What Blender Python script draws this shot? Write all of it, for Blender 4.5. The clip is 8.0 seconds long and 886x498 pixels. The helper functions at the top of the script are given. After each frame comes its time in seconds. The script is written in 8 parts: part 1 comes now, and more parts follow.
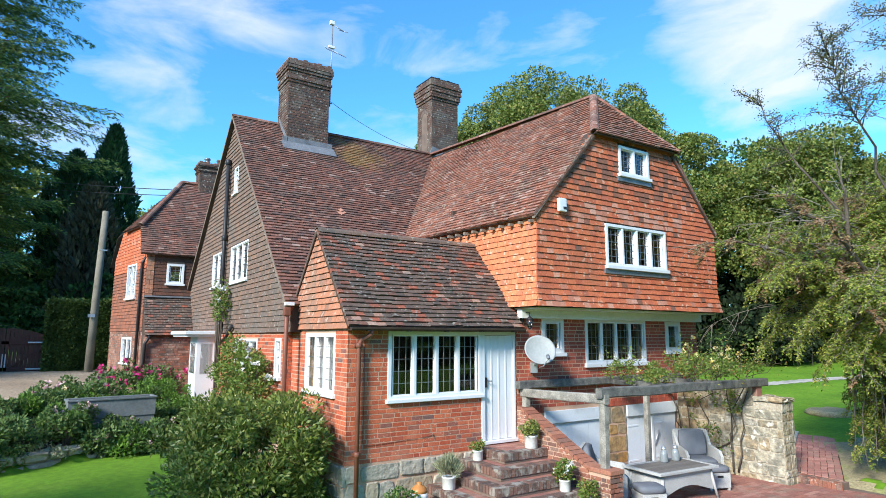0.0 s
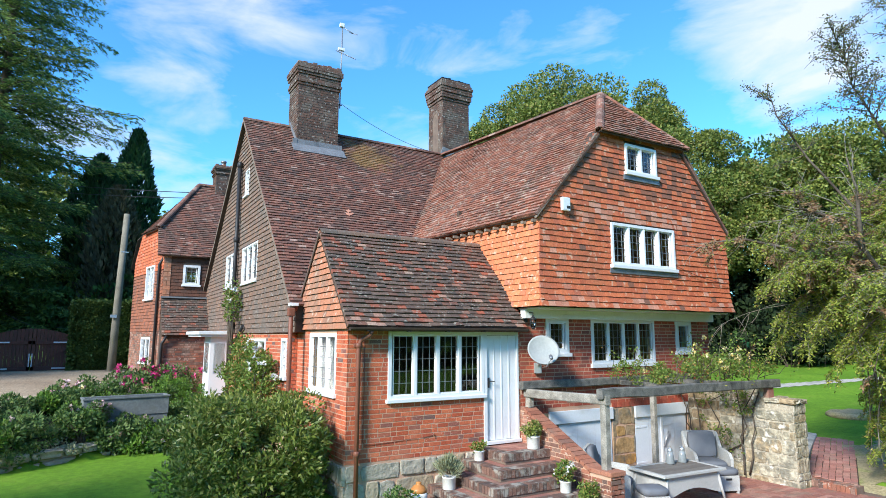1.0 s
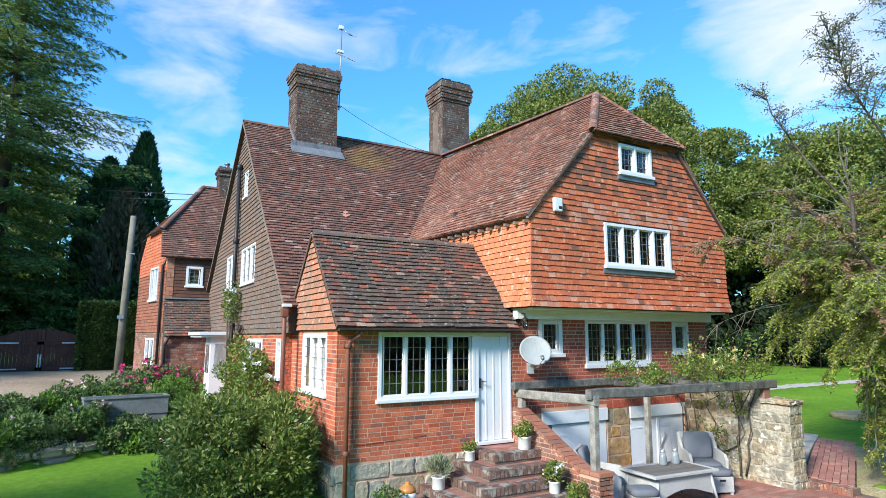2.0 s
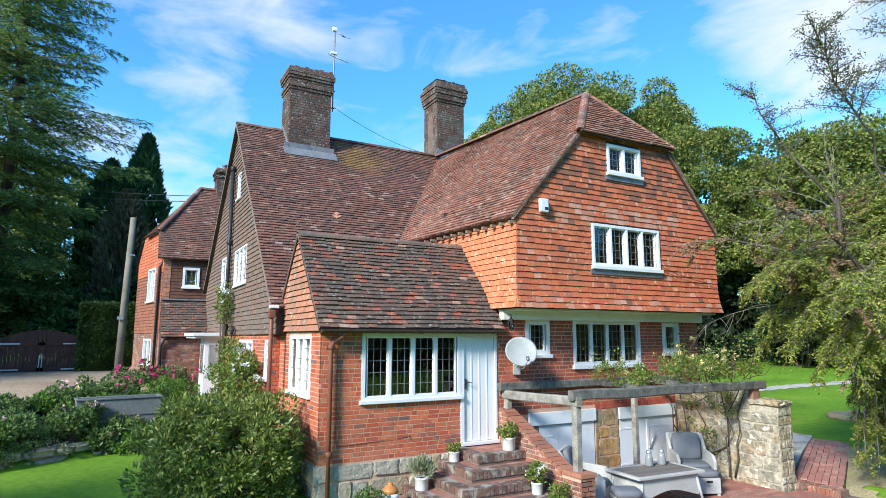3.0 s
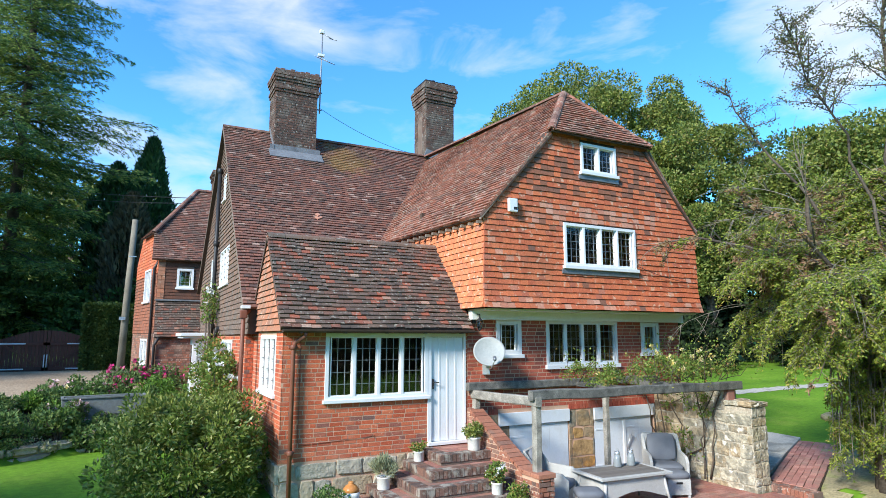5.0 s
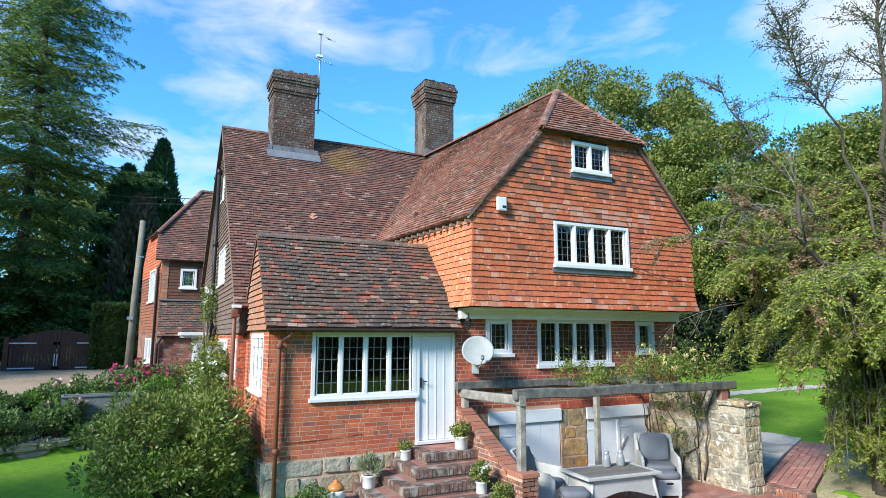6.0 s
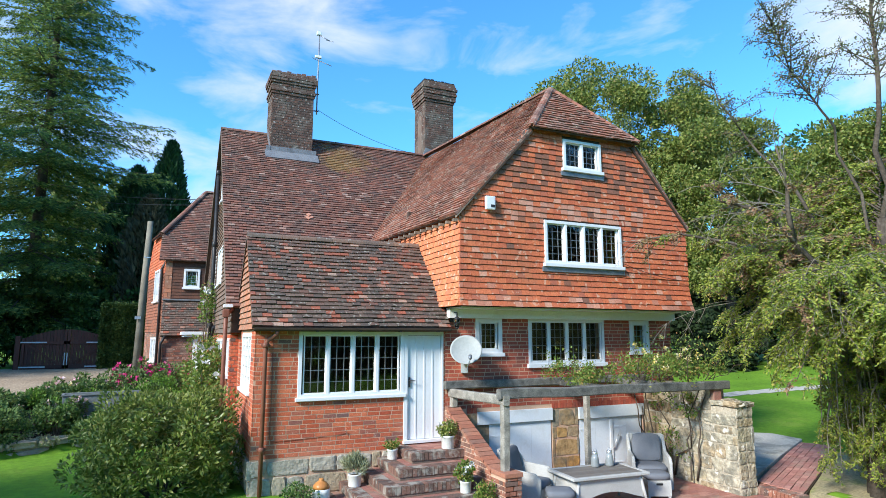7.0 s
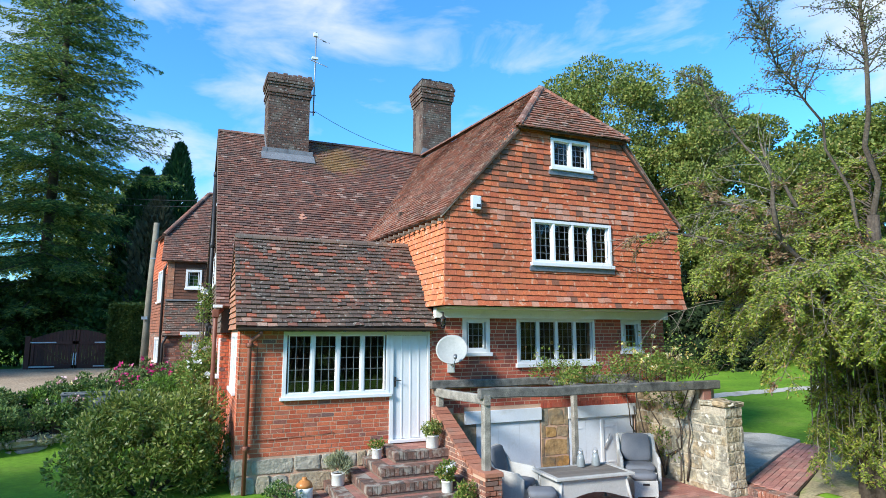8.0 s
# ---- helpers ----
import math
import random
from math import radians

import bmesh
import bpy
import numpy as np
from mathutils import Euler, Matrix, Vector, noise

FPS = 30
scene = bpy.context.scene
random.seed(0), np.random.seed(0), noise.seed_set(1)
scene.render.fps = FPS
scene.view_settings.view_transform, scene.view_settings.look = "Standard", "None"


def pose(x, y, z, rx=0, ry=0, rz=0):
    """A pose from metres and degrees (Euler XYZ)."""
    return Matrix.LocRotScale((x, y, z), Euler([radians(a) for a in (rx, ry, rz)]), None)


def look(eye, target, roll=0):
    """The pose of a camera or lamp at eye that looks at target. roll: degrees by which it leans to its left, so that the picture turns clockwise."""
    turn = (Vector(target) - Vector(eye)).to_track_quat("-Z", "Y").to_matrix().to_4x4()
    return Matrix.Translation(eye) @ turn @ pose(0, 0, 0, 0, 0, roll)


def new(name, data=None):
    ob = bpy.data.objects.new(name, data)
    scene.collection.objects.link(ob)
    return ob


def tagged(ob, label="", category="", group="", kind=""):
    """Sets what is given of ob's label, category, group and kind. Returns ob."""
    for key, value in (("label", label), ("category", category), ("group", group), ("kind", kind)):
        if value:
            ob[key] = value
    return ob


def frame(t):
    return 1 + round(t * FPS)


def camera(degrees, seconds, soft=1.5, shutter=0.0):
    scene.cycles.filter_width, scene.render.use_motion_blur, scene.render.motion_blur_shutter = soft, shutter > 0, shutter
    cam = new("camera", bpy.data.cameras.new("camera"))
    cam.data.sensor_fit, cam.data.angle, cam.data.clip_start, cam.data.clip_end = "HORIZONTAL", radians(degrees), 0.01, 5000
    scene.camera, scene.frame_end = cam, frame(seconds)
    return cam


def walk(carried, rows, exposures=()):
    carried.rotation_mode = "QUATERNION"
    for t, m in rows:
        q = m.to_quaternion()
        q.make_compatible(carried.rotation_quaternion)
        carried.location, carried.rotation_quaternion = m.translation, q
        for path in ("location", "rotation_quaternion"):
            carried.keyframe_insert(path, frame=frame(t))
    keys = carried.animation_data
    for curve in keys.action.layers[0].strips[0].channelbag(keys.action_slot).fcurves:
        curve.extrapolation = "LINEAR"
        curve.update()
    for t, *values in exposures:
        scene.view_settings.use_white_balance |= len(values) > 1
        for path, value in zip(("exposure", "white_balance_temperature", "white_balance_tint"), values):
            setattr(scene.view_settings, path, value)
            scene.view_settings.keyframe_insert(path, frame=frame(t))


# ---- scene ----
cam = camera(73.9, 8.0, soft=0.5)
PATH = [
    (0, (-0.074, 0.088, 2.813), (1.011, 1.742, 3.105), 0.1),
    (0.5, (0.094, -0.023, 2.817), (1.146, 1.652, 3.108), 0.1),
    (1, (0.259, -0.134, 2.816), (1.277, 1.563, 3.108), 0.1),
    (1.5, (0.406, -0.245, 2.812), (1.403, 1.463, 3.105), 0.1),
    (3, (0.887, -0.57, 2.839), (1.852, 1.157, 3.132), 0.0),
    (3.5, (1.071, -0.685, 2.835), (2.024, 1.049, 3.129), 0.0),
    (4, (1.261, -0.8, 2.836), (2.202, 0.94, 3.13), 0.0),
    (4.5, (1.47, -0.921, 2.839), (2.4, 0.825, 3.133), 0.0),
    (6, (2.135, -1.259, 2.821), (3.004, 0.519, 3.114), -0.0),
    (6.5, (2.355, -1.362, 2.818), (3.202, 0.426, 3.111), -0.0),
    (7, (2.585, -1.475, 2.82), (3.409, 0.324, 3.111), -0.0),
    (7.5, (2.824, -1.584, 2.82), (3.627, 0.225, 3.111), -0.0),
    (8, (3.073, -1.707, 2.825), (3.853, 0.112, 3.114), -0.1),
]
walk(cam, [(t, look(eye, target, roll)) for t, eye, target, roll in PATH])

# ---- world, sun, exposure ----
scene.view_settings.exposure = 1.22
SUN_TO = Vector((-0.88, -0.38, 0.58)).normalized()
world = bpy.data.worlds.new("sky_world")
scene.world = world
world.use_nodes = True
wn = world.node_tree.nodes
wl = world.node_tree.links
wn.clear()
w_out = wn.new("ShaderNodeOutputWorld")
w_bg = wn.new("ShaderNodeBackground")
w_sky = wn.new("ShaderNodeTexSky")
w_sky.sky_type = "NISHITA"
w_sky.sun_disc = False
w_sky.sun_elevation = math.asin(SUN_TO.z)
w_sky.sun_rotation = math.atan2(SUN_TO.x, SUN_TO.y)
w_sky.altitude = 50
w_sky.air_density = 1.0
w_sky.dust_density = 0.3
w_sky.ozone_density = 2.0
w_bg.inputs["Strength"].default_value = 0.145
w_tc = wn.new("ShaderNodeTexCoord")
w_map = wn.new("ShaderNodeMapping")
w_map.inputs["Scale"].default_value = (1.0, 1.0, 2.6)
w_map.inputs["Location"].default_value = (0.35, 0.1, 0.0)
w_noise = wn.new("ShaderNodeTexNoise")
w_noise.inputs["Scale"].default_value = 4.6
w_noise.inputs["Detail"].default_value = 7.0
w_noise.inputs["Roughness"].default_value = 0.56
w_noise.inputs["Distortion"].default_value = 0.35
w_ramp = wn.new("ShaderNodeValToRGB")
w_ramp.color_ramp.elements[0].position = 0.55
w_ramp.color_ramp.elements[0].color = (0, 0, 0, 1)
w_ramp.color_ramp.elements[1].position = 0.86
w_ramp.color_ramp.elements[1].color = (0.95, 0.95, 0.95, 1)
w_tint = wn.new("ShaderNodeMix")
w_tint.data_type = "RGBA"
w_tint.blend_type = "MULTIPLY"
w_tint.inputs["Factor"].default_value = 1.0
w_tint.inputs["B"].default_value = (0.315, 0.765, 1.05, 1)
w_mix = wn.new("ShaderNodeMix")
w_mix.data_type = "RGBA"
w_mix.inputs["B"].default_value = (2.75, 3.0, 3.3, 1)
wl.new(w_tc.outputs["Generated"], w_map.inputs["Vector"])
wl.new(w_map.outputs["Vector"], w_noise.inputs["Vector"])
last = w_noise.outputs["Fac"]
for way, lo, gain in (((0.79, 0.42, 0.45), 0.988, 0.24), ((0.84, 0.32, 0.46), 0.982, 0.17), ((0.02, 0.845, 0.535), 0.987, 0.14), ((0.19, 0.82, 0.54), 0.991, 0.15),
                      ((0.349, 0.824, 0.446), 0.9985, 0.05), ((0.10, 0.925, 0.37), 0.996, 0.05), ((0.05, 0.97, 0.23), 0.975, 0.12), ((0.40, 0.85, 0.30), 0.975, 0.05), ((0.62, 0.60, 0.51), 0.994, 0.06), ((-0.10, 0.92, 0.38), 0.94, 0.05)):
    w_dot = wn.new("ShaderNodeVectorMath")
    w_dot.operation = "DOT_PRODUCT"
    w_dot.inputs[1].default_value = Vector(way).normalized()
    wl.new(w_tc.outputs["Generated"], w_dot.inputs[0])
    w_lim = wn.new("ShaderNodeMapRange")
    w_lim.interpolation_type = "SMOOTHSTEP"
    w_lim.inputs["From Min"].default_value, w_lim.inputs["From Max"].default_value = lo, 1.0
    w_lim.inputs["To Max"].default_value = gain
    wl.new(w_dot.outputs["Value"], w_lim.inputs["Value"])
    w_add = wn.new("ShaderNodeMath")
    w_add.operation = "ADD"
    wl.new(last, w_add.inputs[0])
    wl.new(w_lim.outputs["Result"], w_add.inputs[1])
    last = w_add.outputs[0]
wl.new(last, w_ramp.inputs["Fac"])
wl.new(w_ramp.outputs["Color"], w_mix.inputs["Factor"])
wl.new(w_sky.outputs["Color"], w_tint.inputs["A"])
wl.new(w_tint.outputs["Result"], w_mix.inputs["A"])
wl.new(w_mix.outputs["Result"], w_bg.inputs["Color"])
wl.new(w_bg.outputs["Background"], w_out.inputs["Surface"])
sun_data = bpy.data.lights.new("sun", "SUN")
sun_data.energy = 3.1
sun_data.angle = radians(12.0)
sun_data.color = (0.98, 0.95, 0.89)
sun_ob = new("sun", sun_data)
sun_ob.matrix_world = look(SUN_TO * 60, (0, 0, 0))


# ---- materials ----
def ramp_node(nt, stops, mode="LINEAR"):
    r = nt.nodes.new("ShaderNodeValToRGB")
    r.color_ramp.interpolation = mode
    els = r.color_ramp.elements
    while len(els) < len(stops):
        els.new(0.5)
    for e, (p, c) in zip(els, stops):
        e.position, e.color = p, (*c, 1)
    return r


def material(name, stops, rough=0.8, grain=40.0, grain_amount=0.25, stain=1.2, stain_colour=None, stain_amount=0.0,
             stain_edge=(0.5, 0.62), bump=0.3, bump_scale=None, pieces=True, metal=0.0, translucent=0.0, spec=0.3, mode="LINEAR", bump_distance=0.004, speck=None, speck_scale=22.0, speck_edge=(0.60, 0.68), patch=None):
    """Colour picked per piece along the stops, grain at a fine scale and stains at a large one."""
    m = bpy.data.materials.new(name)
    m.use_nodes = True
    nt = m.node_tree
    n, l = nt.nodes, nt.links
    b = n["Principled BSDF"]
    b.inputs["Roughness"].default_value = rough
    b.inputs["Metallic"].default_value = metal
    b.inputs["Specular IOR Level"].default_value = spec
    geo = n.new("ShaderNodeNewGeometry")
    r = ramp_node(nt, stops, mode)
    if pieces:
        info = n.new("ShaderNodeObjectInfo")
        add = n.new("ShaderNodeMath")
        add.operation = "ADD"
        fr = n.new("ShaderNodeMath")
        fr.operation = "FRACT"
        l.new(info.outputs["Random"], add.inputs[0])
        l.new(geo.outputs["Random Per Island"], add.inputs[1])
        l.new(add.outputs[0], fr.inputs[0])
        l.new(fr.outputs[0], r.inputs["Fac"])
    else:
        big = n.new("ShaderNodeTexNoise")
        big.inputs["Scale"].default_value = stain
        big.inputs["Detail"].default_value = 5
        l.new(geo.outputs["Position"], big.inputs["Vector"])
        l.new(big.outputs["Fac"], r.inputs["Fac"])
    fine = n.new("ShaderNodeTexNoise")
    fine.inputs["Scale"].default_value = grain
    fine.inputs["Detail"].default_value = 4
    fine.inputs["Roughness"].default_value = 0.65
    l.new(geo.outputs["Position"], fine.inputs["Vector"])
    mul = n.new("ShaderNodeMapRange")
    mul.inputs["From Min"].default_value = 0.3
    mul.inputs["From Max"].default_value = 0.7
    mul.inputs["To Min"].default_value = 1 - grain_amount
    mul.inputs["To Max"].default_value = 1 + grain_amount
    l.new(fine.outputs["Fac"], mul.inputs["Value"])
    sc = n.new("ShaderNodeVectorMath")
    sc.operation = "SCALE"
    l.new(r.outputs["Color"], sc.inputs[0])
    l.new(mul.outputs["Result"], sc.inputs["Scale"])
    out = sc.outputs["Vector"]
    if stain_colour:
        st = n.new("ShaderNodeTexNoise")
        st.inputs["Scale"].default_value = stain
        st.inputs["Detail"].default_value = 8
        st.inputs["Roughness"].default_value = 0.62
        l.new(geo.outputs["Position"], st.inputs["Vector"])
        sr = n.new("ShaderNodeMapRange")
        sr.inputs["From Min"].default_value, sr.inputs["From Max"].default_value = stain_edge
        sr.inputs["To Max"].default_value = stain_amount
        l.new(st.outputs["Fac"], sr.inputs["Value"])
        mx = n.new("ShaderNodeMix")
        mx.data_type = "RGBA"
        mx.inputs["B"].default_value = (*stain_colour, 1)
        l.new(sr.outputs["Result"], mx.inputs["Factor"])
        l.new(out, mx.inputs["A"])
        out = mx.outputs["Result"]
    if patch:
        centre, radius, colour, amount = patch
        sub = n.new("ShaderNodeVectorMath")
        sub.operation = "DISTANCE"
        sub.inputs[1].default_value = centre
        l.new(geo.outputs["Position"], sub.inputs[0])
        pn = n.new("ShaderNodeTexNoise")
        pn.inputs["Scale"].default_value = 2.6
        pn.inputs["Detail"].default_value = 7
        pn.inputs["Roughness"].default_value = 0.7
        l.new(geo.outputs["Position"], pn.inputs["Vector"])
        pr = n.new("ShaderNodeMapRange")
        pr.inputs["From Min"].default_value, pr.inputs["From Max"].default_value = radius, radius * 0.15
        pr.inputs["To Min"].default_value, pr.inputs["To Max"].default_value = -0.32, 0.14
        l.new(sub.outputs["Value"], pr.inputs["Value"])
        pa = n.new("ShaderNodeMath")
        pa.operation = "ADD"
        l.new(pn.outputs["Fac"], pa.inputs[0])
        l.new(pr.outputs["Result"], pa.inputs[1])
        pm = n.new("ShaderNodeMapRange")
        pm.inputs["From Min"].default_value, pm.inputs["From Max"].default_value = 0.46, 0.62
        pm.inputs["To Max"].default_value = amount
        l.new(pa.outputs[0], pm.inputs["Value"])
        px = n.new("ShaderNodeMix")
        px.data_type = "RGBA"
        px.inputs["B"].default_value = (*colour, 1)
        l.new(pm.outputs["Result"], px.inputs["Factor"])
        l.new(out, px.inputs["A"])
        out = px.outputs["Result"]
    if speck:
        sp = n.new("ShaderNodeTexNoise")
        sp.inputs["Scale"].default_value = speck_scale
        sp.inputs["Detail"].default_value = 3
        l.new(geo.outputs["Position"], sp.inputs["Vector"])
        sq = n.new("ShaderNodeMapRange")
        sq.inputs["From Min"].default_value, sq.inputs["From Max"].default_value = speck_edge
        sq.inputs["To Max"].default_value = 0.8
        l.new(sp.outputs["Fac"], sq.inputs["Value"])
        mz = n.new("ShaderNodeMix")
        mz.data_type = "RGBA"
        mz.inputs["B"].default_value = (*speck, 1)
        l.new(sq.outputs["Result"], mz.inputs["Factor"])
        l.new(out, mz.inputs["A"])
        out = mz.outputs["Result"]
    l.new(out, b.inputs["Base Color"])
    if bump:
        bn = n.new("ShaderNodeBump")
        bn.inputs["Strength"].default_value = bump
        bn.inputs["Distance"].default_value = bump_distance
        src = fine
        if bump_scale:
            src = n.new("ShaderNodeTexNoise")
            src.inputs["Scale"].default_value = bump_scale
            src.inputs["Detail"].default_value = 4
            l.new(geo.outputs["Position"], src.inputs["Vector"])
        l.new(src.outputs["Fac"], bn.inputs["Height"])
        l.new(bn.outputs["Normal"], b.inputs["Normal"])
    if translucent:
        tr = n.new("ShaderNodeBsdfTranslucent")
        l.new(out, tr.inputs["Color"])
        ms = n.new("ShaderNodeMixShader")
        ms.inputs["Fac"].default_value = translucent
        l.new(b.outputs["BSDF"], ms.inputs[1])
        l.new(tr.outputs["BSDF"], ms.inputs[2])
        l.new(ms.outputs["Shader"], n["Material Output"].inputs["Surface"])
    return m


M_BRICK = material("porch_brick", [(0.0, (0.53, 0.118, 0.053)), (0.3, (0.42, 0.086, 0.039)), (0.55, (0.59, 0.165, 0.078)), (0.76, (0.37, 0.073, 0.037)), (0.88, (0.50, 0.135, 0.068)), (0.95, (0.25, 0.092, 0.069)), (1.0, (0.14, 0.100, 0.092))], 0.88, 60, 0.28, 1.3, (0.48, 0.24, 0.16), 0.35, speck=(0.62, 0.46, 0.36), speck_scale=30, speck_edge=(0.66, 0.74))
M_BRICK_DARK = material("old_red_brick", [(0.0, (0.40, 0.085, 0.050)), (0.4, (0.31, 0.066, 0.043)), (0.75, (0.47, 0.115, 0.066)), (1.0, (0.19, 0.064, 0.05))], 0.88, 60, 0.25, 1.3, (0.28, 0.14, 0.11), 0.25)
M_BRICK_CHIMNEY = material("chimney_brick", [(0.0, (0.115, 0.066, 0.049)), (0.4, (0.082, 0.053, 0.043)), (0.75, (0.145, 0.074, 0.053)), (1.0, (0.062, 0.047, 0.041))], 0.92, 60, 0.3, 2.0, (0.19, 0.17, 0.14), 0.5, speck=(0.36, 0.34, 0.30), speck_scale=12)
M_BRICK_STEP = material("step_brick", [(0.0, (0.15, 0.085, 0.065)), (0.4, (0.095, 0.07, 0.06)), (0.75, (0.21, 0.11, 0.08)), (1.0, (0.08, 0.065, 0.058))], 0.9, 60, 0.3, 5.0, (0.36, 0.34, 0.29), 0.75, (0.50, 0.62))
M_BRICK_PAVE = material("paving_brick", [(0.0, (0.360, 0.156, 0.114)), (0.5, (0.276, 0.120, 0.096)), (1.0, (0.432, 0.216, 0.168))], 0.9, 50, 0.2, 2.0, (0.22, 0.19, 0.14), 0.5)
M_MORTAR = material("lime_mortar", [(0.3, (0.47, 0.29, 0.20)), (0.7, (0.56, 0.37, 0.26))], 0.95, 80, 0.15, 3.0, pieces=False, bump=0.4)
M_MORTAR_DARK = material("dark_mortar", [(0.3, (0.14, 0.10, 0.08)), (0.7, (0.22, 0.16, 0.12))], 0.95, 80, 0.2, 3.0, pieces=False, bump=0.4)
M_TILE_PORCH = material("porch_roof_tile", [(0.0, (0.10, 0.070, 0.056)), (0.25, (0.15, 0.10, 0.075)), (0.5, (0.085, 0.066, 0.056)), (0.62, (0.18, 0.085, 0.058)), (0.78, (0.115, 0.085, 0.07)), (0.88, (0.32, 0.095, 0.055)), (0.97, (0.24, 0.085, 0.055)), (1.0, (0.40, 0.27, 0.20))], 0.86, 45, 0.35, 1.6, (0.060, 0.055, 0.048), 0.6, speck=(0.30, 0.28, 0.23), speck_scale=16)
M_TILE_MAIN = material("main_roof_tile", [(0.0, (0.165, 0.082, 0.062)), (0.2, (0.21, 0.093, 0.066)), (0.38, (0.125, 0.072, 0.058)), (0.55, (0.25, 0.105, 0.072)), (0.7, (0.175, 0.105, 0.082)), (0.84, (0.105, 0.066, 0.056)), (0.93, (0.235, 0.092, 0.062)), (1.0, (0.36, 0.24, 0.19))], 0.88, 40, 0.35, 0.62, (0.085, 0.058, 0.045), 0.65, (0.50, 0.68), speck=(0.33, 0.25, 0.18), speck_scale=11, speck_edge=(0.61, 0.72), patch=((7.0, 15.4, 8.1), 2.0, (0.30, 0.175, 0.05), 0.55))
M_TILE_WING = material("wing_roof_tile", [(0.0, (0.235, 0.095, 0.062)), (0.2, (0.30, 0.118, 0.074)), (0.4, (0.18, 0.085, 0.062)), (0.58, (0.34, 0.130, 0.082)), (0.74, (0.25, 0.135, 0.102)), (0.87, (0.15, 0.08, 0.062)), (1.0, (0.42, 0.26, 0.20))], 0.88, 40, 0.35, 0.9, (0.125, 0.082, 0.06), 0.6, (0.52, 0.7), speck=(0.40, 0.32, 0.24), speck_scale=11, speck_edge=(0.58, 0.68))
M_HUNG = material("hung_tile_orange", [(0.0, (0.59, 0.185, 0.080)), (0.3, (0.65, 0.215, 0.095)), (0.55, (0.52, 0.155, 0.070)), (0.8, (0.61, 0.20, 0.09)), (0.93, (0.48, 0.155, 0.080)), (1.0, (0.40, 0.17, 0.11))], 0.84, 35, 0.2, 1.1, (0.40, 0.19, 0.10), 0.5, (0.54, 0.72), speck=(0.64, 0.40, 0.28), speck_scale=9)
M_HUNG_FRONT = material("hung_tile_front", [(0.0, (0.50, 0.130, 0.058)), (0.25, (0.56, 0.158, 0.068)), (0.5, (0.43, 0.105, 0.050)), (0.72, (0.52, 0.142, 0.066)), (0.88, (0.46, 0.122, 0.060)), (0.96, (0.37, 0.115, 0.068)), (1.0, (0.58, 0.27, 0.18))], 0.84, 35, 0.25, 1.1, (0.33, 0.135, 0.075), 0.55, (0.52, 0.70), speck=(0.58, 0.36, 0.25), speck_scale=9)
M_HUNG_PINK = material("hung_tile_pink", [(0.0, (0.50, 0.25, 0.17)), (0.5, (0.42, 0.16, 0.10)), (1.0, (0.55, 0.30, 0.22))], 0.84, 35, 0.2, 1.1)
M_HUNG_DARK = material("hung_tile_dark", [(0.0, (0.27, 0.105, 0.062)), (0.4, (0.19, 0.088, 0.060)), (0.7, (0.34, 0.12, 0.066)), (1.0, (0.15, 0.083, 0.064))], 0.86, 35, 0.25, 0.9)
M_HUNG_GREY = material("hung_tile_weathered", [(0.0, (0.165, 0.112, 0.085)), (0.35, (0.20, 0.122, 0.088)), (0.7, (0.13, 0.097, 0.078)), (1.0, (0.235, 0.135, 0.088))], 0.88, 35, 0.25, 0.8, (0.145, 0.125, 0.107), 0.6, speck=(0.34, 0.31, 0.27), speck_scale=12)
M_HUNG_PORCH = material("porch_gable_tile", [(0.0, (0.40, 0.170, 0.098)), (0.4, (0.46, 0.190, 0.108)), (0.75, (0.33, 0.150, 0.092)), (1.0, (0.27, 0.15, 0.105))], 0.86, 35, 0.22, 1.4, (0.28, 0.18, 0.125), 0.5, speck=(0.50, 0.36, 0.27), speck_scale=9)
M_STONE = material("sandstone", [(0.0, (0.36, 0.32, 0.23)), (0.25, (0.43, 0.385, 0.29)), (0.42, (0.33, 0.25, 0.15)), (0.55, (0.46, 0.42, 0.33)), (0.7, (0.32, 0.295, 0.24)), (0.86, (0.39, 0.33, 0.21)), (0.95, (0.29, 0.19, 0.11)), (1.0, (0.48, 0.44, 0.36))], 0.92, 9, 0.5, 2.6, (0.19, 0.18, 0.14), 0.85, (0.47, 0.60), bump=1.0, bump_scale=13, bump_distance=0.045, speck=(0.70, 0.66, 0.57), speck_scale=6)
M_STONE_RUST = material("rusty_sandstone", [(0.0, (0.34, 0.27, 0.16)), (0.4, (0.27, 0.18, 0.10)), (0.7, (0.38, 0.32, 0.22)), (1.0, (0.25, 0.13, 0.06))], 0.92, 7, 0.5, 2.0, (0.13, 0.11, 0.08), 0.8, (0.46, 0.6), bump=1.0, bump_scale=14, bump_distance=0.03, speck=(0.46, 0.40, 0.28), speck_scale=5)
M_STONE_CORE = material("rubble_mortar", [(0.25, (0.36, 0.31, 0.23)), (0.75, (0.52, 0.46, 0.36))], 0.95, 18, 0.3, 3.0, (0.18, 0.16, 0.12), 0.6, pieces=False, bump=0.9, bump_scale=30, bump_distance=0.02)
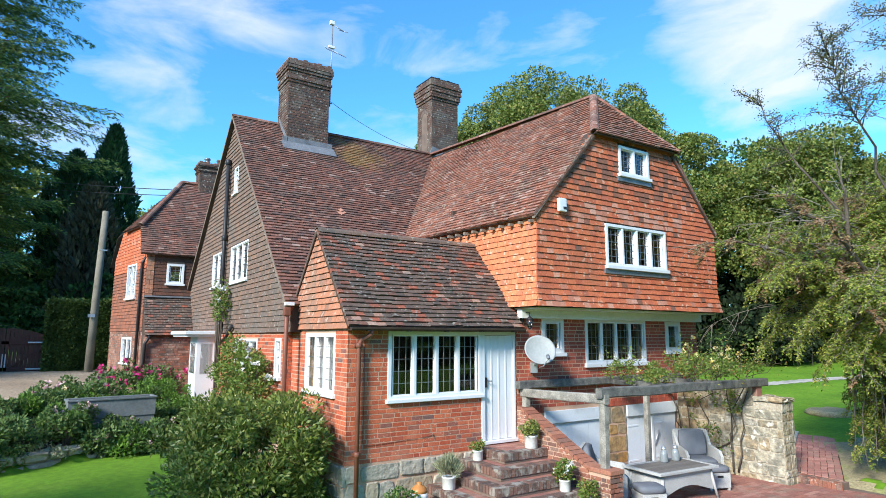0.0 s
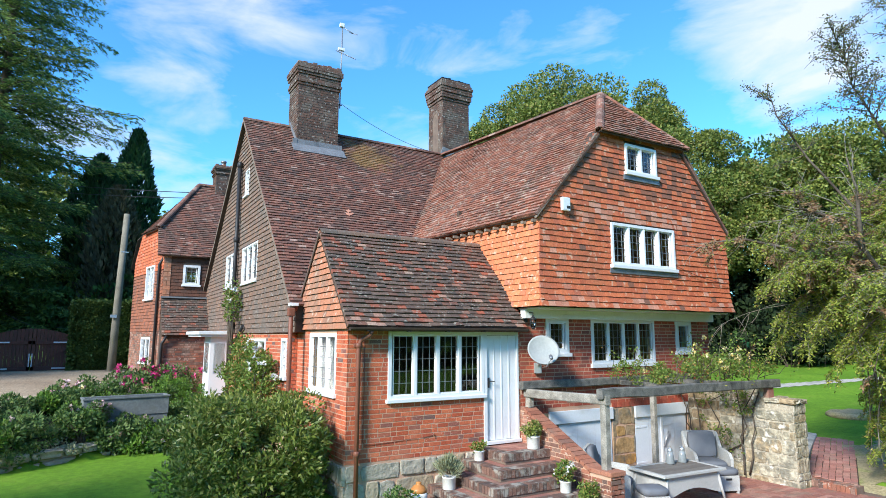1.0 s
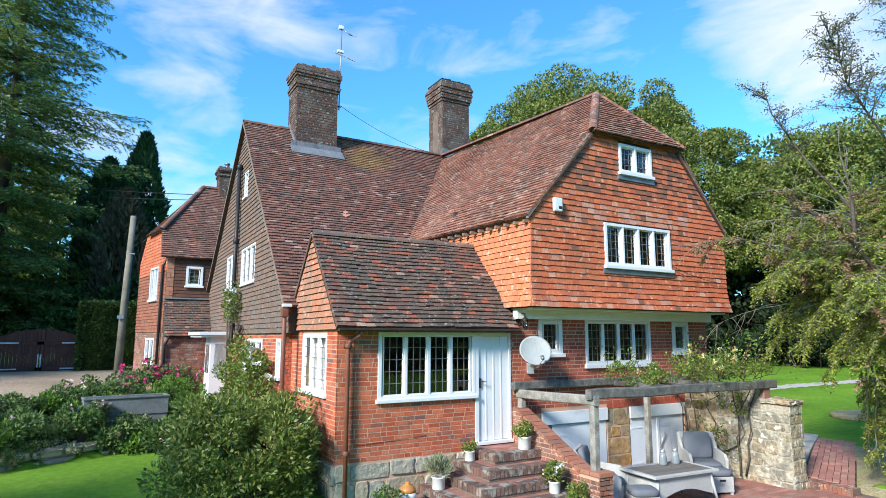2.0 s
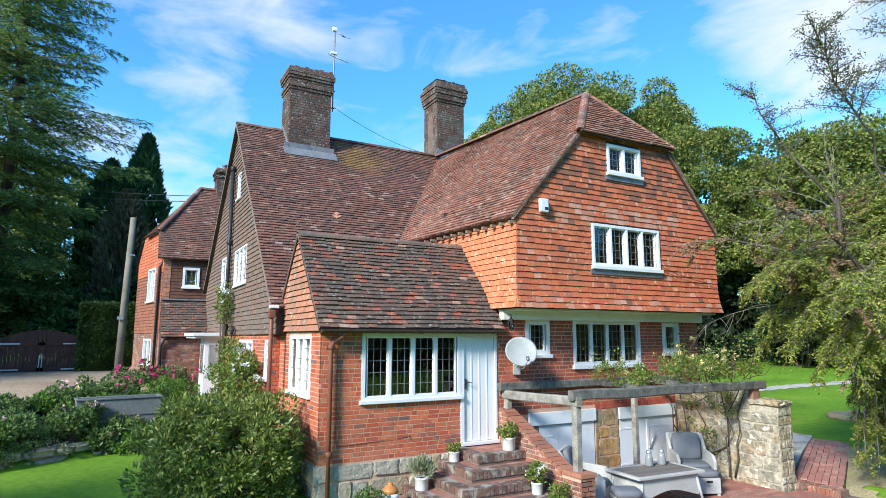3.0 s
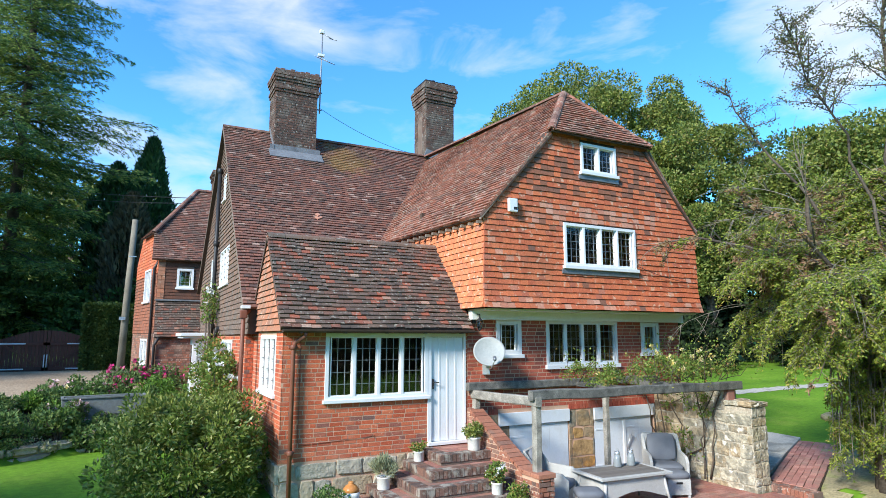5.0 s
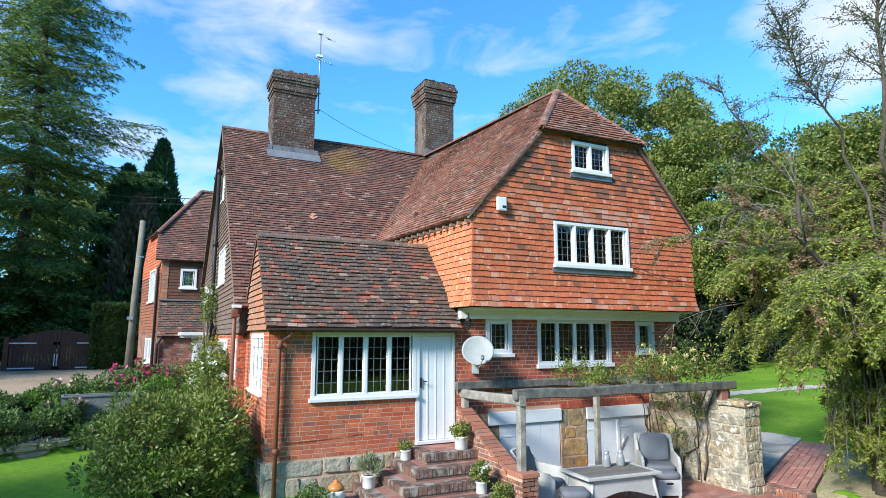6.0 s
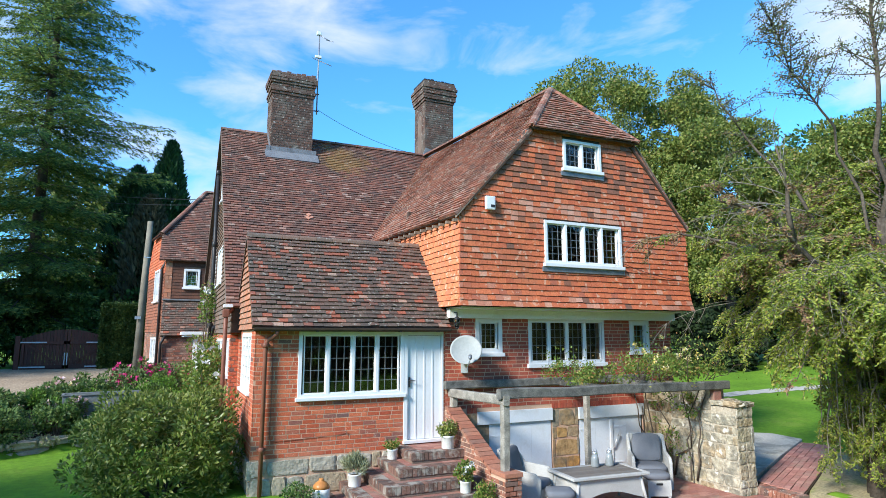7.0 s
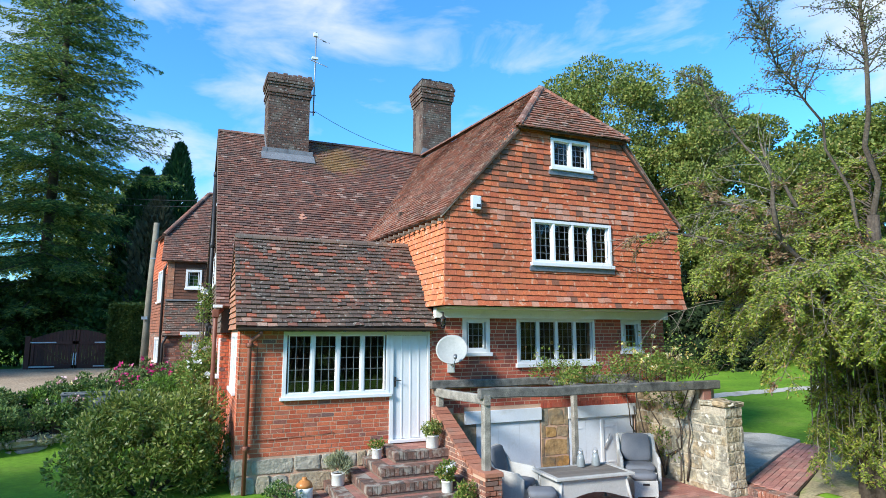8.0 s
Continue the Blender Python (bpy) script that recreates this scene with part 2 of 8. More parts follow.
M_BRICK_RAMP = material("weathered_wall_brick", [(0.0, (0.30, 0.12, 0.075)), (0.25, (0.22, 0.085, 0.058)), (0.45, (0.36, 0.15, 0.095)), (0.62, (0.15, 0.075, 0.058)), (0.8, (0.33, 0.19, 0.14)), (0.92, (0.10, 0.065, 0.055)), (1.0, (0.40, 0.23, 0.17))], 0.9, 45, 0.3, 2.2, (0.42, 0.33, 0.26), 0.55, (0.52, 0.66), speck=(0.5, 0.42, 0.35), speck_scale=16)
M_BRICK_COPE = material("coping_brick", [(0.0, (0.33, 0.125, 0.075)), (0.4, (0.25, 0.095, 0.062)), (0.75, (0.38, 0.16, 0.10)), (1.0, (0.22, 0.11, 0.08))], 0.9, 45, 0.25, 2.2, (0.24, 0.16, 0.12), 0.5)
M_PATH_BRICK = material("pink_path_brick", [(0.0, (0.42, 0.19, 0.15)), (0.4, (0.34, 0.15, 0.12)), (0.75, (0.48, 0.24, 0.19)), (1.0, (0.30, 0.15, 0.12))], 0.92, 40, 0.25, 2.0, (0.26, 0.21, 0.16), 0.5)
M_STONE_GREY = material("grey_sandstone", [(0.0, (0.35, 0.315, 0.25)), (0.4, (0.45, 0.405, 0.32)), (0.7, (0.37, 0.29, 0.19)), (1.0, (0.50, 0.455, 0.375))], 0.92, 14, 0.3, 3.5, (0.27, 0.255, 0.21), 0.6, (0.5, 0.64), bump=1.0, bump_scale=11, bump_distance=0.03)
M_STONE_GOLD = material("ironstone", [(0.0, (0.44, 0.235, 0.075)), (0.2, (0.27, 0.235, 0.175)), (0.4, (0.36, 0.205, 0.085)), (0.6, (0.24, 0.20, 0.14)), (0.8, (0.43, 0.25, 0.09)), (1.0, (0.33, 0.28, 0.20))], 0.92, 8, 0.5, 2.2, (0.15, 0.15, 0.13), 0.7, (0.48, 0.62), bump=0.8, bump_scale=9, bump_distance=0.02)
M_WHITE = material("white_paint", [(0.3, (0.68, 0.70, 0.72)), (0.7, (0.76, 0.77, 0.78))], 0.42, 25, 0.03, 2.0, (0.60, 0.60, 0.58), 0.25, pieces=False, bump=0.08, spec=0.45)
M_BLUEWHITE = material("pale_grey_paint", [(0.3, (0.62, 0.67, 0.72)), (0.7, (0.70, 0.74, 0.78))], 0.5, 25, 0.04, 2.0, (0.48, 0.48, 0.46), 0.4, pieces=False, bump=0.1)
M_LEAD = material("lead", [(0.3, (0.20, 0.21, 0.23)), (0.7, (0.30, 0.32, 0.34))], 0.5, 20, 0.15, 4.0, pieces=False, metal=0.6)
M_FLASH = material("lead_flashing", [(0.3, (0.13, 0.135, 0.145)), (0.7, (0.22, 0.23, 0.245))], 0.7, 20, 0.2, 4.0, (0.16, 0.16, 0.16), 0.4, pieces=False, metal=0.1)
M_PIPE = material("brown_paint_pipe", [(0.3, (0.17, 0.065, 0.042)), (0.7, (0.22, 0.085, 0.055))], 0.5, 30, 0.12, 6.0, pieces=False, bump=0.1)
M_BLACK = material("black_paint", [(0.3, (0.018, 0.018, 0.02)), (0.7, (0.032, 0.032, 0.034))], 0.45, 30, 0.15, 6.0, pieces=False, bump=0.1)
M_OAK = material("weathered_oak", [(0.25, (0.060, 0.058, 0.054)), (0.5, (0.136, 0.132, 0.120)), (0.75, (0.216, 0.204, 0.180))], 0.9, 55, 0.35, 7.0, pieces=False, bump=0.7)
M_OAK_PALE = material("bleached_oak", [(0.25, (0.15, 0.138, 0.118)), (0.5, (0.26, 0.24, 0.205)), (0.75, (0.38, 0.35, 0.30))], 0.9, 55, 0.4, 6.0, pieces=False, bump=0.7)
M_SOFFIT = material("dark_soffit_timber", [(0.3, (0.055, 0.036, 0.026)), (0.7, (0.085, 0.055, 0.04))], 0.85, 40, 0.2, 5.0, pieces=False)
M_CREAM = material("soffit_paint", [(0.3, (0.70, 0.70, 0.66)), (0.7, (0.78, 0.78, 0.73))], 0.7, 25, 0.05, 2.0, (0.50, 0.50, 0.44), 0.4, pieces=False)
M_GRASS_SOIL = material("lawn_turf", [(0.25, (0.082, 0.175, 0.010)), (0.45, (0.112, 0.235, 0.012)), (0.6, (0.138, 0.270, 0.015)), (0.75, (0.175, 0.300, 0.022))], 0.9, 7, 0.25, 0.5, (0.23, 0.28, 0.045), 0.5, (0.58, 0.72), pieces=False, bump=0.4, bump_scale=60, bump_distance=0.015)
M_GRAVEL = material("drive_gravel", [(0.25, (0.27, 0.20, 0.135)), (0.5, (0.35, 0.265, 0.18)), (0.75, (0.44, 0.34, 0.235))], 0.95, 16, 0.45, 0.6, pieces=False, bump=0.8, bump_scale=45, bump_distance=0.02)
M_SOIL = material("bed_soil", [(0.3, (0.05, 0.036, 0.024)), (0.7, (0.085, 0.062, 0.042))], 0.95, 25, 0.3, 2.0, pieces=False, bump=0.8, bump_distance=0.03)
M_SLAB = material("path_slab", [(0.3, (0.40, 0.375, 0.315)), (0.7, (0.56, 0.53, 0.45))], 0.9, 25, 0.2, 1.5, (0.13, 0.13, 0.11), 0.6, pieces=False, bump=0.5)
M_GATE = material("stained_gate_wood", [(0.0, (0.085, 0.030, 0.020)), (0.5, (0.115, 0.040, 0.025)), (1.0, (0.07, 0.026, 0.018))], 0.55, 30, 0.2, 3.0)
M_POLE = material("pole_wood", [(0.25, (0.14, 0.125, 0.095)), (0.5, (0.21, 0.19, 0.145)), (0.75, (0.27, 0.245, 0.19))], 0.9, 40, 0.25, 2.0, pieces=False, bump=0.5)
M_GALV = material("galvanised_steel", [(0.3, (0.50, 0.52, 0.54)), (0.7, (0.62, 0.64, 0.66))], 0.45, 20, 0.1, 4.0, pieces=False, metal=0.8)
M_BARK = material("tree_bark", [(0.25, (0.055, 0.041, 0.031)), (0.5, (0.095, 0.075, 0.057)), (0.75, (0.15, 0.122, 0.095))], 0.95, 18, 0.35, 2.0, pieces=False, bump=0.9, bump_distance=0.03)
M_TWIG = material("bare_twig", [(0.25, (0.17, 0.145, 0.115)), (0.75, (0.30, 0.265, 0.22))], 0.95, 18, 0.25, 2.0, pieces=False, bump=0.3)


def leaf_material(name, stops, translucent=0.35, rough=0.55):
    return material(name, stops, rough, 12, 0.12, 1.0, None, 0.0, bump=0.0, translucent=translucent, spec=0.35)


M_LEAF_OAK = leaf_material("oak_leaf", [(0.0, (0.076, 0.112, 0.021)), (0.4, (0.140, 0.180, 0.034)), (0.75, (0.224, 0.258, 0.050)), (0.93, (0.31, 0.31, 0.074)), (1.0, (0.32, 0.22, 0.09))], 0.28)
# near-black leaf colour that holds the shade under the trees
M_LEAF_SHADED = leaf_material("shaded_leaf", [(0.0, (0.008, 0.018, 0.006)), (0.6, (0.016, 0.032, 0.009)), (1.0, (0.030, 0.055, 0.014))], 0.1, 0.95)
# far range tile, darkened: the shade on that house is in its colour
M_HUNG_FAR_SHADED = material("hung_tile_far_shaded", [(0.0, (0.10, 0.050, 0.036)), (0.4, (0.13, 0.058, 0.038)), (0.75, (0.08, 0.048, 0.038)), (1.0, (0.17, 0.070, 0.042))], 0.88, 35, 0.25, 0.8)
M_DRY = material("dry_litter", [(0.25, (0.24, 0.20, 0.11)), (0.5, (0.33, 0.28, 0.16)), (0.75, (0.22, 0.26, 0.07))], 0.95, 20, 0.35, 2.2, pieces=False, bump=0.8, bump_scale=40, bump_distance=0.02)
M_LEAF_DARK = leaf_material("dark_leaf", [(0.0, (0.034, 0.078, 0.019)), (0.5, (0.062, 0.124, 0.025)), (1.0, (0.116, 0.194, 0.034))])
M_LEAF_CEDAR = leaf_material("conifer_needle", [(0.0, (0.055, 0.105, 0.030)), (0.5, (0.115, 0.180, 0.042)), (0.85, (0.22, 0.29, 0.058)), (1.0, (0.36, 0.41, 0.08))], 0.38)
M_LEAF_CYPRESS = leaf_material("cypress_spray", [(0.0, (0.016, 0.050, 0.019)), (0.6, (0.034, 0.085, 0.028)), (1.0, (0.054, 0.124, 0.034))], 0.15)
M_LEAF_BROWN = leaf_material("brown_spray", [(0.0, (0.054, 0.050, 0.028)), (0.6, (0.093, 0.078, 0.040)), (1.0, (0.139, 0.109, 0.054))], 0.15)
M_LEAF_YEW = leaf_material("yew_spray", [(0.0, (0.085, 0.140, 0.024)), (0.35, (0.19, 0.255, 0.040)), (0.7, (0.36, 0.41, 0.066)), (0.94, (0.46, 0.47, 0.10)), (1.0, (0.46, 0.26, 0.11))], 0.4)
M_LEAF_BUSH = leaf_material("bush_leaf", [(0.0, (0.075, 0.125, 0.024)), (0.4, (0.160, 0.215, 0.042)), (0.8, (0.285, 0.325, 0.075)), (1.0, (0.46, 0.45, 0.16))], 0.3, 0.38)
M_LEAF_BED = leaf_material("border_leaf", [(0.0, (0.055, 0.115, 0.036)), (0.5, (0.110, 0.195, 0.055)), (1.0, (0.24, 0.32, 0.10))])
M_LEAF_BOX = leaf_material("box_leaf", [(0.0, (0.070, 0.155, 0.022)), (0.5, (0.116, 0.232, 0.031)), (1.0, (0.186, 0.326, 0.046))])
M_LEAF_HEDGE = leaf_material("hedge_leaf", [(0.0, (0.034, 0.074, 0.019)), (0.5, (0.070, 0.124, 0.028)), (1.0, (0.132, 0.178, 0.039))])
M_LEAF_ROSE = leaf_material("rose_leaf", [(0.0, (0.085, 0.147, 0.028)), (0.5, (0.155, 0.240, 0.043)), (0.85, (0.248, 0.310, 0.062)), (1.0, (0.434, 0.232, 0.093))])
M_LEAF_GREY = leaf_material("lavender_leaf", [(0.0, (0.248, 0.279, 0.171)), (0.5, (0.341, 0.372, 0.232)), (1.0, (0.434, 0.434, 0.279))])
M_PINK = leaf_material("pink_petal", [(0.0, (0.55, 0.02, 0.16)), (0.5, (0.68, 0.05, 0.24)), (1.0, (0.75, 0.18, 0.35))], 0.3)
M_PALEPINK = leaf_material("pale_petal", [(0.0, (0.68, 0.42, 0.45)), (1.0, (0.75, 0.58, 0.55))], 0.3)
M_YELLOW = leaf_material("yellow_petal", [(0.0, (0.78, 0.62, 0.16)), (0.6, (0.80, 0.70, 0.40)), (1.0, (0.80, 0.74, 0.55))], 0.3)
M_WHITE_PETAL = leaf_material("white_petal", [(0.0, (0.75, 0.74, 0.72)), (1.0, (0.80, 0.80, 0.78))], 0.3)


def glass_material():
    m = bpy.data.materials.new("window_glass")
    m.use_nodes = True
    n, l = m.node_tree.nodes, m.node_tree.links
    b = n["Principled BSDF"]
    b.inputs["Base Color"].default_value = (0.96, 0.98, 0.97, 1)
    b.inputs["Roughness"].default_value = 0.02
    b.inputs["Transmission Weight"].default_value = 1.0
    b.inputs["IOR"].default_value = 1.5
    w = n.new("ShaderNodeTexNoise")
    w.inputs["Scale"].default_value = 3.0
    bn = n.new("ShaderNodeBump")
    bn.inputs["Strength"].default_value = 0.06
    bn.inputs["Distance"].default_value = 0.02
    l.new(w.outputs["Fac"], bn.inputs["Height"])
    l.new(bn.outputs["Normal"], b.inputs["Normal"])
    return m


M_GLASS = glass_material()
M_VERGE = material("verge_mortar", [(0.3, (0.15, 0.115, 0.09)), (0.7, (0.26, 0.21, 0.165))], 0.95, 40, 0.3, 6.0, pieces=False)


# ---- building helpers ----
def mesh_of(name, bm, mat):
    me = bpy.data.meshes.new(name)
    bm.normal_update()
    bm.to_mesh(me)
    bm.free()
    me.materials.append(mat)
    return me


def part(name, bm, mat, parent=None, label=""):
    """One mesh object, under a thing or a part if a parent is given."""
    ob = new(name, mesh_of(name, bm, mat))
    if parent:
        ob.parent = parent
    if label:
        tagged(ob, label)
    return ob


def part_arrays(name, verts, faces, mat, parent=None, label="", smooth=False):
    me = bpy.data.meshes.new(name)
    me.from_pydata(verts, [], faces)
    me.materials.append(mat)
    me.update()
    if smooth:
        me.shade_smooth()
    ob = new(name, me)
    if parent:
        ob.parent = parent
    if label:
        tagged(ob, label)
    return ob


def thing(name, m, label, category, group="", kind=""):
    ob = new(name)
    ob.matrix_basis = m
    return tagged(ob, label, category, group, kind)


def box(bm, x0, x1, y0, y1, z0, z1, bevel=0.0):
    vs = [bm.verts.new(p) for p in ((x0, y0, z0), (x1, y0, z0), (x1, y1, z0), (x0, y1, z0), (x0, y0, z1), (x1, y0, z1), (x1, y1, z1), (x0, y1, z1))]
    fs = [bm.faces.new([vs[i] for i in f]) for f in ((3, 2, 1, 0), (4, 5, 6, 7), (0, 1, 5, 4), (1, 2, 6, 5), (2, 3, 7, 6), (3, 0, 4, 7))]
    if bevel:
        bmesh.ops.bevel(bm, geom=list({e for f in fs for e in f.edges}), offset=bevel, segments=2, affect="EDGES", profile=0.6)
    return bm


def boxes(*rows, bevel=0.0):
    bm = bmesh.new()
    for r in rows:
        box(bm, *r, bevel=bevel)
    return bm


def prism(bm, poly, depth):
    """A flat polygon given in space, thickened by the vector depth."""
    a = [bm.verts.new(p) for p in poly]
    c = [bm.verts.new(Vector(p) + Vector(depth)) for p in poly]
    bm.faces.new(a)
    bm.faces.new(c[::-1])
    k = len(a)
    for i in range(k):
        bm.faces.new((a[i], c[i], c[(i + 1) % k], a[(i + 1) % k]))
    bmesh.ops.recalc_face_normals(bm, faces=bm.faces[:])
    return bm


def lathe(bm, profile, cx=0.0, cy=0.0, seg=20):
    """Turn (radius, height) pairs round a vertical axis."""
    rings = []
    for r, z in profile:
        rings.append([bm.verts.new((cx + r * math.cos(2 * math.pi * i / seg), cy + r * math.sin(2 * math.pi * i / seg), z)) for i in range(seg)])
    for a, b in zip(rings, rings[1:]):
        for i in range(seg):
            bm.faces.new((a[i], a[(i + 1) % seg], b[(i + 1) % seg], b[i]))
    bm.faces.new(rings[0][::-1])
    bm.faces.new(rings[-1])
    for f in bm.faces:
        f.smooth = True
    return bm


def tube(bm, pts, radii, seg=8):
    """A round bar through the points with a radius at each."""
    pts = [Vector(p) for p in pts]
    if not hasattr(radii, "__len__"):
        radii = [radii] * len(pts)
    rings = []
    for i, p in enumerate(pts):
        d = (pts[min(i + 1, len(pts) - 1)] - pts[max(i - 1, 0)]).normalized()
        s = d.orthogonal().normalized() if i == 0 else (s - d * s.dot(d)).normalized()
        t = d.cross(s)
        rings.append([bm.verts.new(p + (s * math.cos(2 * math.pi * k / seg) + t * math.sin(2 * math.pi * k / seg)) * radii[i]) for k in range(seg)])
    for a, b in zip(rings, rings[1:]):
        for k in range(seg):
            f = bm.faces.new((a[k], a[(k + 1) % seg], b[(k + 1) % seg], b[k]))
            f.smooth = True
    bm.faces.new(rings[0][::-1])
    bm.faces.new(rings[-1])
    return bm


class Plane:
    """A wall or roof face: a place O, the way U along it, V up it and N out of it."""

    def __init__(self, o, u, v):
        self.o, self.u = Vector(o), Vector(u).normalized()
        v = Vector(v)
        self.v = (v - self.u * v.dot(self.u)).normalized()
        self.n = self.u.cross(self.v)

    def at(self, u, v, n=0.0):
        return self.o + self.u * u + self.v * v + self.n * n

    def uv(self, p):
        d = Vector(p) - self.o
        return d.dot(self.u), d.dot(self.v)

    def matrix(self, u, v, n=0.0):
        m = Matrix((self.u, self.v, self.n)).transposed().to_4x4()
        m.translation = self.at(u, v, n)
        return m


def lerp_table(table, v):
    if v <= table[0][0]:
        return table[0][1]
    for (a, x), (b, y) in zip(table, table[1:]):
        if v <= b:
            return x + (y - x) * (v - a) / max(b - a, 1e-6)
    return table[-1][1]


def wall(name, pl, profile, openings, thick, mat, parent=None, label="", bottom=0.0):
    """A wall on a plane under a top line of (u, v) pairs, with real openings (u0, u1, v0, v1)."""
    cuts = sorted({round(u, 4) for u, _ in profile} | {round(c, 4) for o in openings for c in o[:2]})
    cuts = [c for c in cuts if profile[0][0] - 1e-4 <= c <= profile[-1][0] + 1e-4]
    bm = bmesh.new()
    for a, b in zip(cuts, cuts[1:]):
        ta, tb = lerp_table(profile, a), lerp_table(profile, b)
        mid = (a + b) / 2
        holes = sorted((o[2], o[3]) for o in openings if o[0] < mid < o[1])
        low = bottom
        for v0, v1 in holes:
            prism(bm, [pl.at(a, low), pl.at(b, low), pl.at(b, v0), pl.at(a, v0)], -pl.n * thick)
            low = v1
        prism(bm, [pl.at(a, low), pl.at(b, low), pl.at(b, tb), pl.at(a, ta)], -pl.n * thick)
    bmesh.ops.recalc_face_normals(bm, faces=bm.faces[:])
    ob = part(name, bm, mat, parent)
    return tagged(ob, label, "", "", "structure") if not parent else ob


def spans(u0, u1, v0, v1, openings):
    out = [(u0, u1)]
    for a, b, c, d in openings:
        if c < v1 - 0.012 and d > v0 + 0.012:
            nxt = []
            for s, e in out:
                if a > s:
                    nxt.append((s, min(a, e)))
                if b < e:
                    nxt.append((max(b, s), e))
            out = [(s, e) for s, e in nxt if e - s > 0.015]
    return out


def lay(pl, parent, name, mat, height, gauge, widths, gap, proud, v0, v1, left, right, openings=(), stretch=None, limit=300, jitter=0.0,
        overlap=0.0, flare=None, seed=1, other=None, course_shift=None, third=None, wave=0.0):
    """Lay bricks or tiles course by course. proud: (bottom, top) depth off the face. left, right: (v, u) tables.
    stretch: the (u0, u1, v0, v1) whose pieces are objects of their own."""
    rnd = random.Random(seed)
    cache, singles, verts, faces, verts2, faces2, verts3, faces3 = {}, 0, [], [], [], [], [], []
    v, row = v0, 0
    while v < v1 - 0.01:
        top = min(v + gauge - gap, v1)
        a, b = lerp_table(left, (v + top) / 2), lerp_table(right, (v + top) / 2)
        start = a - (widths[0] * 0.5 if row % 2 else 0.0) - (course_shift[row % len(course_shift)] if course_shift else 0.0)
        u, k = start, row
        while u < b:
            w = widths[k % len(widths)]
            k += 1
            for s, e in spans(max(u, a), min(u + w - gap, b), v, top, openings):
                if e - s < 0.02:
                    continue
                j = (rnd.uniform(-jitter, jitter), rnd.uniform(-jitter, jitter), rnd.uniform(-jitter, jitter) * 0.6)
                lift = flare(v) if flare else 0.0
                lift2 = flare(v + gauge) if flare else 0.0
                if wave:
                    rise = wave * (0.5 + 0.5 * noise.noise(Vector((s * 0.55, v * 0.55, seed))))
                    sway = wave * 0.55 * noise.noise(Vector((s * 0.7, v * 0.25, seed + 7.0)))
                    j = (j[0], j[1] + sway, j[2] + rise)
                full = abs((e - s) - (w - gap)) < 1e-4
                vt = top + (overlap if v + gauge < v1 else 0.0)
                p0, p1 = proud[0] + lift, proud[1] + lift2
                use_other = other and other[0](s, v, rnd)
                use_third = third and not use_other and third[0](s, v, rnd)
                mine = full and singles < limit and not use_other and not use_third and (stretch is None or (stretch[0] <= s and e <= stretch[1] and stretch[2] <= v <= stretch[3]))
                if mine:
                    key = (round(e - s, 3), round(vt - v, 3), round(p0, 3), round(p1, 3))
                    if key not in cache:
                        w2, h2, q0, q1 = e - s, vt - v, p0, p1
                        me = bpy.data.meshes.new(name)
                        me.from_pydata([(0, 0, -0.004), (w2, 0, -0.004), (w2, h2, -0.004), (0, h2, -0.004), (0, 0, q0), (w2, 0, q0), (w2, h2, q1), (0, h2, q1)], [],
                                       [(4, 5, 6, 7), (0, 1, 5, 4), (1, 2, 6, 5), (2, 3, 7, 6), (3, 0, 4, 7)])
                        me.materials.append(mat)
                        cache[key] = me
                    ob = new(name, cache[key])
                    ob.parent = parent
                    ob.matrix_basis = pl.matrix(s, v + j[1], j[2]) @ pose(0, 0, 0, 0, 0, j[0] * 60)
                    singles += 1
                else:
                    vs, fs = (verts2, faces2) if use_other else (verts3, faces3) if use_third else (verts, faces)
                    i = len(vs)
                    for (uu, vv, nn) in ((s, v, -0.004), (e, v, -0.004), (e, vt, -0.004), (s, vt, -0.004), (s, v + j[1], p0 + j[2]), (e, v + j[1] + j[0], p0 + j[2]), (e, vt + (j[1] if wave else 0.0), p1 + j[2]), (s, vt + (j[1] if wave else 0.0), p1 + j[2])):
                        vs.append(pl.at(uu, vv, nn))
                    fs.extend([(i + 4, i + 5, i + 6, i + 7), (i, i + 1, i + 5, i + 4), (i + 1, i + 2, i + 6, i + 5), (i + 2, i + 3, i + 7, i + 6), (i + 3, i, i + 4, i + 7)])
            u += w
        v += gauge
        row += 1
    if verts:
        tagged(part_arrays(name + "work", verts, faces, mat, parent), "", "", "", "stuff")
    if verts2:
        tagged(part_arrays(name + "_patching", verts2, faces2, other[1], parent), "", "", "", "stuff")
    if verts3:
        tagged(part_arrays(name + "_weathering", verts3, faces3, third[1], parent), "", "", "", "stuff")


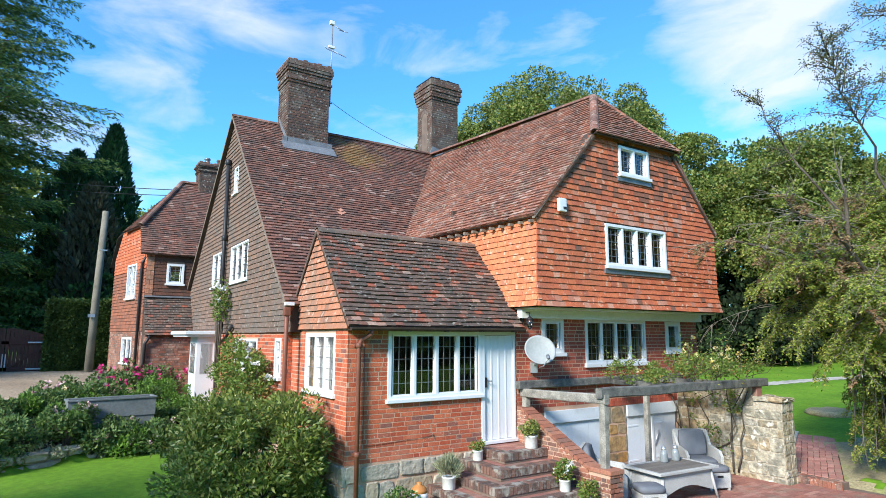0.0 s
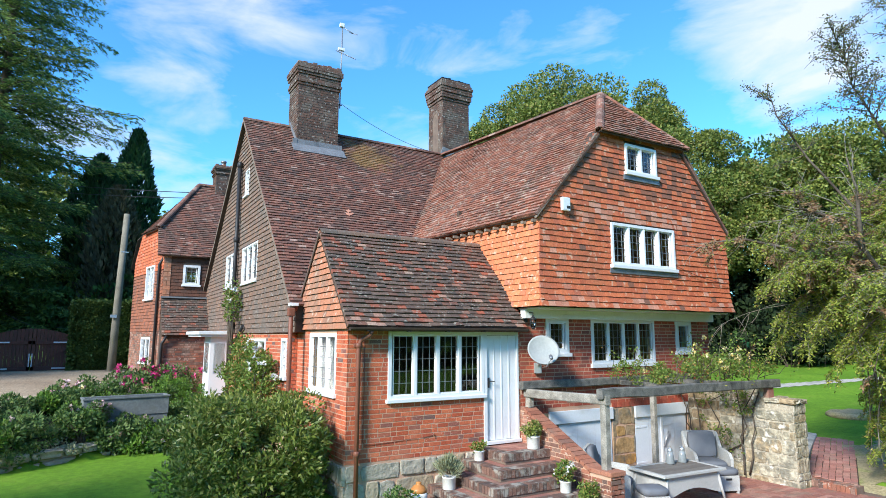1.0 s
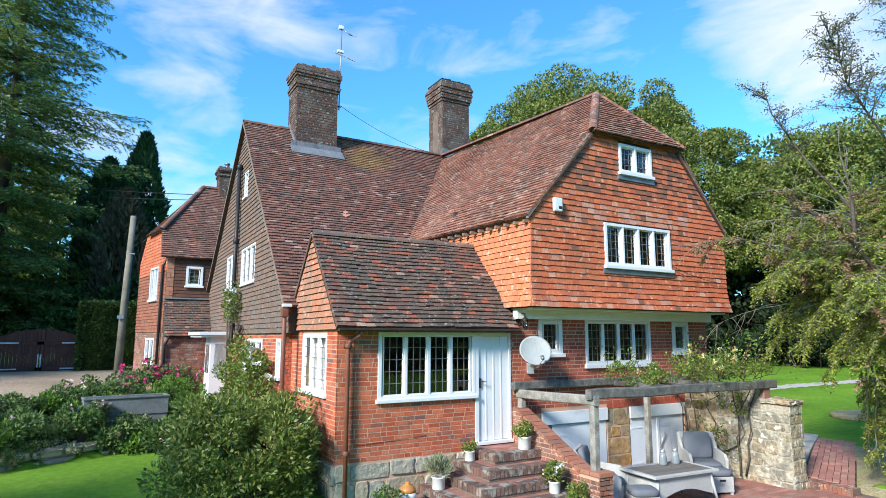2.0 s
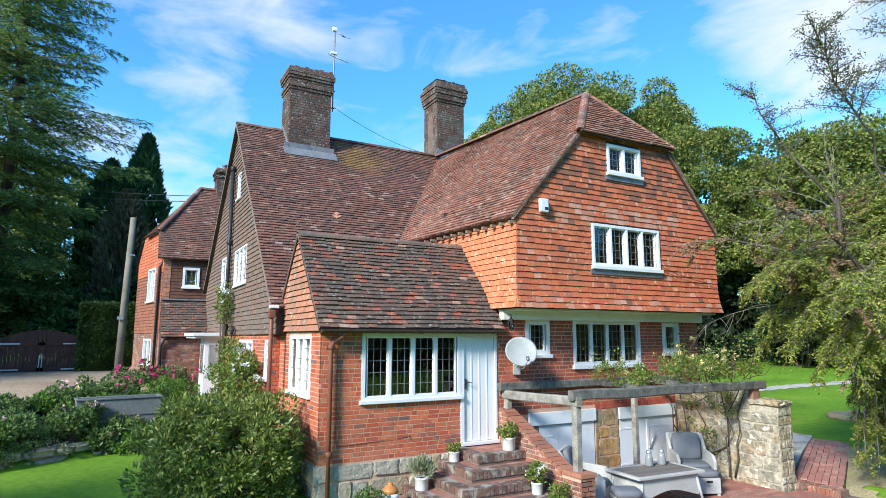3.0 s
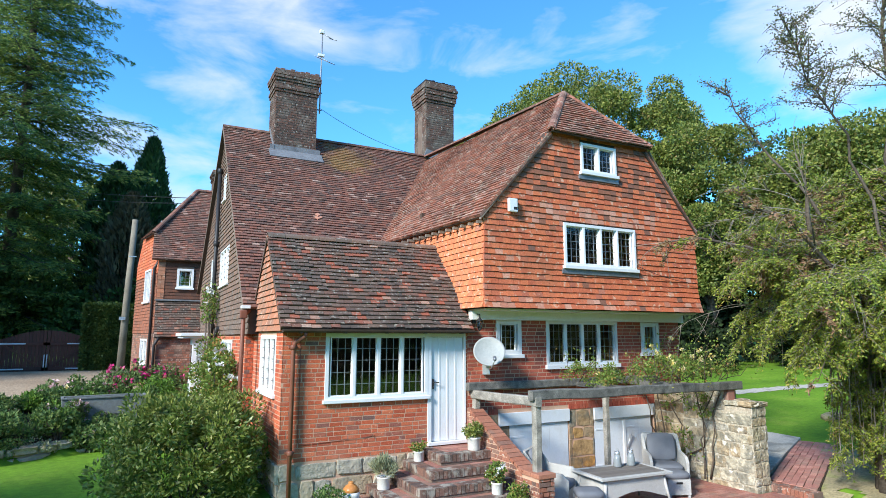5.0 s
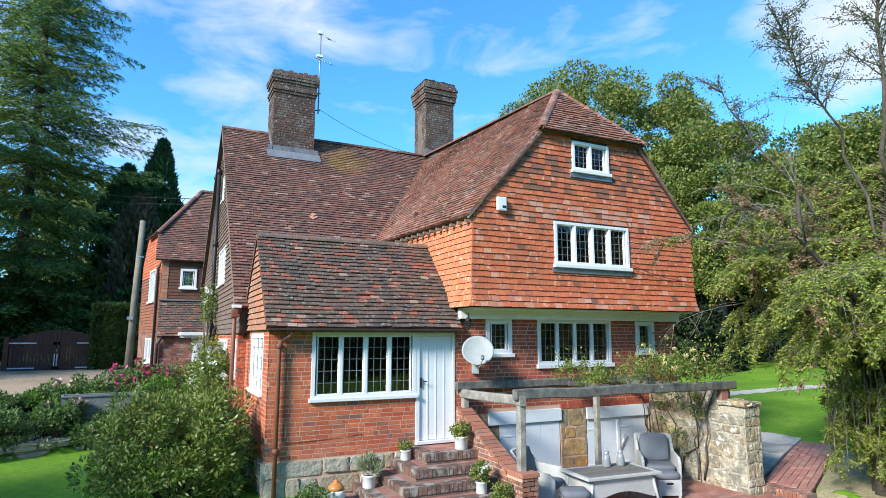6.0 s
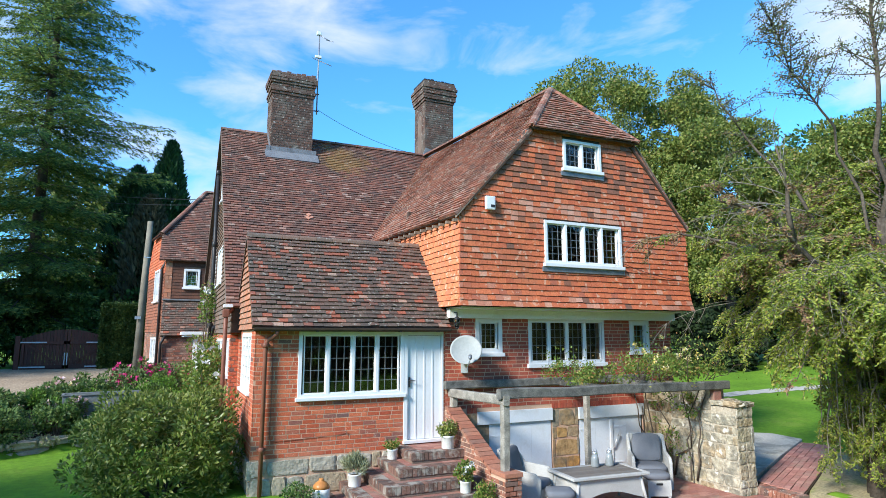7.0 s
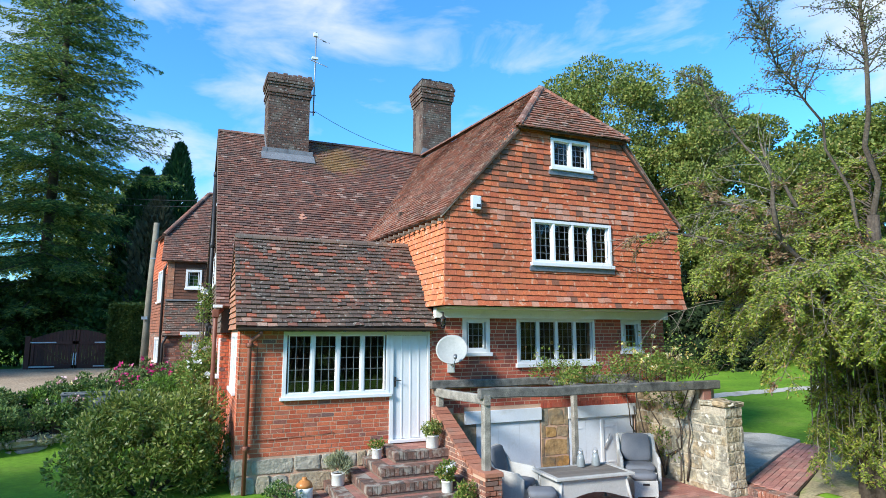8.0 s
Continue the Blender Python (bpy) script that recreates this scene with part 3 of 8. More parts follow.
def rubble(pl, parent, mat, u0, u1, v0, v1, size, depth, seed, gap=0.012, top=None, name="stone", joint=0.25, bulge=0.6):
    """Uneven stones, each with a bulging face, in wavering courses."""
    rnd = random.Random(seed)
    v, row = v0, 0
    while v < v1 - 0.03:
        h = size[1] * rnd.uniform(0.6, 1.5)
        if v1 - v - h < size[1] * 0.45:
            h = v1 - v
        u = u0 - rnd.uniform(0.0, size[0] * 0.5)
        while u < u1:
            w = size[0] * rnd.choice((0.4, 0.6, 0.8, 1.0, 1.3, 1.7)) * rnd.uniform(0.85, 1.15)
            a, b = max(u, u0), min(u + w, u1)
            if u1 - b < 0.06:
                b = u1
            lim = lerp_table(top, (a + b) / 2) if top else v1
            if b - a > 0.05 and v + h * 0.6 < lim:
                hh = min(h, lim - v)
                def wob(k):
                    return rnd.uniform(-1, 1) * k
                k = min(b - a, hh) * 0.15
                g = gap * rnd.uniform(0.4, 1.3)
                ring = [(a + g + abs(wob(k)), v + g + abs(wob(k))), ((a + b) / 2, v + g + abs(wob(k)) * 0.5), (b - g - abs(wob(k)), v + g + abs(wob(k))), (b - g, v + hh / 2),
                        (b - g - abs(wob(k)), v + hh - g - abs(wob(k))), ((a + b) / 2, v + hh - g - abs(wob(k)) * 0.5), (a + g + abs(wob(k)), v + hh - g - abs(wob(k))), (a + g, v + hh / 2)]
                cu, cv = (a + b) / 2, v + hh / 2
                d = depth * rnd.uniform(0.55, 1.3)
                vs = [(p - cu, q - cv, -0.01) for p, q in ring] + [(p - cu, q - cv, d * (1 - bulge)) for p, q in ring]
                e = 1 - 0.3 * bulge
                vs += [((p - cu) * rnd.uniform(e - 0.08, e + 0.07), (q - cv) * rnd.uniform(e - 0.1, e + 0.06), d * rnd.uniform(1.05 - bulge * 0.7, 1.1)) for p, q in ring]
                fs = [(i, (i + 1) % 8, 8 + (i + 1) % 8, 8 + i) for i in range(8)] + [(8 + i, 8 + (i + 1) % 8, 16 + (i + 1) % 8, 16 + i) for i in range(8)] + [tuple(range(16, 24))]
                ob = part_arrays(name, vs, fs, mat, parent)
                ob.matrix_basis = pl.matrix(cu, cv)
            u += w
        v += h
        row += 1


FLEMISH = (0.225, 0.225, 0.1125, 0.225)
SHIFT = (0.0, 0.07, 0.16, 0.03, 0.19, 0.11)
TILE_W = (0.168,)


# ---- ground ----
def smooth(a, b, x):
    t = min(max((x - a) / (b - a), 0.0), 1.0)
    return t * t * (3 - 2 * t)


def bed_line(x):
    return 14.05 + (x + 0.66) * 0.56


def gz(x, y):
    """The height of the ground."""
    lower = 0.25 + (-0.10 - 0.25) * smooth(4.2, 6.2, x)
    right = smooth(12.35, 12.7, x) if y > 6.7 else smooth(13.0, 13.4, x)
    lower += right * (0.12 + 0.21 * smooth(12.9, 17.5, x)) + 0.05 * min(max(x - 17.0, 0.0), 40.0) * right
    left = 1 - smooth(4.5, 7.0, x)
    rise = y - bed_line(min(x, 6.0))
    upper = 0.30 * smooth(0.12, 0.3, rise) + 0.50 * smooth(0.3, 2.8, rise) + 0.28 * smooth(4.0, 15.0, rise)
    z = lower + left * upper
    if y > 9.2 and x > 4.0:
        z += (1 - right) * (1 - left) * 0.3 * smooth(9.2, 10.0, y)
    far = smooth(45.0, 120.0, math.hypot(x - 3, y))
    return z + far * 0.6


def sheet(name, xs, ys, lift, mat, label, inside=None):
    idx, verts, faces = {}, [], []
    for i, x in enumerate(xs):
        for j, y in enumerate(ys):
            idx[i, j] = len(verts)
            verts.append((x, y, gz(x, y) + lift))
    for i in range(len(xs) - 1):
        for j in range(len(ys) - 1):
            if inside is None or inside((xs[i] + xs[i + 1]) / 2, (ys[j] + ys[j + 1]) / 2):
                faces.append((idx[i, j], idx[i + 1, j], idx[i + 1, j + 1], idx[i, j + 1]))
    return tagged(part_arrays(name, verts, faces, mat, smooth=True), label, "", "", "structure")


def steps_of(a, b, d):
    return [a + d * i for i in range(int(round((b - a) / d)) + 1)]


FAR = [60, 80, 110, 160, 240, 400, 800, 1500]
sheet("ground", [-f for f in FAR[::-1]] + steps_of(-50, 50, 0.5) + FAR, [-f for f in FAR[::-1]] + steps_of(-50, 50, 0.5) + FAR, 0.0, M_GRASS_SOIL, "mown green lawn round the house")
sheet("drive", steps_of(-16, 3.5, 0.5), steps_of(16.0, 31, 0.5), 0.012, M_GRAVEL, "pale gravel drive before the gates", lambda x, y: y > bed_line(x) + 2.9)
sheet("flower_bed", steps_of(-9, 3.6, 0.2), steps_of(9.0, 20.5, 0.2), 0.008, M_SOIL, "dark soil of the flower border", lambda x, y: bed_line(x) + 0.2 < y < bed_line(x) + 3.0)

# ---- house: planes ----
X0, X1 = 3.88, 7.37          # porch, along its front
YF = 8.88                    # brick front of porch and wing
P_FRONT = Plane((X0, YF, 0), (1, 0, 0), (0, 0, 1))
P_LEFT = Plane((X0, 11.5, 0), (0, -1, 0), (0, 0, 1))
P_WING = Plane((7.40, 8.26, 3.37), (1, 0, 0), (0, 0, 1))
P_WINGL = Plane((7.28, 13.0, 3.37), (0.12, -4.74, 0), (0, 0, 1))
P_GABLE = Plane((3.68, 21.4, 0), (0, -1, 0), (0, 0, 1))

W_PORCH = (4.60 - X0, 6.53 - X0, 1.76, 2.89)
D_PORCH = (6.53 - X0, 7.33 - X0, 0.90, 2.89)
W_PLEFT = (11.5 - 10.75, 11.5 - 9.36, 1.84, 2.86)

# porch walls
wp = wall("wall_porch_front", P_FRONT, [(0, 2.98), (X1 - X0, 2.98)], [W_PORCH, D_PORCH], 0.24, M_MORTAR, None, "red brick porch wall above a sandstone base", bottom=0.80)
lay(P_FRONT, wp, "brick", M_BRICK, 0.065, 0.075, FLEMISH, 0.016, (0.004, 0.004), 0.815, 2.98, [(0, 0)], [(0, X1 - X0)], [W_PORCH, D_PORCH], (0.15, 2.7, 0.8, 1.75), 300, 0.0015, course_shift=SHIFT, seed=3)
wpl = wall("wall_porch_side", P_LEFT, [(0, 2.98), (11.5 - YF - 0.24, 2.98)], [W_PLEFT], 0.24, M_MORTAR, None, "red brick side wall of the porch", bottom=0.80)
lay(P_LEFT, wpl, "brick", M_BRICK, 0.065, 0.075, FLEMISH, 0.016, (0.004, 0.004), 0.815, 2.98, [(0, 0)], [(0, 11.5 - YF + 0.008)], [W_PLEFT], (1.2, 2.7, 0.8, 2.9), 220, 0.0015, course_shift=SHIFT, seed=4)
base = wall("wall_porch_base", P_FRONT, [(0, 0.80), (X1 - X0 - 0.8, 0.80)], [], 0.24, M_MORTAR, None, "coursed grey sandstone base of the porch", bottom=-0.4)
rubble(P_FRONT, base, M_STONE_GREY, 0, X1 - X0 - 0.8, -0.35, 0.80, (0.40, 0.27), 0.035, 5, 0.006, bulge=0.28)
base2 = wall("wall_porch_side_base", P_LEFT, [(0, 0.80), (11.5 - YF - 0.24, 0.80)], [], 0.24, M_MORTAR, None, "grey sandstone base under the porch side wall", bottom=-0.4)
rubble(P_LEFT, base2, M_STONE_GREY, 0, 11.5 - YF + 0.02, -0.35, 0.80, (0.40, 0.27), 0.035, 6, 0.006, bulge=0.28)

# porch gable above the side wall
P_PGABLE = Plane((X0 - 0.035, 11.66, 2.93), (0, -1, 0), (0, 0, 1))
PG_W = 11.66 - 8.74
pg = wall("wall_porch_gable", P_PGABLE, [(0, 0), (PG_W / 2, 1.71), (PG_W, 0)], [], 0.1, M_SOFFIT, None, "tile-hung gable of the porch")
lay(P_PGABLE, pg, "tile", M_HUNG_PORCH, 0.1, 0.108, TILE_W, 0.004, (0.034, 0.006), 0.0, 1.66, [(0, 0), (1.71, PG_W / 2)], [(0, PG_W), (1.71, PG_W / 2)], [], None, 300, 0.003, seed=7)


def roof(name, pl, poly, label, tile_name, mat, gauge, v1, left, right, stretch, seed, limit=300, jitter=0.009, other=None, widths=TILE_W):
    """A roof slope: boarding of some thickness with plain tiles laid on it."""
    bm = bmesh.new()
    prism(bm, [pl.at(u, v, -0.004) for u, v in poly], -pl.n * 0.035)
    ob = tagged(part(name, bm, M_SOFFIT), label, "", "", "structure")
    if tile_name:
        lay(pl, ob, tile_name, mat, gauge, gauge, widths, 0.006, (0.028, 0.006), 0.0, v1, left, right, [], stretch, limit, jitter, seed=seed, other=other, wave=0.045)
    return ob


def ridge_tiles(name, a, b, mat, parent, radius=0.11, length=0.32):
    """Half-round ridge or hip tiles from a to b."""
    a, b = Vector(a), Vector(b)
    d = (b - a).normalized()
    s = d.cross(Vector((0, 0, 1))).normalized()
    up = s.cross(d)
    k = max(1, int((b - a).length / length))
    step = (b - a).length / k
    for i in range(k):
        bm = bmesh.new()
        rings = []
        for end, grow in ((0.0, 1.0), (step - 0.006, 0.93)):
            ring = []
            for r in (radius * grow, (radius - 0.018) * grow):
                ring.append([bm.verts.new(d * end + s * r * math.cos(math.pi * q / 6) + up * r * (math.sin(math.pi * q / 6) - 0.35)) for q in range(7)])
            rings.append(ring)
        for q in range(6):
            bm.faces.new((rings[0][0][q], rings[0][0][q + 1], rings[1][0][q + 1], rings[1][0][q]))
            bm.faces.new((rings[0][0][q], rings[0][1][q], rings[0][1][q + 1], rings[0][0][q + 1]))
            bm.faces.new((rings[1][0][q + 1], rings[1][1][q + 1], rings[1][1][q], rings[1][0][q]))
        bmesh.ops.recalc_face_normals(bm, faces=bm.faces[:])
        ob = part(name, bm, mat, parent)
        ob.matrix_basis = Matrix.Translation(a + d * step * i)


# porch roof
R_PF = Plane((3.80, 8.70, 2.96), (1, 0, 0), (0, 1.50, 1.75))
PV = math.hypot(1.50, 1.75)
rp = roof("roof_porch", R_PF, [(0, 0), (3.60, 0), (3.60, PV), (0, PV)], "steep porch roof of dark mottled clay tiles", "tile", M_TILE_PORCH, 0.098, PV, [(0, 0)], [(0, 3.60)], (0.5, 3.4, 0.1, 1.4), 11)
ridge_tiles("ridge_tile", (3.80, 10.20, 4.72), (7.42, 10.20, 4.72), M_HUNG_GREY, rp, 0.10)
R_PB = Plane((7.40, 11.70, 2.96), (-1, 0, 0), (0, -1.50, 1.75))
roof("roof_porch_back", R_PB, [(0, 0), (3.6, 0), (3.6, PV), (0, PV)], "rear slope of the porch roof in dark tiles", "tile", M_TILE_PORCH, 0.098, PV, [(0, 0)], [(0, 3.60)], None, 12, 0)

# wing: tile-hung jettied storey with a half-hipped gable
HL, HR, AP = (8.98, 7.02), (11.68, 7.08), Vector((10.27, 9.32, 8.45))
OX = 7.40
WF_PROFILE = [(0, 5.10 - 3.37), (HL[0] - OX, HL[1] - 3.37), (HR[0] - OX, HR[1] - 3.37), (13.12 - OX, 5.30 - 3.37)]
W2 = (9.26 - OX, 11.21 - OX, 4.24 - 3.37, 5.12 - 3.37)
W3 = (9.77 - OX, 10.75 - OX, 6.25 - 3.37, 6.88 - 3.37)


def bell(v):
    return 0.075 * max(0.0, 1 - v / 0.5) ** 1.6


def pink_band(u, v, rnd):
    return (1.62 < v < 2.05 and 1.0 < u < 4.4 and rnd.random() < 0.5) or (v < 0.22 and rnd.random() < 0.25) or rnd.random() < 0.012


def dark_band(u, v, rnd):
    return (2.3 < v < 3.05 and rnd.random() < 0.45) or (3.05 <= v and rnd.random() < 0.15) or rnd.random() < 0.02


ww = wall("wall_wing_front", P_WING, WF_PROFILE, [W2, W3], 0.2, M_SOFFIT, None, "orange tile-hung gable wall of the jettied wing")
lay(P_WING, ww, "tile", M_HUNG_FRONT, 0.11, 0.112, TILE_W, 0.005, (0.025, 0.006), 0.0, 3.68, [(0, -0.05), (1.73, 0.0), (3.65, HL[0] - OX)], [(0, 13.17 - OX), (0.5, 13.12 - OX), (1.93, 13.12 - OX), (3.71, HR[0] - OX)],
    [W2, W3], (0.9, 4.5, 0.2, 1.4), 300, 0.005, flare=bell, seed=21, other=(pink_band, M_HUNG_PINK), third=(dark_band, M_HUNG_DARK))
wwl = wall("wall_wing_side", P_WINGL, [(0, 1.80), (4.742, 1.74)], [], 0.2, M_SOFFIT, None, "bright orange tile-hung side wall of the wing")
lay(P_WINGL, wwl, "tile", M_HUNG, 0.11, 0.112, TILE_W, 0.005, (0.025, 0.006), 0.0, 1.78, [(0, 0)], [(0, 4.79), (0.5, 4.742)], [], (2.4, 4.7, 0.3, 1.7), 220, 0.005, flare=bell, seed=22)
bm = boxes((7.45, 13.10, 8.32, 9.0, 3.325, 3.355))
tagged(part("jetty_soffit", bm, M_CREAM), "cream painted soffit under the overhanging storey", "", "", "structure")
bm = boxes((7.40, 13.13, 8.72, 8.866, 3.155, 3.324))
tagged(part("jetty_beam", bm, M_CREAM), "cream painted beam above the brick wall", "", "", "structure")

E0, E1, J = Vector((7.30, 8.20, 5.06)), Vector((7.04, 12.72, 5.12)), Vector((9.95, 16.1, 8.72))
R_WL = Plane(E1, E0 - E1, AP - E0)
e1, e0, ap, jj = R_WL.uv(E1), R_WL.uv(E0), R_WL.uv(AP), R_WL.uv(J)
hl = R_WL.uv((8.93, 8.18, 6.98))
rw = roof("roof_wing", R_WL, [e1, e0, hl, ap, jj], "steep wing roof of weathered red clay tiles", "tile", M_TILE_WING, 0.1, min(ap[1], jj[1]),
          [(0, 0), (jj[1], jj[0])], [(0, e0[0]), (hl[1], hl[0]), (ap[1], ap[0])], (1.5, 4.0, 0.3, 1.6), 23)
for i in range(16):
    p_ = E0.lerp(E1, (i + 0.5) / 16)
    part("rafter_end", boxes((p_.x - 0.005, p_.x + 0.16, p_.y - 0.03, p_.y + 0.03, p_.z - 0.115, p_.z - 0.06)), M_VERGE, rw)
HIP_L, HIP_R = Vector((8.93, 8.10, 6.97)), Vector((11.75, 8.10, 7.0))
R_HIP = Plane(HIP_L, HIP_R - HIP_L, AP - HIP_L)
hr, ha = R_HIP.uv(HIP_R), R_HIP.uv(AP)
rh = roof("roof_wing_hip", R_HIP, [(0, 0), hr, ha], "small half-hip of red clay tiles", "tile", M_TILE_WING, 0.1, ha[1], [(0, 0), (ha[1], ha[0])], [(0, hr[0]), (ha[1], ha[0])], None, 24, 200)
ridge_tiles("hip_tile", HIP_L + Vector((0, 0.02, 0.03)), AP + Vector((0, 0, 0.04)), M_TILE_WING, rh, 0.10, 0.22)
ridge_tiles("hip_tile", HIP_R + Vector((0, 0.02, 0.03)), AP + Vector((0, 0, 0.04)), M_TILE_WING, rh, 0.09, 0.15)
ridge_tiles("ridge_tile", AP + Vector((0, 0, 0.03)), J + Vector((0, 0, 0.05)), M_TILE_MAIN, rw, 0.09)
HIP_R2 = HIP_R + Vector((0, 0.10, 0))
ER0, ER1 = Vector((13.15, 8.20, 5.22)), Vector((13.15, 18.0, 5.22))
R_WR = Plane(ER0, ER1 - ER0, AP - ER0)
w_hr, w_ap, w_jj, w_er = R_WR.uv(HIP_R2), R_WR.uv(AP), R_WR.uv((10.27, 18.0, 8.6)), R_WR.uv(ER1)
roof("roof_wing_right", R_WR, [(0, 0), w_er, w_jj, w_ap, w_hr], "far slope of the wing roof in red clay tiles", "tile", M_TILE_WING, 0.1, w_ap[1],
     [(0, 0), (w_hr[1], w_hr[0]), (w_ap[1], w_ap[0])], [(0, w_er[0]), (w_jj[1], w_jj[0])], None, 25, 0)
bm = bmesh.new()
for k, (p, q) in enumerate(((E0, HIP_L + Vector((0, 0.09, 0))), (HIP_R2, ER0))):
    d = Vector((0, 0.07 if k == 0 else 0.04, 0))
    prism(bm, [p + Vector((0, 0.0, -0.055)), q + Vector((0, 0.0, -0.055)), q + Vector((0, 0.0, -0.02)), p + Vector((0, 0.0, -0.02))], d)
tagged(part("verge_board", bm, M_VERGE), "weathered mortar verge along the gable", "", "", "structure")

# wing ground floor
P_WG = Plane((X1 + 0.004, YF - 0.005, 0), (1, 0, 0), (0, 0, 1))
GX = X1 + 0.004
W_G1 = (8.02 - GX, 8.62 - GX, 2.47, 3.16)
W_G2 = (9.24 - GX, 11.18 - GX, 2.24, 3.16)
W_G3 = (11.90 - GX, 12.46 - GX, 2.46, 3.15)
C_L = (8.05 - GX, 9.77 - GX, -0.1, 1.36)
C_R = (10.43 - GX, 12.18 - GX, -0.1, 1.34)
wg = wall("wall_wing_brick", P_WG, [(0, 3.26), (13.12 - GX, 3.26)], [W_G1, W_G2, W_G3, C_L, C_R], 0.26, M_MORTAR, None, "dark red brick ground floor under the jetty", bottom=-0.3)
lay(P_WG, wg, "brick", M_BRICK_DARK, 0.065, 0.075, FLEMISH, 0.016, (0.004, 0.004), 1.44, 3.26, [(0, 0)], [(0, 13.12 - GX)], [W_G1, W_G2, W_G3], (0.1, 4.0, 1.4, 3.2), 300, 0.0015, course_shift=SHIFT, seed=31)
lay(P_WG, wg, "soldier_brick", M_BRICK_DARK, 0.11, 0.112, (0.075,), 0.011, (0.012, 0.012), 1.345, 1.45, [(0, 0.45)], [(0, 12.3 - GX)], [C_L, C_R], None, 120, 0.0015, seed=32)
for q, (a_, b_) in enumerate(((0.0, 8.05 - GX), (9.77 - GX, 10.43 - GX), (12.18 - GX, 13.12 - GX))):
    rubble(P_WG, wg, M_STONE_GOLD, a_, b_, -0.1, 1.34, (0.36, 0.24), 0.010, 33 + q, 0.005, bulge=0.1)
P_WGR = Plane((13.12, YF, -0.3), (0, 1, 0), (0, 0, 1))
wall("wall_wing_right", P_WGR, [(0, 5.6), (9.2, 5.6)], [], 0.26, M_BRICK_DARK, None, "brick right-hand wall of the wing")

# main range
RIDGE_Y, RIDGE_Z = 16.15, 8.74
R_MF = Plane((3.56, 11.02, 3.38), (1, 0, 0), (0, RIDGE_Y - 11.02, RIDGE_Z - 3.38))
MV = math.hypot(RIDGE_Y - 11.02, RIDGE_Z - 3.38)
va = R_MF.uv((7.06, 12.72, 5.12))
vb = R_MF.uv((9.95, 16.15, 8.74))


rm = roof("roof_main", R_MF, [(0, 0), (va[0] + 0.3, 0), (va[0] + 0.15, va[1]), (vb[0] + 0.3, MV), (0, MV)], "large steep main roof of dark red-brown clay tiles", "tile", M_TILE_MAIN, 0.1, MV,
          [(0, 0)], [(0, va[0] + 0.25), (va[1], va[0] + 0.12), (MV, vb[0] + 0.1)], (0.3, 3.8, 1.3, 2.9), 41)
ridge_tiles("ridge_tile", (3.56, RIDGE_Y, RIDGE_Z + 0.03), (9.95, RIDGE_Y, RIDGE_Z + 0.05), M_TILE_MAIN, rm, 0.095)
R_MB = Plane((13.2, 21.45, 4.05), (-1, 0, 0), (0, RIDGE_Y - 21.45, RIDGE_Z - 4.05))
MBV = math.hypot(RIDGE_Y - 21.45, RIDGE_Z - 4.05)
roof("roof_main_back", R_MB, [(0, 0), (9.64, 0), (9.64, MBV), (3.2, MBV)], "rear slope of the main roof", "tile", M_TILE_MAIN, 0.1, MBV, [(0, 0), (MBV, 3.2)], [(0, 9.64)], None, 42, 0)
GY = 21.4
W_GA = (GY - 15.9, GY - 14.25, 4.14, 5.10)
W_GB = (GY - 18.0, GY - 16.75, 4.16, 5.12)
W_GC = (GY - 15.98, GY - 15.55, 6.52, 7.24)
gp = [(0, 4.05), (GY - RIDGE_Y, RIDGE_Z - 0.06), (GY - 11.05, 3.42)]
wm = wall("wall_main_gable", P_GABLE, gp, [W_GA, W_GB, W_GC], 0.25, M_SOFFIT, None, "weathered brown tile-hung gable of the main range", bottom=2.88)


lay(P_GABLE, wm, "tile", M_HUNG_GREY, 0.11, 0.112, TILE_W, 0.004, (0.026, 0.006), 2.88, RIDGE_Z - 0.1, [(4.05, 0), (RIDGE_Z - 0.06, GY - RIDGE_Y)], [(3.42, GY - 11.05), (RIDGE_Z - 0.06, GY - RIDGE_Y)],
    [W_GA, W_GB, W_GC], (5.0, 9.5, 3.0, 4.6), 300, 0.003, seed=43)
W_GD = (GY - 15.1, GY - 13.25, 2.0, 2.74)
W_GE = (GY - 12.0, GY - 11.62, 2.0, 2.76)
D_GA = (GY - 18.6, GY - 17.15, 1.05, 2.72)
wmb = wall("wall_main_brick", Plane((3.71, GY, 0), (0, -1, 0), (0, 0, 1)), [(0, 2.88), (GY - 11.5, 2.88)], [W_GD, W_GE, D_GA], 0.25, M_MORTAR, None, "red brick ground floor of the main gable", bottom=0.2)
lay(Plane((3.71, GY, 0), (0, -1, 0), (0, 0, 1)), wmb, "brick", M_BRICK, 0.065, 0.075, FLEMISH, 0.016, (0.004, 0.004), 0.9, 2.88, [(0, 0)], [(0, GY - 11.5)], [W_GD, W_GE, D_GA], (3.0, 9.0, 1.4, 2.8), 200, 0.0015, course_shift=SHIFT, seed=44)
lay(Plane((3.71, 11.494, 0), (1, 0, 0), (0, 0, 1)), wmb, "brick", M_BRICK, 0.065, 0.075, (0.1125,), 0.016, (0.006, 0.006), 0.3, 2.88, [(0, 0)], [(0, 0.165)], [], None, 80, 0.002, seed=45)
bm = bmesh.new()
prism(bm, [(3.55, 11.04, 3.345), (3.55, RIDGE_Y, RIDGE_Z - 0.03), (3.55, RIDGE_Y, RIDGE_Z + 0.025), (3.55, 11.02, 3.40)], (0.1, 0, 0))
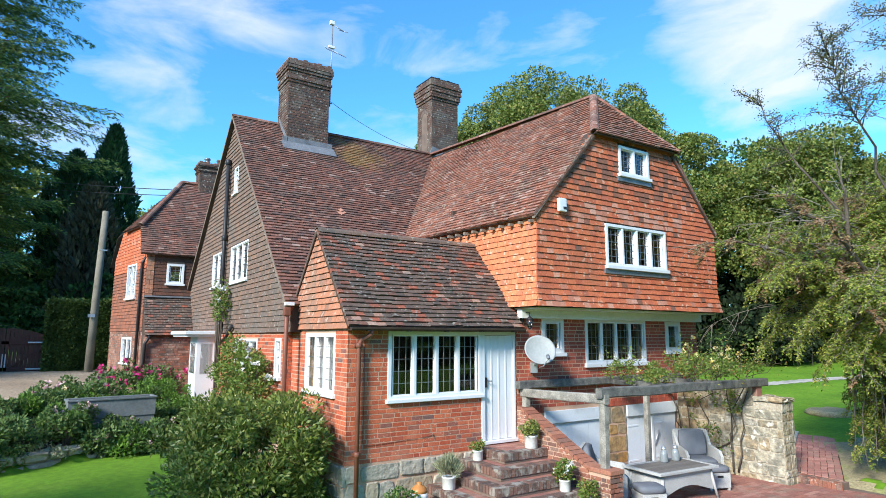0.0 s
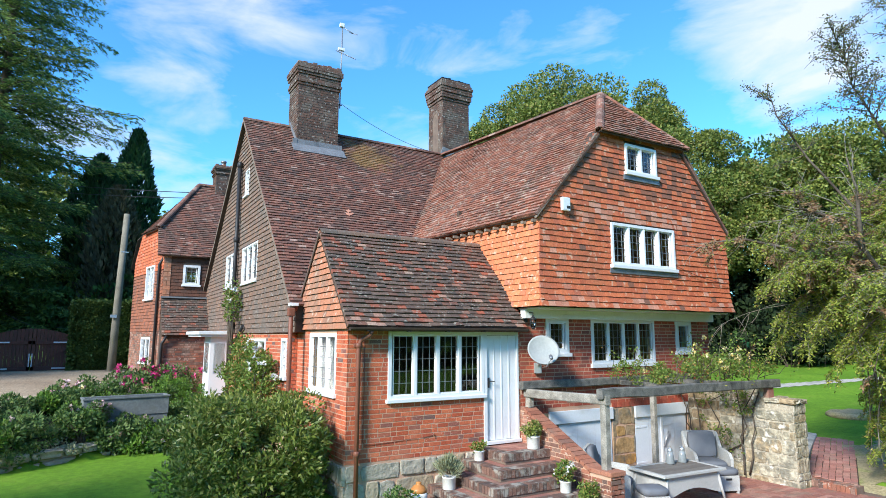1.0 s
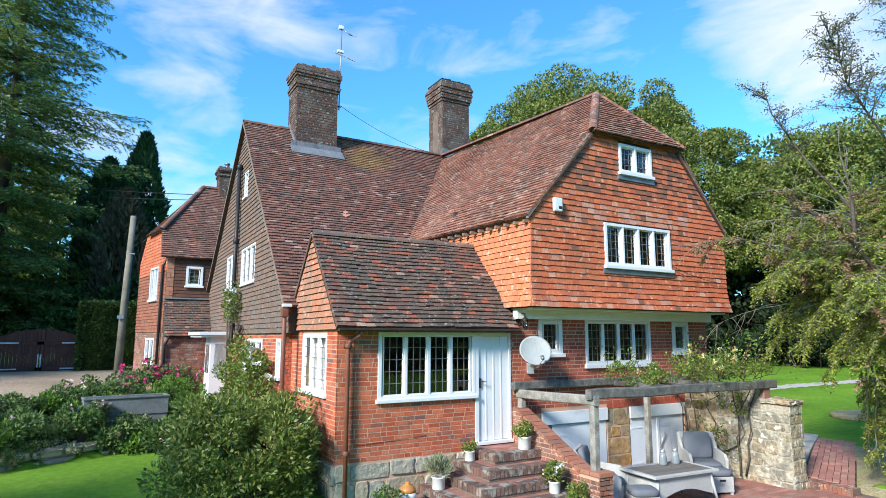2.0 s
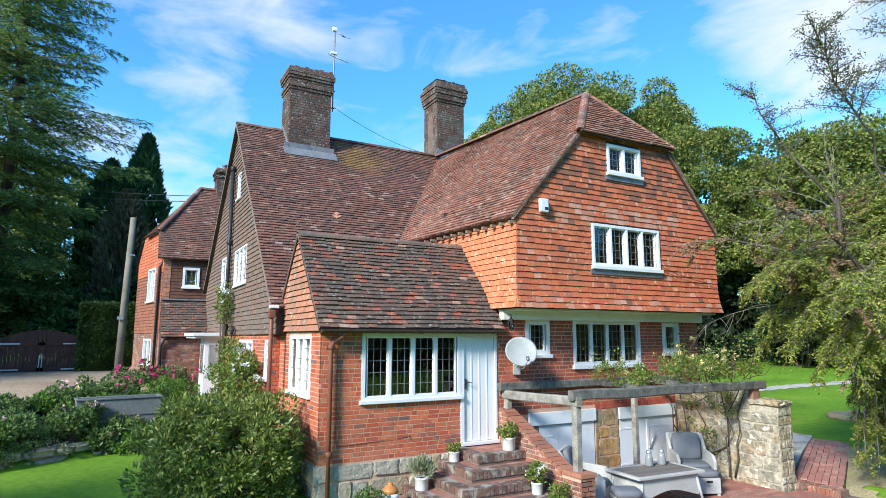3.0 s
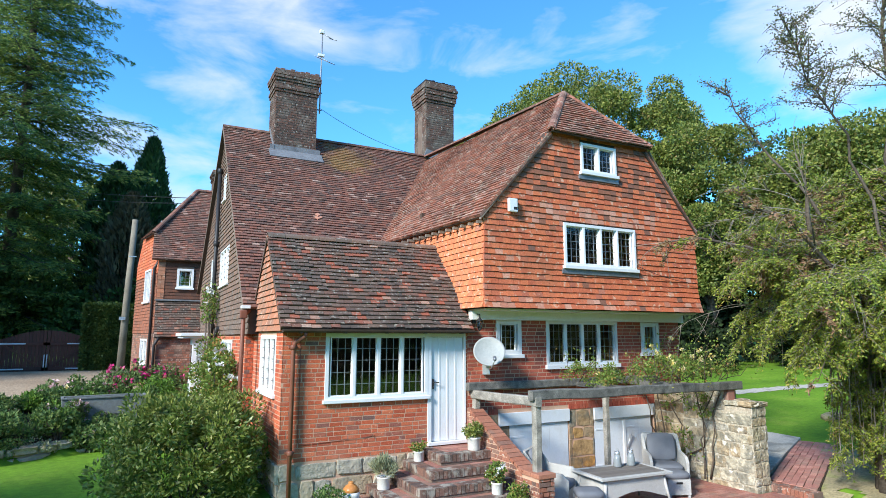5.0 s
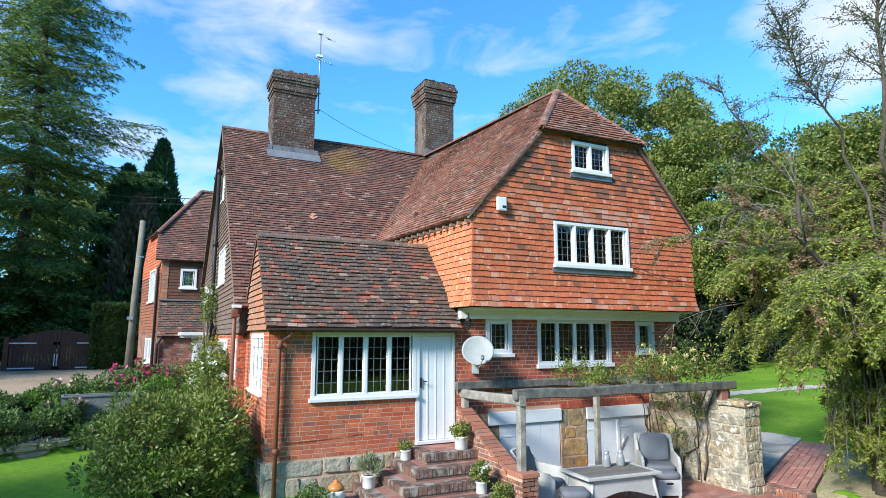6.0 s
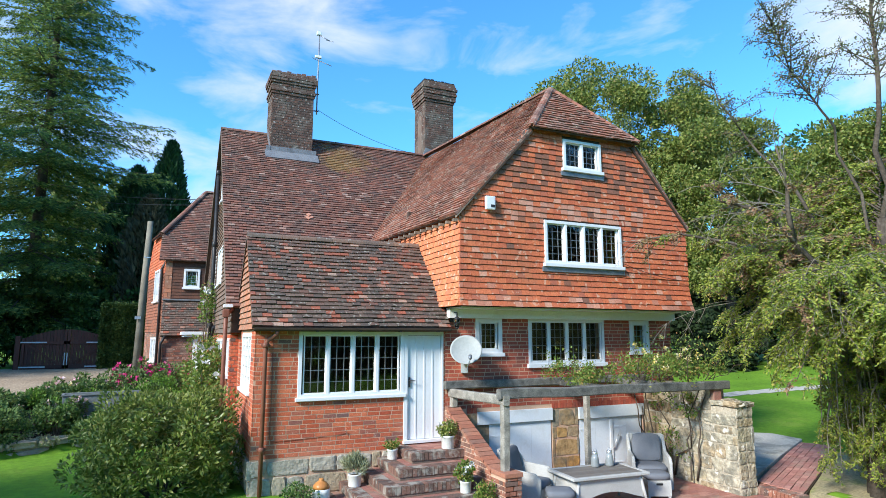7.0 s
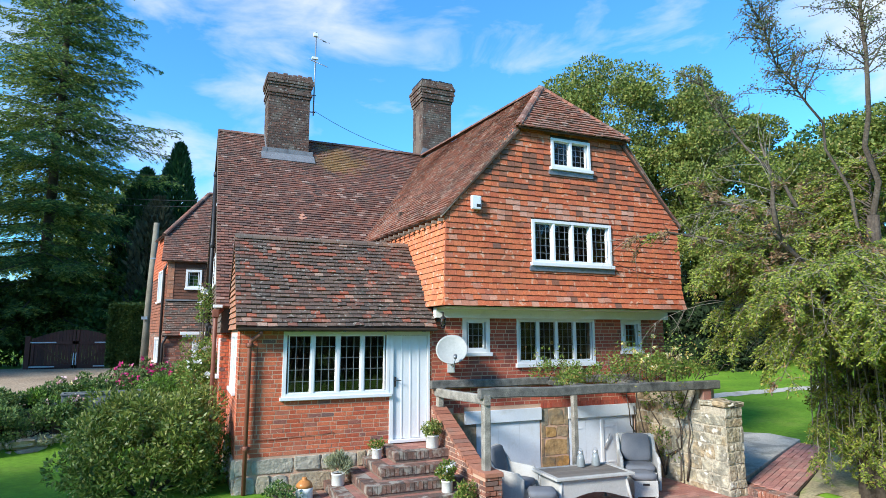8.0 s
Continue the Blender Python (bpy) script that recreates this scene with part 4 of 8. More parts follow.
prism(bm, [(3.55, 21.45, 4.0), (3.55, RIDGE_Y, RIDGE_Z - 0.05), (3.55, RIDGE_Y, RIDGE_Z + 0.04), (3.55, 21.45, 4.09)], (0.1, 0, 0))
tagged(part("gable_verge", bm, M_VERGE), "weathered mortar verge of the main gable", "", "", "structure")

# plain walls and floors that close the house
bm = boxes((4.0, 13.0, 21.15, 21.4, 0.2, 4.3))
tagged(part("wall_back", bm, M_BRICK_DARK), "plain brick rear wall of the house", "", "", "structure")
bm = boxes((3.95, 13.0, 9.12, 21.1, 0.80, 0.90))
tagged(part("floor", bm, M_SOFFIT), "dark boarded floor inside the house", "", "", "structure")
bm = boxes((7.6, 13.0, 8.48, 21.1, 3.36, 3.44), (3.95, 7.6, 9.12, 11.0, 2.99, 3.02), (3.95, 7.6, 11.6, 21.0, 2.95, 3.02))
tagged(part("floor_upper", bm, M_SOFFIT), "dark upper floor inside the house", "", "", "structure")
bm = boxes((8.2, 12.3, 8.5, 16.0, 5.72, 5.8))
tagged(part("floor_attic", bm, M_SOFFIT), "attic floor inside the wing", "", "", "structure")
# partition coloured dark so the rooms behind the panes look unlit
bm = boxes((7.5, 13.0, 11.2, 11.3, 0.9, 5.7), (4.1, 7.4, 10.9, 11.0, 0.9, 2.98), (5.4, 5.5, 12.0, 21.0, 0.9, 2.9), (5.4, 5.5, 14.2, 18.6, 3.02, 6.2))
tagged(part("wall_inside", bm, M_SOFFIT), "plain partition coloured dark so the rooms look unlit", "", "", "structure")


# ---- windows and doors ----
window_count = [0]


def window(pl, o, lights, rows, cols, label, sill=0.06, fw=0.055, apron=False, depth=0.09, proud=0.025):
    """A white painted casement window with leaded panes, set in the opening o of a wall."""
    window_count[0] += 1
    u0, u1, v0, v1 = o
    w, h = u1 - u0, v1 - v0
    win = thing("window_%d" % window_count[0], pl.matrix(u0, v0), label, "window", kind="structure")
    fr = bmesh.new()
    for r in ((0, fw, 0, h), (w - fw, w, 0, h), (fw, w - fw, h - fw, h), (fw, w - fw, 0, fw)):
        box(fr, r[0], r[1], r[2], r[3], -depth, proud, 0.005)
    lw = (w - 2 * fw) / lights
    for i in range(1, lights):
        box(fr, fw + lw * i - fw * 0.42, fw + lw * i + fw * 0.42, fw, h - fw, -depth, proud - 0.006, 0.004)
    part("window_frame", fr, M_WHITE, win)
    sb = bmesh.new()
    box(sb, -0.035, w + 0.035, -sill, 0.012, -depth, proud + 0.045, 0.008)
    part("window_sill", sb, M_WHITE, win)
    if apron:
        ab = bmesh.new()
        box(ab, -0.06, w + 0.06, -sill - 0.10, -sill, 0.0, 0.045, 0.004)
        part("apron", ab, M_LEAD, win, "grey lead apron below the sill")
    for i in range(lights):
        a, b = fw + lw * i + fw * 0.4, fw + lw * (i + 1) - fw * 0.4
        c, d = fw, h - fw
        gb = bmesh.new()
        box(gb, a, b, c, d, -0.030, -0.022)
        pane = part("pane", gb, M_GLASS, win, "leaded glass pane")
        pane.visible_shadow = False
        cb = bmesh.new()
        cw = 0.018
        for r in ((a, a + cw, c, d), (b - cw, b, c, d), (a + cw, b - cw, d - cw, d), (a + cw, b - cw, c, c + cw)):
            box(cb, r[0], r[1], r[2], r[3], -0.05, 0.004)
        part("casement", cb, M_WHITE, win)
        lb = bmesh.new()
        for k in range(1, cols):
            x = a + (b - a) * k / cols
            box(lb, x - 0.005, x + 0.005, c, d, -0.022, -0.014)
        for k in range(1, rows):
            y = c + (d - c) * k / rows
            box(lb, a, b, y - 0.005, y + 0.005, -0.022, -0.0135)
        part("leading", lb, M_LEAD, pane, "grey lead cames")
    return win


window(P_FRONT, W_PORCH, 4, 5, 3, "white four-light leaded casement window in the porch", 0.045, 0.066)
window(P_LEFT, W_PLEFT, 3, 5, 2, "white three-light leaded window in the porch side", 0.05, 0.05, False, 0.06, 0.012)
window(P_WING, W2, 4, 5, 3, "white four-light leaded window in the tile-hung wall", 0.06, 0.06, True, 0.09, 0.05)
window(P_WING, W3, 2, 4, 3, "white two-light attic window below the half-hip", 0.06, 0.06, True, 0.09, 0.05)
window(P_WG, W_G1, 1, 4, 3, "small white leaded window beside the dish", 0.06, 0.085)
window(P_WG, W_G2, 4, 5, 3, "white four-light leaded window behind the roses", 0.07)
window(P_WG, W_G3, 1, 4, 3, "small white leaded window by the corner", 0.06, 0.085)
window(P_GABLE, W_GA, 3, 5, 2, "white three-light window in the main gable", 0.045, 0.045, False, 0.05, 0.022)
window(P_GABLE, W_GB, 2, 5, 2, "white two-light window in the main gable", 0.045, 0.045, False, 0.05, 0.022)
window(P_GABLE, W_GC, 1, 4, 2, "narrow white attic window in the gable", 0.04, 0.04, False, 0.05, 0.022)
P_GB = Plane((3.71, GY, 0), (0, -1, 0), (0, 0, 1))
window(P_GB, W_GD, 3, 4, 2, "white ground floor window behind climbing roses")
window(P_GB, W_GE, 1, 4, 2, "narrow white window beside the porch")


def door_leaf(parent, x0, x1, z0, z1, y, n, mat, name="plank"):
    """Upright boards side by side, seen from -y."""
    w = (x1 - x0) / n
    for i in range(n):
        bm = bmesh.new()
        box(bm, x0 + w * i + 0.002, x0 + w * (i + 1) - 0.002, y, y + 0.03, z0, z1, 0.006)
        part(name, bm, mat, parent)
        if i:
            bm = bmesh.new()
            box(bm, x0 + w * i - 0.014, x0 + w * i + 0.014, y - 0.008, y, z0, z1, 0.003)
            part("cover_strip", bm, mat, parent)


d1 = thing("door_1", pose(6.53, YF, 0.90), "white painted boarded back door in a white frame", "door", kind="structure")
bm = bmesh.new()
for r in ((0, 0.075, 0, 1.99), (0.755, 0.80, 0, 1.99), (0.075, 0.755, 1.925, 1.99)):
    box(bm, r[0], r[1], -0.02, 0.09, r[2], r[3], 0.005)
part("door_frame", bm, M_WHITE, d1)
door_leaf(d1, 0.078, 0.752, 0.045, 1.92, 0.015, 4, M_WHITE)
bm = bmesh.new()
box(bm, -0.01, 0.81, -0.07, 0.1, -0.015, 0.04, 0.006)
part("threshold", bm, M_WHITE, d1)
bm = bmesh.new()
box(bm, 0.10, 0.13, -0.012, 0.012, 0.98, 1.16, 0.003)
tube(bm, [(0.115, -0.01, 1.10), (0.115, -0.05, 1.10), (0.21, -0.055, 1.095)], 0.009, 8)
part("door_handle", bm, M_BLACK, d1, "black lever handle")

# cellar doors below the wing
for k, (x0, x1, zt, leafs) in enumerate(((8.05, 9.77, 1.36, 1), (10.43, 12.18, 1.34, 2))):
    cd = thing("door_%d" % (k + 2), pose(x0, YF, -0.08), "pale grey boarded cellar doors below the wing", "door", kind="structure")
    bm = bmesh.new()
    box(bm, 0, x1 - x0, -0.05, 0.08, zt - 0.24 + 0.08, zt + 0.08, 0.006)
    part("lintel_board", bm, M_BLUEWHITE, cd)
    a = 0.26 if k == 0 else 0.02
    b = x1 - x0 - (0.02 if k == 0 else 0.06)
    w = (b - a) / leafs
    for i in range(leafs):
        bm = bmesh.new()
        box(bm, a + w * i + 0.004, a + w * (i + 1) - 0.004, 0.0, 0.04, 0.02, zt - 0.25 + 0.08, 0.005)
        leaf = part("door_leaf", bm, M_BLUEWHITE, cd)
        nb = 2 if leafs == 2 else 3
        bm = bmesh.new()
        for q in range(1, nb):
            u = a + w * i + w * q / nb
            box(bm, u - 0.0015, u + 0.0015, -0.0015, 0.002, 0.04, zt - 0.2)
        part("board_joint", bm, M_GALV, leaf)
        bm = bmesh.new()
        for zz in (0.22, 0.95):
            box(bm, a + w * i + 0.02, a + w * i + 0.34, -0.008, 0.002, zz, zz + 0.035, 0.002)
        part("hinge", bm, M_BLUEWHITE, leaf)
    if leafs == 2:
        bm = bmesh.new()
        box(bm, a + w - 0.035, a + w + 0.035, -0.02, 0.0, 0.02, zt - 0.2, 0.004)
        part("cover_strip", bm, M_WHITE, cd)
        bm = bmesh.new()
        tube(bm, [(a + w + 0.03, -0.03, 0.52), (a + w + 0.16, -0.05, 0.82)], 0.012, 6)
        part("bolt", bm, M_GALV, cd, "galvanised drop bolt")
    else:
        bm = bmesh.new()
        box(bm, 0.0, 0.26, 0.0, 0.12, 0.0, zt - 0.25 + 0.08, 0.01)
        part("stone_jamb", bm, M_STONE_GOLD, cd, "yellow stone beside the door")


# ---- chimneys ----
def chimney(name, x0, x1, y0, y1, z0, neck, top, label, seed, niche=False):
    """A brick stack with bricks on its two seen faces and oversailing courses at its head."""
    bm = boxes((x0, x1, y0, y1, z0, neck))
    ob = tagged(part(name, bm, M_MORTAR_DARK), label, "chimney")
    front = Plane((x0, y0, z0), (1, 0, 0), (0, 0, 1))
    left = Plane((x0, y1, z0), (0, -1, 0), (0, 0, 1))
    holes = []
    if niche:
        c = (y1 - y0) / 2
        holes = [(c - 0.17, c + 0.17, 0.35, neck - z0 - 0.42)]
        nb = bmesh.new()
        arch = [(c - 0.17, 0.35), (c + 0.17, 0.35)] + [(c + 0.17 * math.cos(math.pi * q / 8), neck - z0 - 0.55 + 0.17 * math.sin(math.pi * q / 8)) for q in range(9)]
        prism(nb, [left.at(u, v, 0.003) for u, v in arch], left.n * 0.004)
        part("arched_recess", nb, M_MORTAR_DARK, ob, "dark arched recess in the brickwork")
        ab = bmesh.new()
        for q in range(9):
            t0, t1 = math.pi * q / 9 + 0.03, math.pi * (q + 1) / 9 - 0.03
            prism(ab, [left.at(c + r * math.cos(t), neck - z0 - 0.55 + r * math.sin(t), 0.0) for r, t in ((0.17, t0), (0.29, t0), (0.29, t1), (0.17, t1))], left.n * 0.014)
        part("brick_arch", ab, M_BRICK_CHIMNEY, ob)
    lay(front, ob, "brick", M_BRICK_CHIMNEY, 0.065, 0.075, FLEMISH, 0.016, (0.009, 0.009), 0, neck - z0, [(0, 0)], [(0, x1 - x0)], [], None, 150, 0.003, course_shift=SHIFT, seed=seed)
    lay(left, ob, "brick", M_BRICK_CHIMNEY, 0.065, 0.075, FLEMISH, 0.016, (0.009, 0.009), 0, neck - z0, [(0, 0)], [(0, y1 - y0)], holes, None, 100, 0.003, course_shift=SHIFT, seed=seed + 1)
    z, k = neck, 0
    rnd = random.Random(seed)
    outs = (0.03, 0.06, 0.03, 0.03, 0.06, 0.09, 0.09, 0.06) if not niche else (0.03, 0.07, 0.07, 0.10, 0.10, 0.13, 0.08, 0.05)
    h = (top - neck) / len(outs)
    for o in outs:
        bm = boxes((x0 - o + 0.012, x1 + o - 0.012, y0 - o + 0.012, y1 + o - 0.012, z, z + h))
        core = part("oversailing_course", bm, M_MORTAR_DARK, ob)
        for pl, length in ((Plane((x0 - o, y0 - o + 0.006, z), (1, 0, 0), (0, 0, 1)), x1 - x0 + 2 * o), (Plane((x0 - o + 0.006, y1 + o, z), (0, -1, 0), (0, 0, 1)), y1 - y0 + 2 * o)):
            lay(pl, core, "brick", M_BRICK_CHIMNEY, h, h, FLEMISH, 0.016, (0.012, 0.012), 0.0, h, [(0, (k % 2) * 0.06)], [(0, length)], [], None, 300, 0.006, course_shift=SHIFT, seed=seed + 2 + k)
        z += h
        k += 1
    rows = 9
    for i in range(rows):
        bm = bmesh.new()
        a = x0 - 0.05 + (x1 - x0 + 0.1) * i / rows
        box(bm, a, a + (x1 - x0) / rows - 0.005, y0 - 0.04, y1 + 0.04, top, top + rnd.uniform(0.0, 0.06) + 0.015, 0.012)
        part("cap_tile", bm, M_TILE_MAIN if not niche else M_BLACK, ob)
    return ob


c1 = chimney("chimney", 4.88, 6.08, 15.5, 16.35, 7.7, 9.86, 10.52, "tall dark brick chimney on the main ridge", 51)
bm = bmesh.new()
prism(bm, [(4.76, 15.46, 8.02), (6.20, 15.46, 8.02), (6.20, 15.46, 8.24), (4.76, 15.46, 8.24)], (0, 0.03, 0))
prism(bm, [(4.72, 15.20, 7.80), (6.24, 15.20, 7.80), (6.24, 15.47, 8.08), (4.72, 15.47, 8.08)], (0, -0.02, 0.02))
prism(bm, [(4.855, 15.45, 8.03), (4.855, 16.2, 8.82), (4.855, 16.2, 8.98), (4.855, 15.45, 8.22)], (0.02, 0, 0))
part("flashing", bm, M_FLASH, c1, "grey lead flashing round the stack")
c2 = chimney("chimney", 9.97, 11.02, 16.1, 17.02, 8.3, 10.72, 11.45, "tall brick chimney with an arched recess", 61, True)
bm = bmesh.new()
prism(bm, [(9.9, 16.06, 8.55), (10.4, 16.06, 8.55), (10.4, 16.06, 8.95), (9.98, 16.06, 9.05), (9.9, 16.06, 8.85)], (0, 0.035, 0))
part("flashing", bm, M_FLASH, c2, "grey lead flashing in the valley")

# aerial on the chimney
ae = thing("tv_aerial", pose(6.26, 15.9, 9.55), "thin metal television aerial mast strapped to the chimney", "aerial")
bm = bmesh.new()
tube(bm, [(0, 0, 0), (0.02, 0, 2.75)], 0.02, 8)
part("mast", bm, M_LEAD, ae)
bm = bmesh.new()
for z in (0.1, 0.65):
    tube(bm, [(-0.2, 0, z), (0.06, 0, z + 0.01)], 0.018, 6)
part("bracket", bm, M_BLACK, ae)
bm = bmesh.new()
tube(bm, [(-0.12, 0.1, 1.85), (0.32, -0.35, 1.50)], 0.012, 6)
for q in range(9):
    f = q / 8
    c = Vector((-0.12 + 0.44 * f, 0.1 - 0.45 * f, 1.85 - 0.35 * f))
    d = Vector((0.05, 0.05, 0.0)) * (1.2 - 0.5 * f)
    tube(bm, [c - d, c + d], 0.006, 5)
part("antenna", bm, M_LEAD, ae)
bm = bmesh.new()
box(bm, -0.10, 0.10, -0.04, 0.04, 1.84, 1.92, 0.01)
box(bm, -0.07, 0.08, -0.05, 0.05, 2.60, 2.72, 0.02)
part("junction_box", bm, M_WHITE, ae)
bm = bmesh.new()
tube(bm, [(0.0, 0, 2.62), (0.30, -0.2, 2.38)], 0.014, 6)
tube(bm, [(0.22, -0.06, 2.46), (0.38, -0.34, 2.30)], 0.01, 6)
part("antenna", bm, M_LEAD, ae)


def cable(name, a, b, sag, radius, label, mat=None, n=16):
    a, b = Vector(a), Vector(b)
    bm = bmesh.new()
    tube(bm, [a.lerp(b, i / n) - Vector((0, 0, sag * 4 * (i / n) * (1 - i / n))) for i in range(n + 1)], radius, 5)
    return tagged(part(name, bm, mat or M_BLACK), label, "cable")


cable("aerial_cable", (6.28, 15.88, 9.7), (10.0, 16.05, 8.75), 0.22, 0.007, "thin black cable from the aerial to the far stack")
cable("overhead_wire", (-14.0, 66.0, 18.0), (4.35, 23.8, 8.35), 0.6, 0.016, "thin overhead wire crossing to the house")
cable("overhead_wire", (-14.0, 66.0, 17.4), (4.35, 23.8, 8.15), 0.7, 0.016, "thin overhead wire crossing to the house")

# ---- pipes, gutters, fittings ----
gt = thing("gutter", pose(0, 0, 0), "dark brown half-round gutter along the porch eave", "gutter")
bm = bmesh.new()
for i in range(6):
    a0, a1 = math.pi + math.pi * i / 6, math.pi + math.pi * (i + 1) / 6
    prism(bm, [(3.82, 8.64 + 0.05 * math.cos(a0), 2.945 + 0.05 * math.sin(a0)), (3.82, 8.64 + 0.05 * math.cos(a1), 2.945 + 0.05 * math.sin(a1)),
               (7.38, 8.64 + 0.05 * math.cos(a1), 2.945 + 0.05 * math.sin(a1)), (7.38, 8.64 + 0.05 * math.cos(a0), 2.945 + 0.05 * math.sin(a0))], (0, 0, 0.006))
part("trough", bm, M_SOFFIT, gt)
bm = boxes((3.84, 7.36, 8.70, 8.725, 2.90, 3.0), (3.84, 7.36, 8.72, 8.87, 2.90, 2.915))
part("fascia_board", bm, M_SOFFIT, gt)
for i in range(5):
    bm = boxes((4.1 + i * 0.75, 4.13 + i * 0.75, 8.58, 8.70, 2.885, 2.90))
    part("gutter_bracket", bm, M_BLACK, gt)
dp = thing("drainpipe", pose(4.04, 8.80, 0), "red-brown cast iron drainpipe at the porch corner", "pipe")
bm = bmesh.new()
tube(bm, [(0.16, -0.14, 2.90), (0.15, -0.13, 2.84), (0.03, -0.02, 2.74), (0, 0, 2.66), (0, 0, 0.25)], 0.036, 10)
part("pipe", bm, M_PIPE, dp)
for z in (2.66, 0.98):
    bm = bmesh.new()
    lathe(bm, [(0.040, z - 0.04), (0.052, z - 0.03), (0.052, z + 0.03), (0.040, z + 0.04)], 0, 0, 12)
    box(bm, -0.07, 0.07, 0.01, 0.07, z - 0.02, z + 0.02, 0.005)
    part("pipe_collar", bm, M_PIPE, dp)
dp2 = thing("drainpipe", pose(3.56, 10.95, 0), "brown drainpipe with a hopper beside the porch", "pipe")
bm = bmesh.new()
tube(bm, [(0.12, 0.1, 3.35), (0, 0, 3.2), (0, 0, 0.4)], 0.042, 10)
part("pipe", bm, M_PIPE, dp2)
bm = bmesh.new()
box(bm, -0.065, 0.065, -0.06, 0.06, 3.18, 3.34, 0.02)
part("hopper", bm, M_PIPE, dp2)
bm = bmesh.new()
box(bm, -0.06, 0.12, -0.08, 0.02, 3.37, 3.43, 0.01)
part("eave_cap", bm, M_WHITE, dp2, "white eave end cap")
dp3 = thing("soil_pipe", pose(3.58, 16.35, 0), "black cast iron soil pipe up the main gable", "pipe")
bm = bmesh.new()
tube(bm, [(0, 0, 1.6), (0, 0, 7.55)], 0.055, 10)
part("pipe", bm, M_BLACK, dp3)
for z in (3.1, 5.4, 7.5):
    bm = bmesh.new()
    lathe(bm, [(0.058, z - 0.08), (0.078, z - 0.06), (0.078, z + 0.05), (0.058, z + 0.07)], 0, 0, 12)
    part("pipe_collar", bm, M_BLACK, dp3)
bm = bmesh.new()
tube(bm, [(0, 0, 2.6), (0.02, -0.6, 2.75), (0.02, -1.2, 3.05)], 0.04, 8)
part("branch_pipe", bm, M_BLACK, dp3)
wc = thing("wall_cable", pose(0, 0, 0), "thin black cable clipped along the brick porch wall", "cable")
bm = bmesh.new()
tube(bm, [(4.17, 8.868, 2.85), (4.18, 8.866, 1.9), (4.17, 8.866, 1.14), (4.22, 8.866, 1.08), (4.8, 8.866, 1.10), (5.3, 8.866, 1.12), (5.5, 8.866, 1.15), (5.52, 8.866, 1.08)], 0.004, 6)
part("cable_run", bm, M_PIPE, wc)

sd = thing("satellite_dish", pose(7.64, 8.52, 2.53, 0, 0, -28), "pale grey satellite dish on a wall bracket", "dish")
bm = bmesh.new()
dr = [(0.02 + 0.28 * i / 8, 0.075 * (i / 8) ** 2) for i in range(9)]
lathe(bm, dr + [(0.297, 0.07), (0.02, -0.012)][0:1] + [(0.02 + 0.28 * i / 8, 0.075 * (i / 8) ** 2 - 0.012) for i in range(8, -1, -1)], 0, 0, 40)
bm.transform(pose(0, 0, 0, 62, 0, 0))
part("reflector", bm, material("dish_paint", [(0.3, (0.29, 0.31, 0.30)), (0.7, (0.36, 0.37, 0.36))], 0.65, 20, 0.08, 3.0, (0.35, 0.35, 0.32), 0.4, pieces=False, bump=0.05), sd)
bm = bmesh.new()
tube(bm, [(0, 0.02, -0.30), (0.03, -0.16, -0.27), (0.08, -0.30, -0.12)], 0.013, 6)
part("feed_arm", bm, M_GALV, sd)
bm = bmesh.new()
lathe(bm, [(0.028, -0.06), (0.034, -0.03), (0.034, 0.03), (0.02, 0.05)], 0, 0, 12)
bm.transform(pose(0.08, -0.30, -0.09, -60, 0, 0))
part("receiver", bm, M_LEAD, sd)
bm = bmesh.new()
tube(bm, [(0, 0.03, -0.05), (-0.02, 0.16, -0.22), (-0.04, 0.34, -0.30)], 0.02, 8)
box(bm, -0.11, 0.03, 0.27, 0.345, -0.42, -0.22, 0.01)
part("wall_bracket", bm, M_GALV, sd)

la = thing("wall_lantern", pose(7.5, 8.62, 3.06), "black wall lantern with clear glass under the jetty", "lantern")
bm = bmesh.new()
tube(bm, [(0, 0.2, 0.12), (0, 0.12, 0.2), (0, 0.0, 0.19), (0, 0, 0.12)], 0.012, 6)
box(bm, -0.04, 0.04, 0.2, 0.235, 0.02, 0.2, 0.01)
part("wall_arm", bm, M_BLACK, la)
bm = bmesh.new()
lathe(bm, [(0.075, 0.06), (0.06, 0.09), (0.02, 0.12), (0.012, 0.15)], 0, 0, 6)
part("lantern_cap", bm, M_BLACK, la)
bm = bmesh.new()
lathe(bm, [(0.038, -0.08), (0.064, 0.06)], 0, 0, 6)
part("lantern_glass", bm, M_GLASS, la)
bm = bmesh.new()
for i in range(6):
    a = math.pi * 2 * i / 6
    tube(bm, [(0.04 * math.cos(a), 0.04 * math.sin(a), -0.08), (0.066 * math.cos(a), 0.066 * math.sin(a), 0.06)], 0.005, 4)
lathe(bm, [(0.012, -0.12), (0.04, -0.095), (0.04, -0.08)], 0, 0, 6)
part("lantern_frame", bm, M_BLACK, la)

al = thing("alarm_box", pose(8.0, 8.215, 5.2), "white burglar alarm box on the hung tiles", "alarm")
bm = bmesh.new()
box(bm, -0.105, 0.105, -0.07, 0.0, 0.0, 0.27, 0.025)
part("cover", bm, M_WHITE, al)
bm = boxes((0.0, 0.085, -0.073, -0.07, 0.045, 0.10))
part("mark", bm, M_BLACK, al, "dark printed mark on the cover")

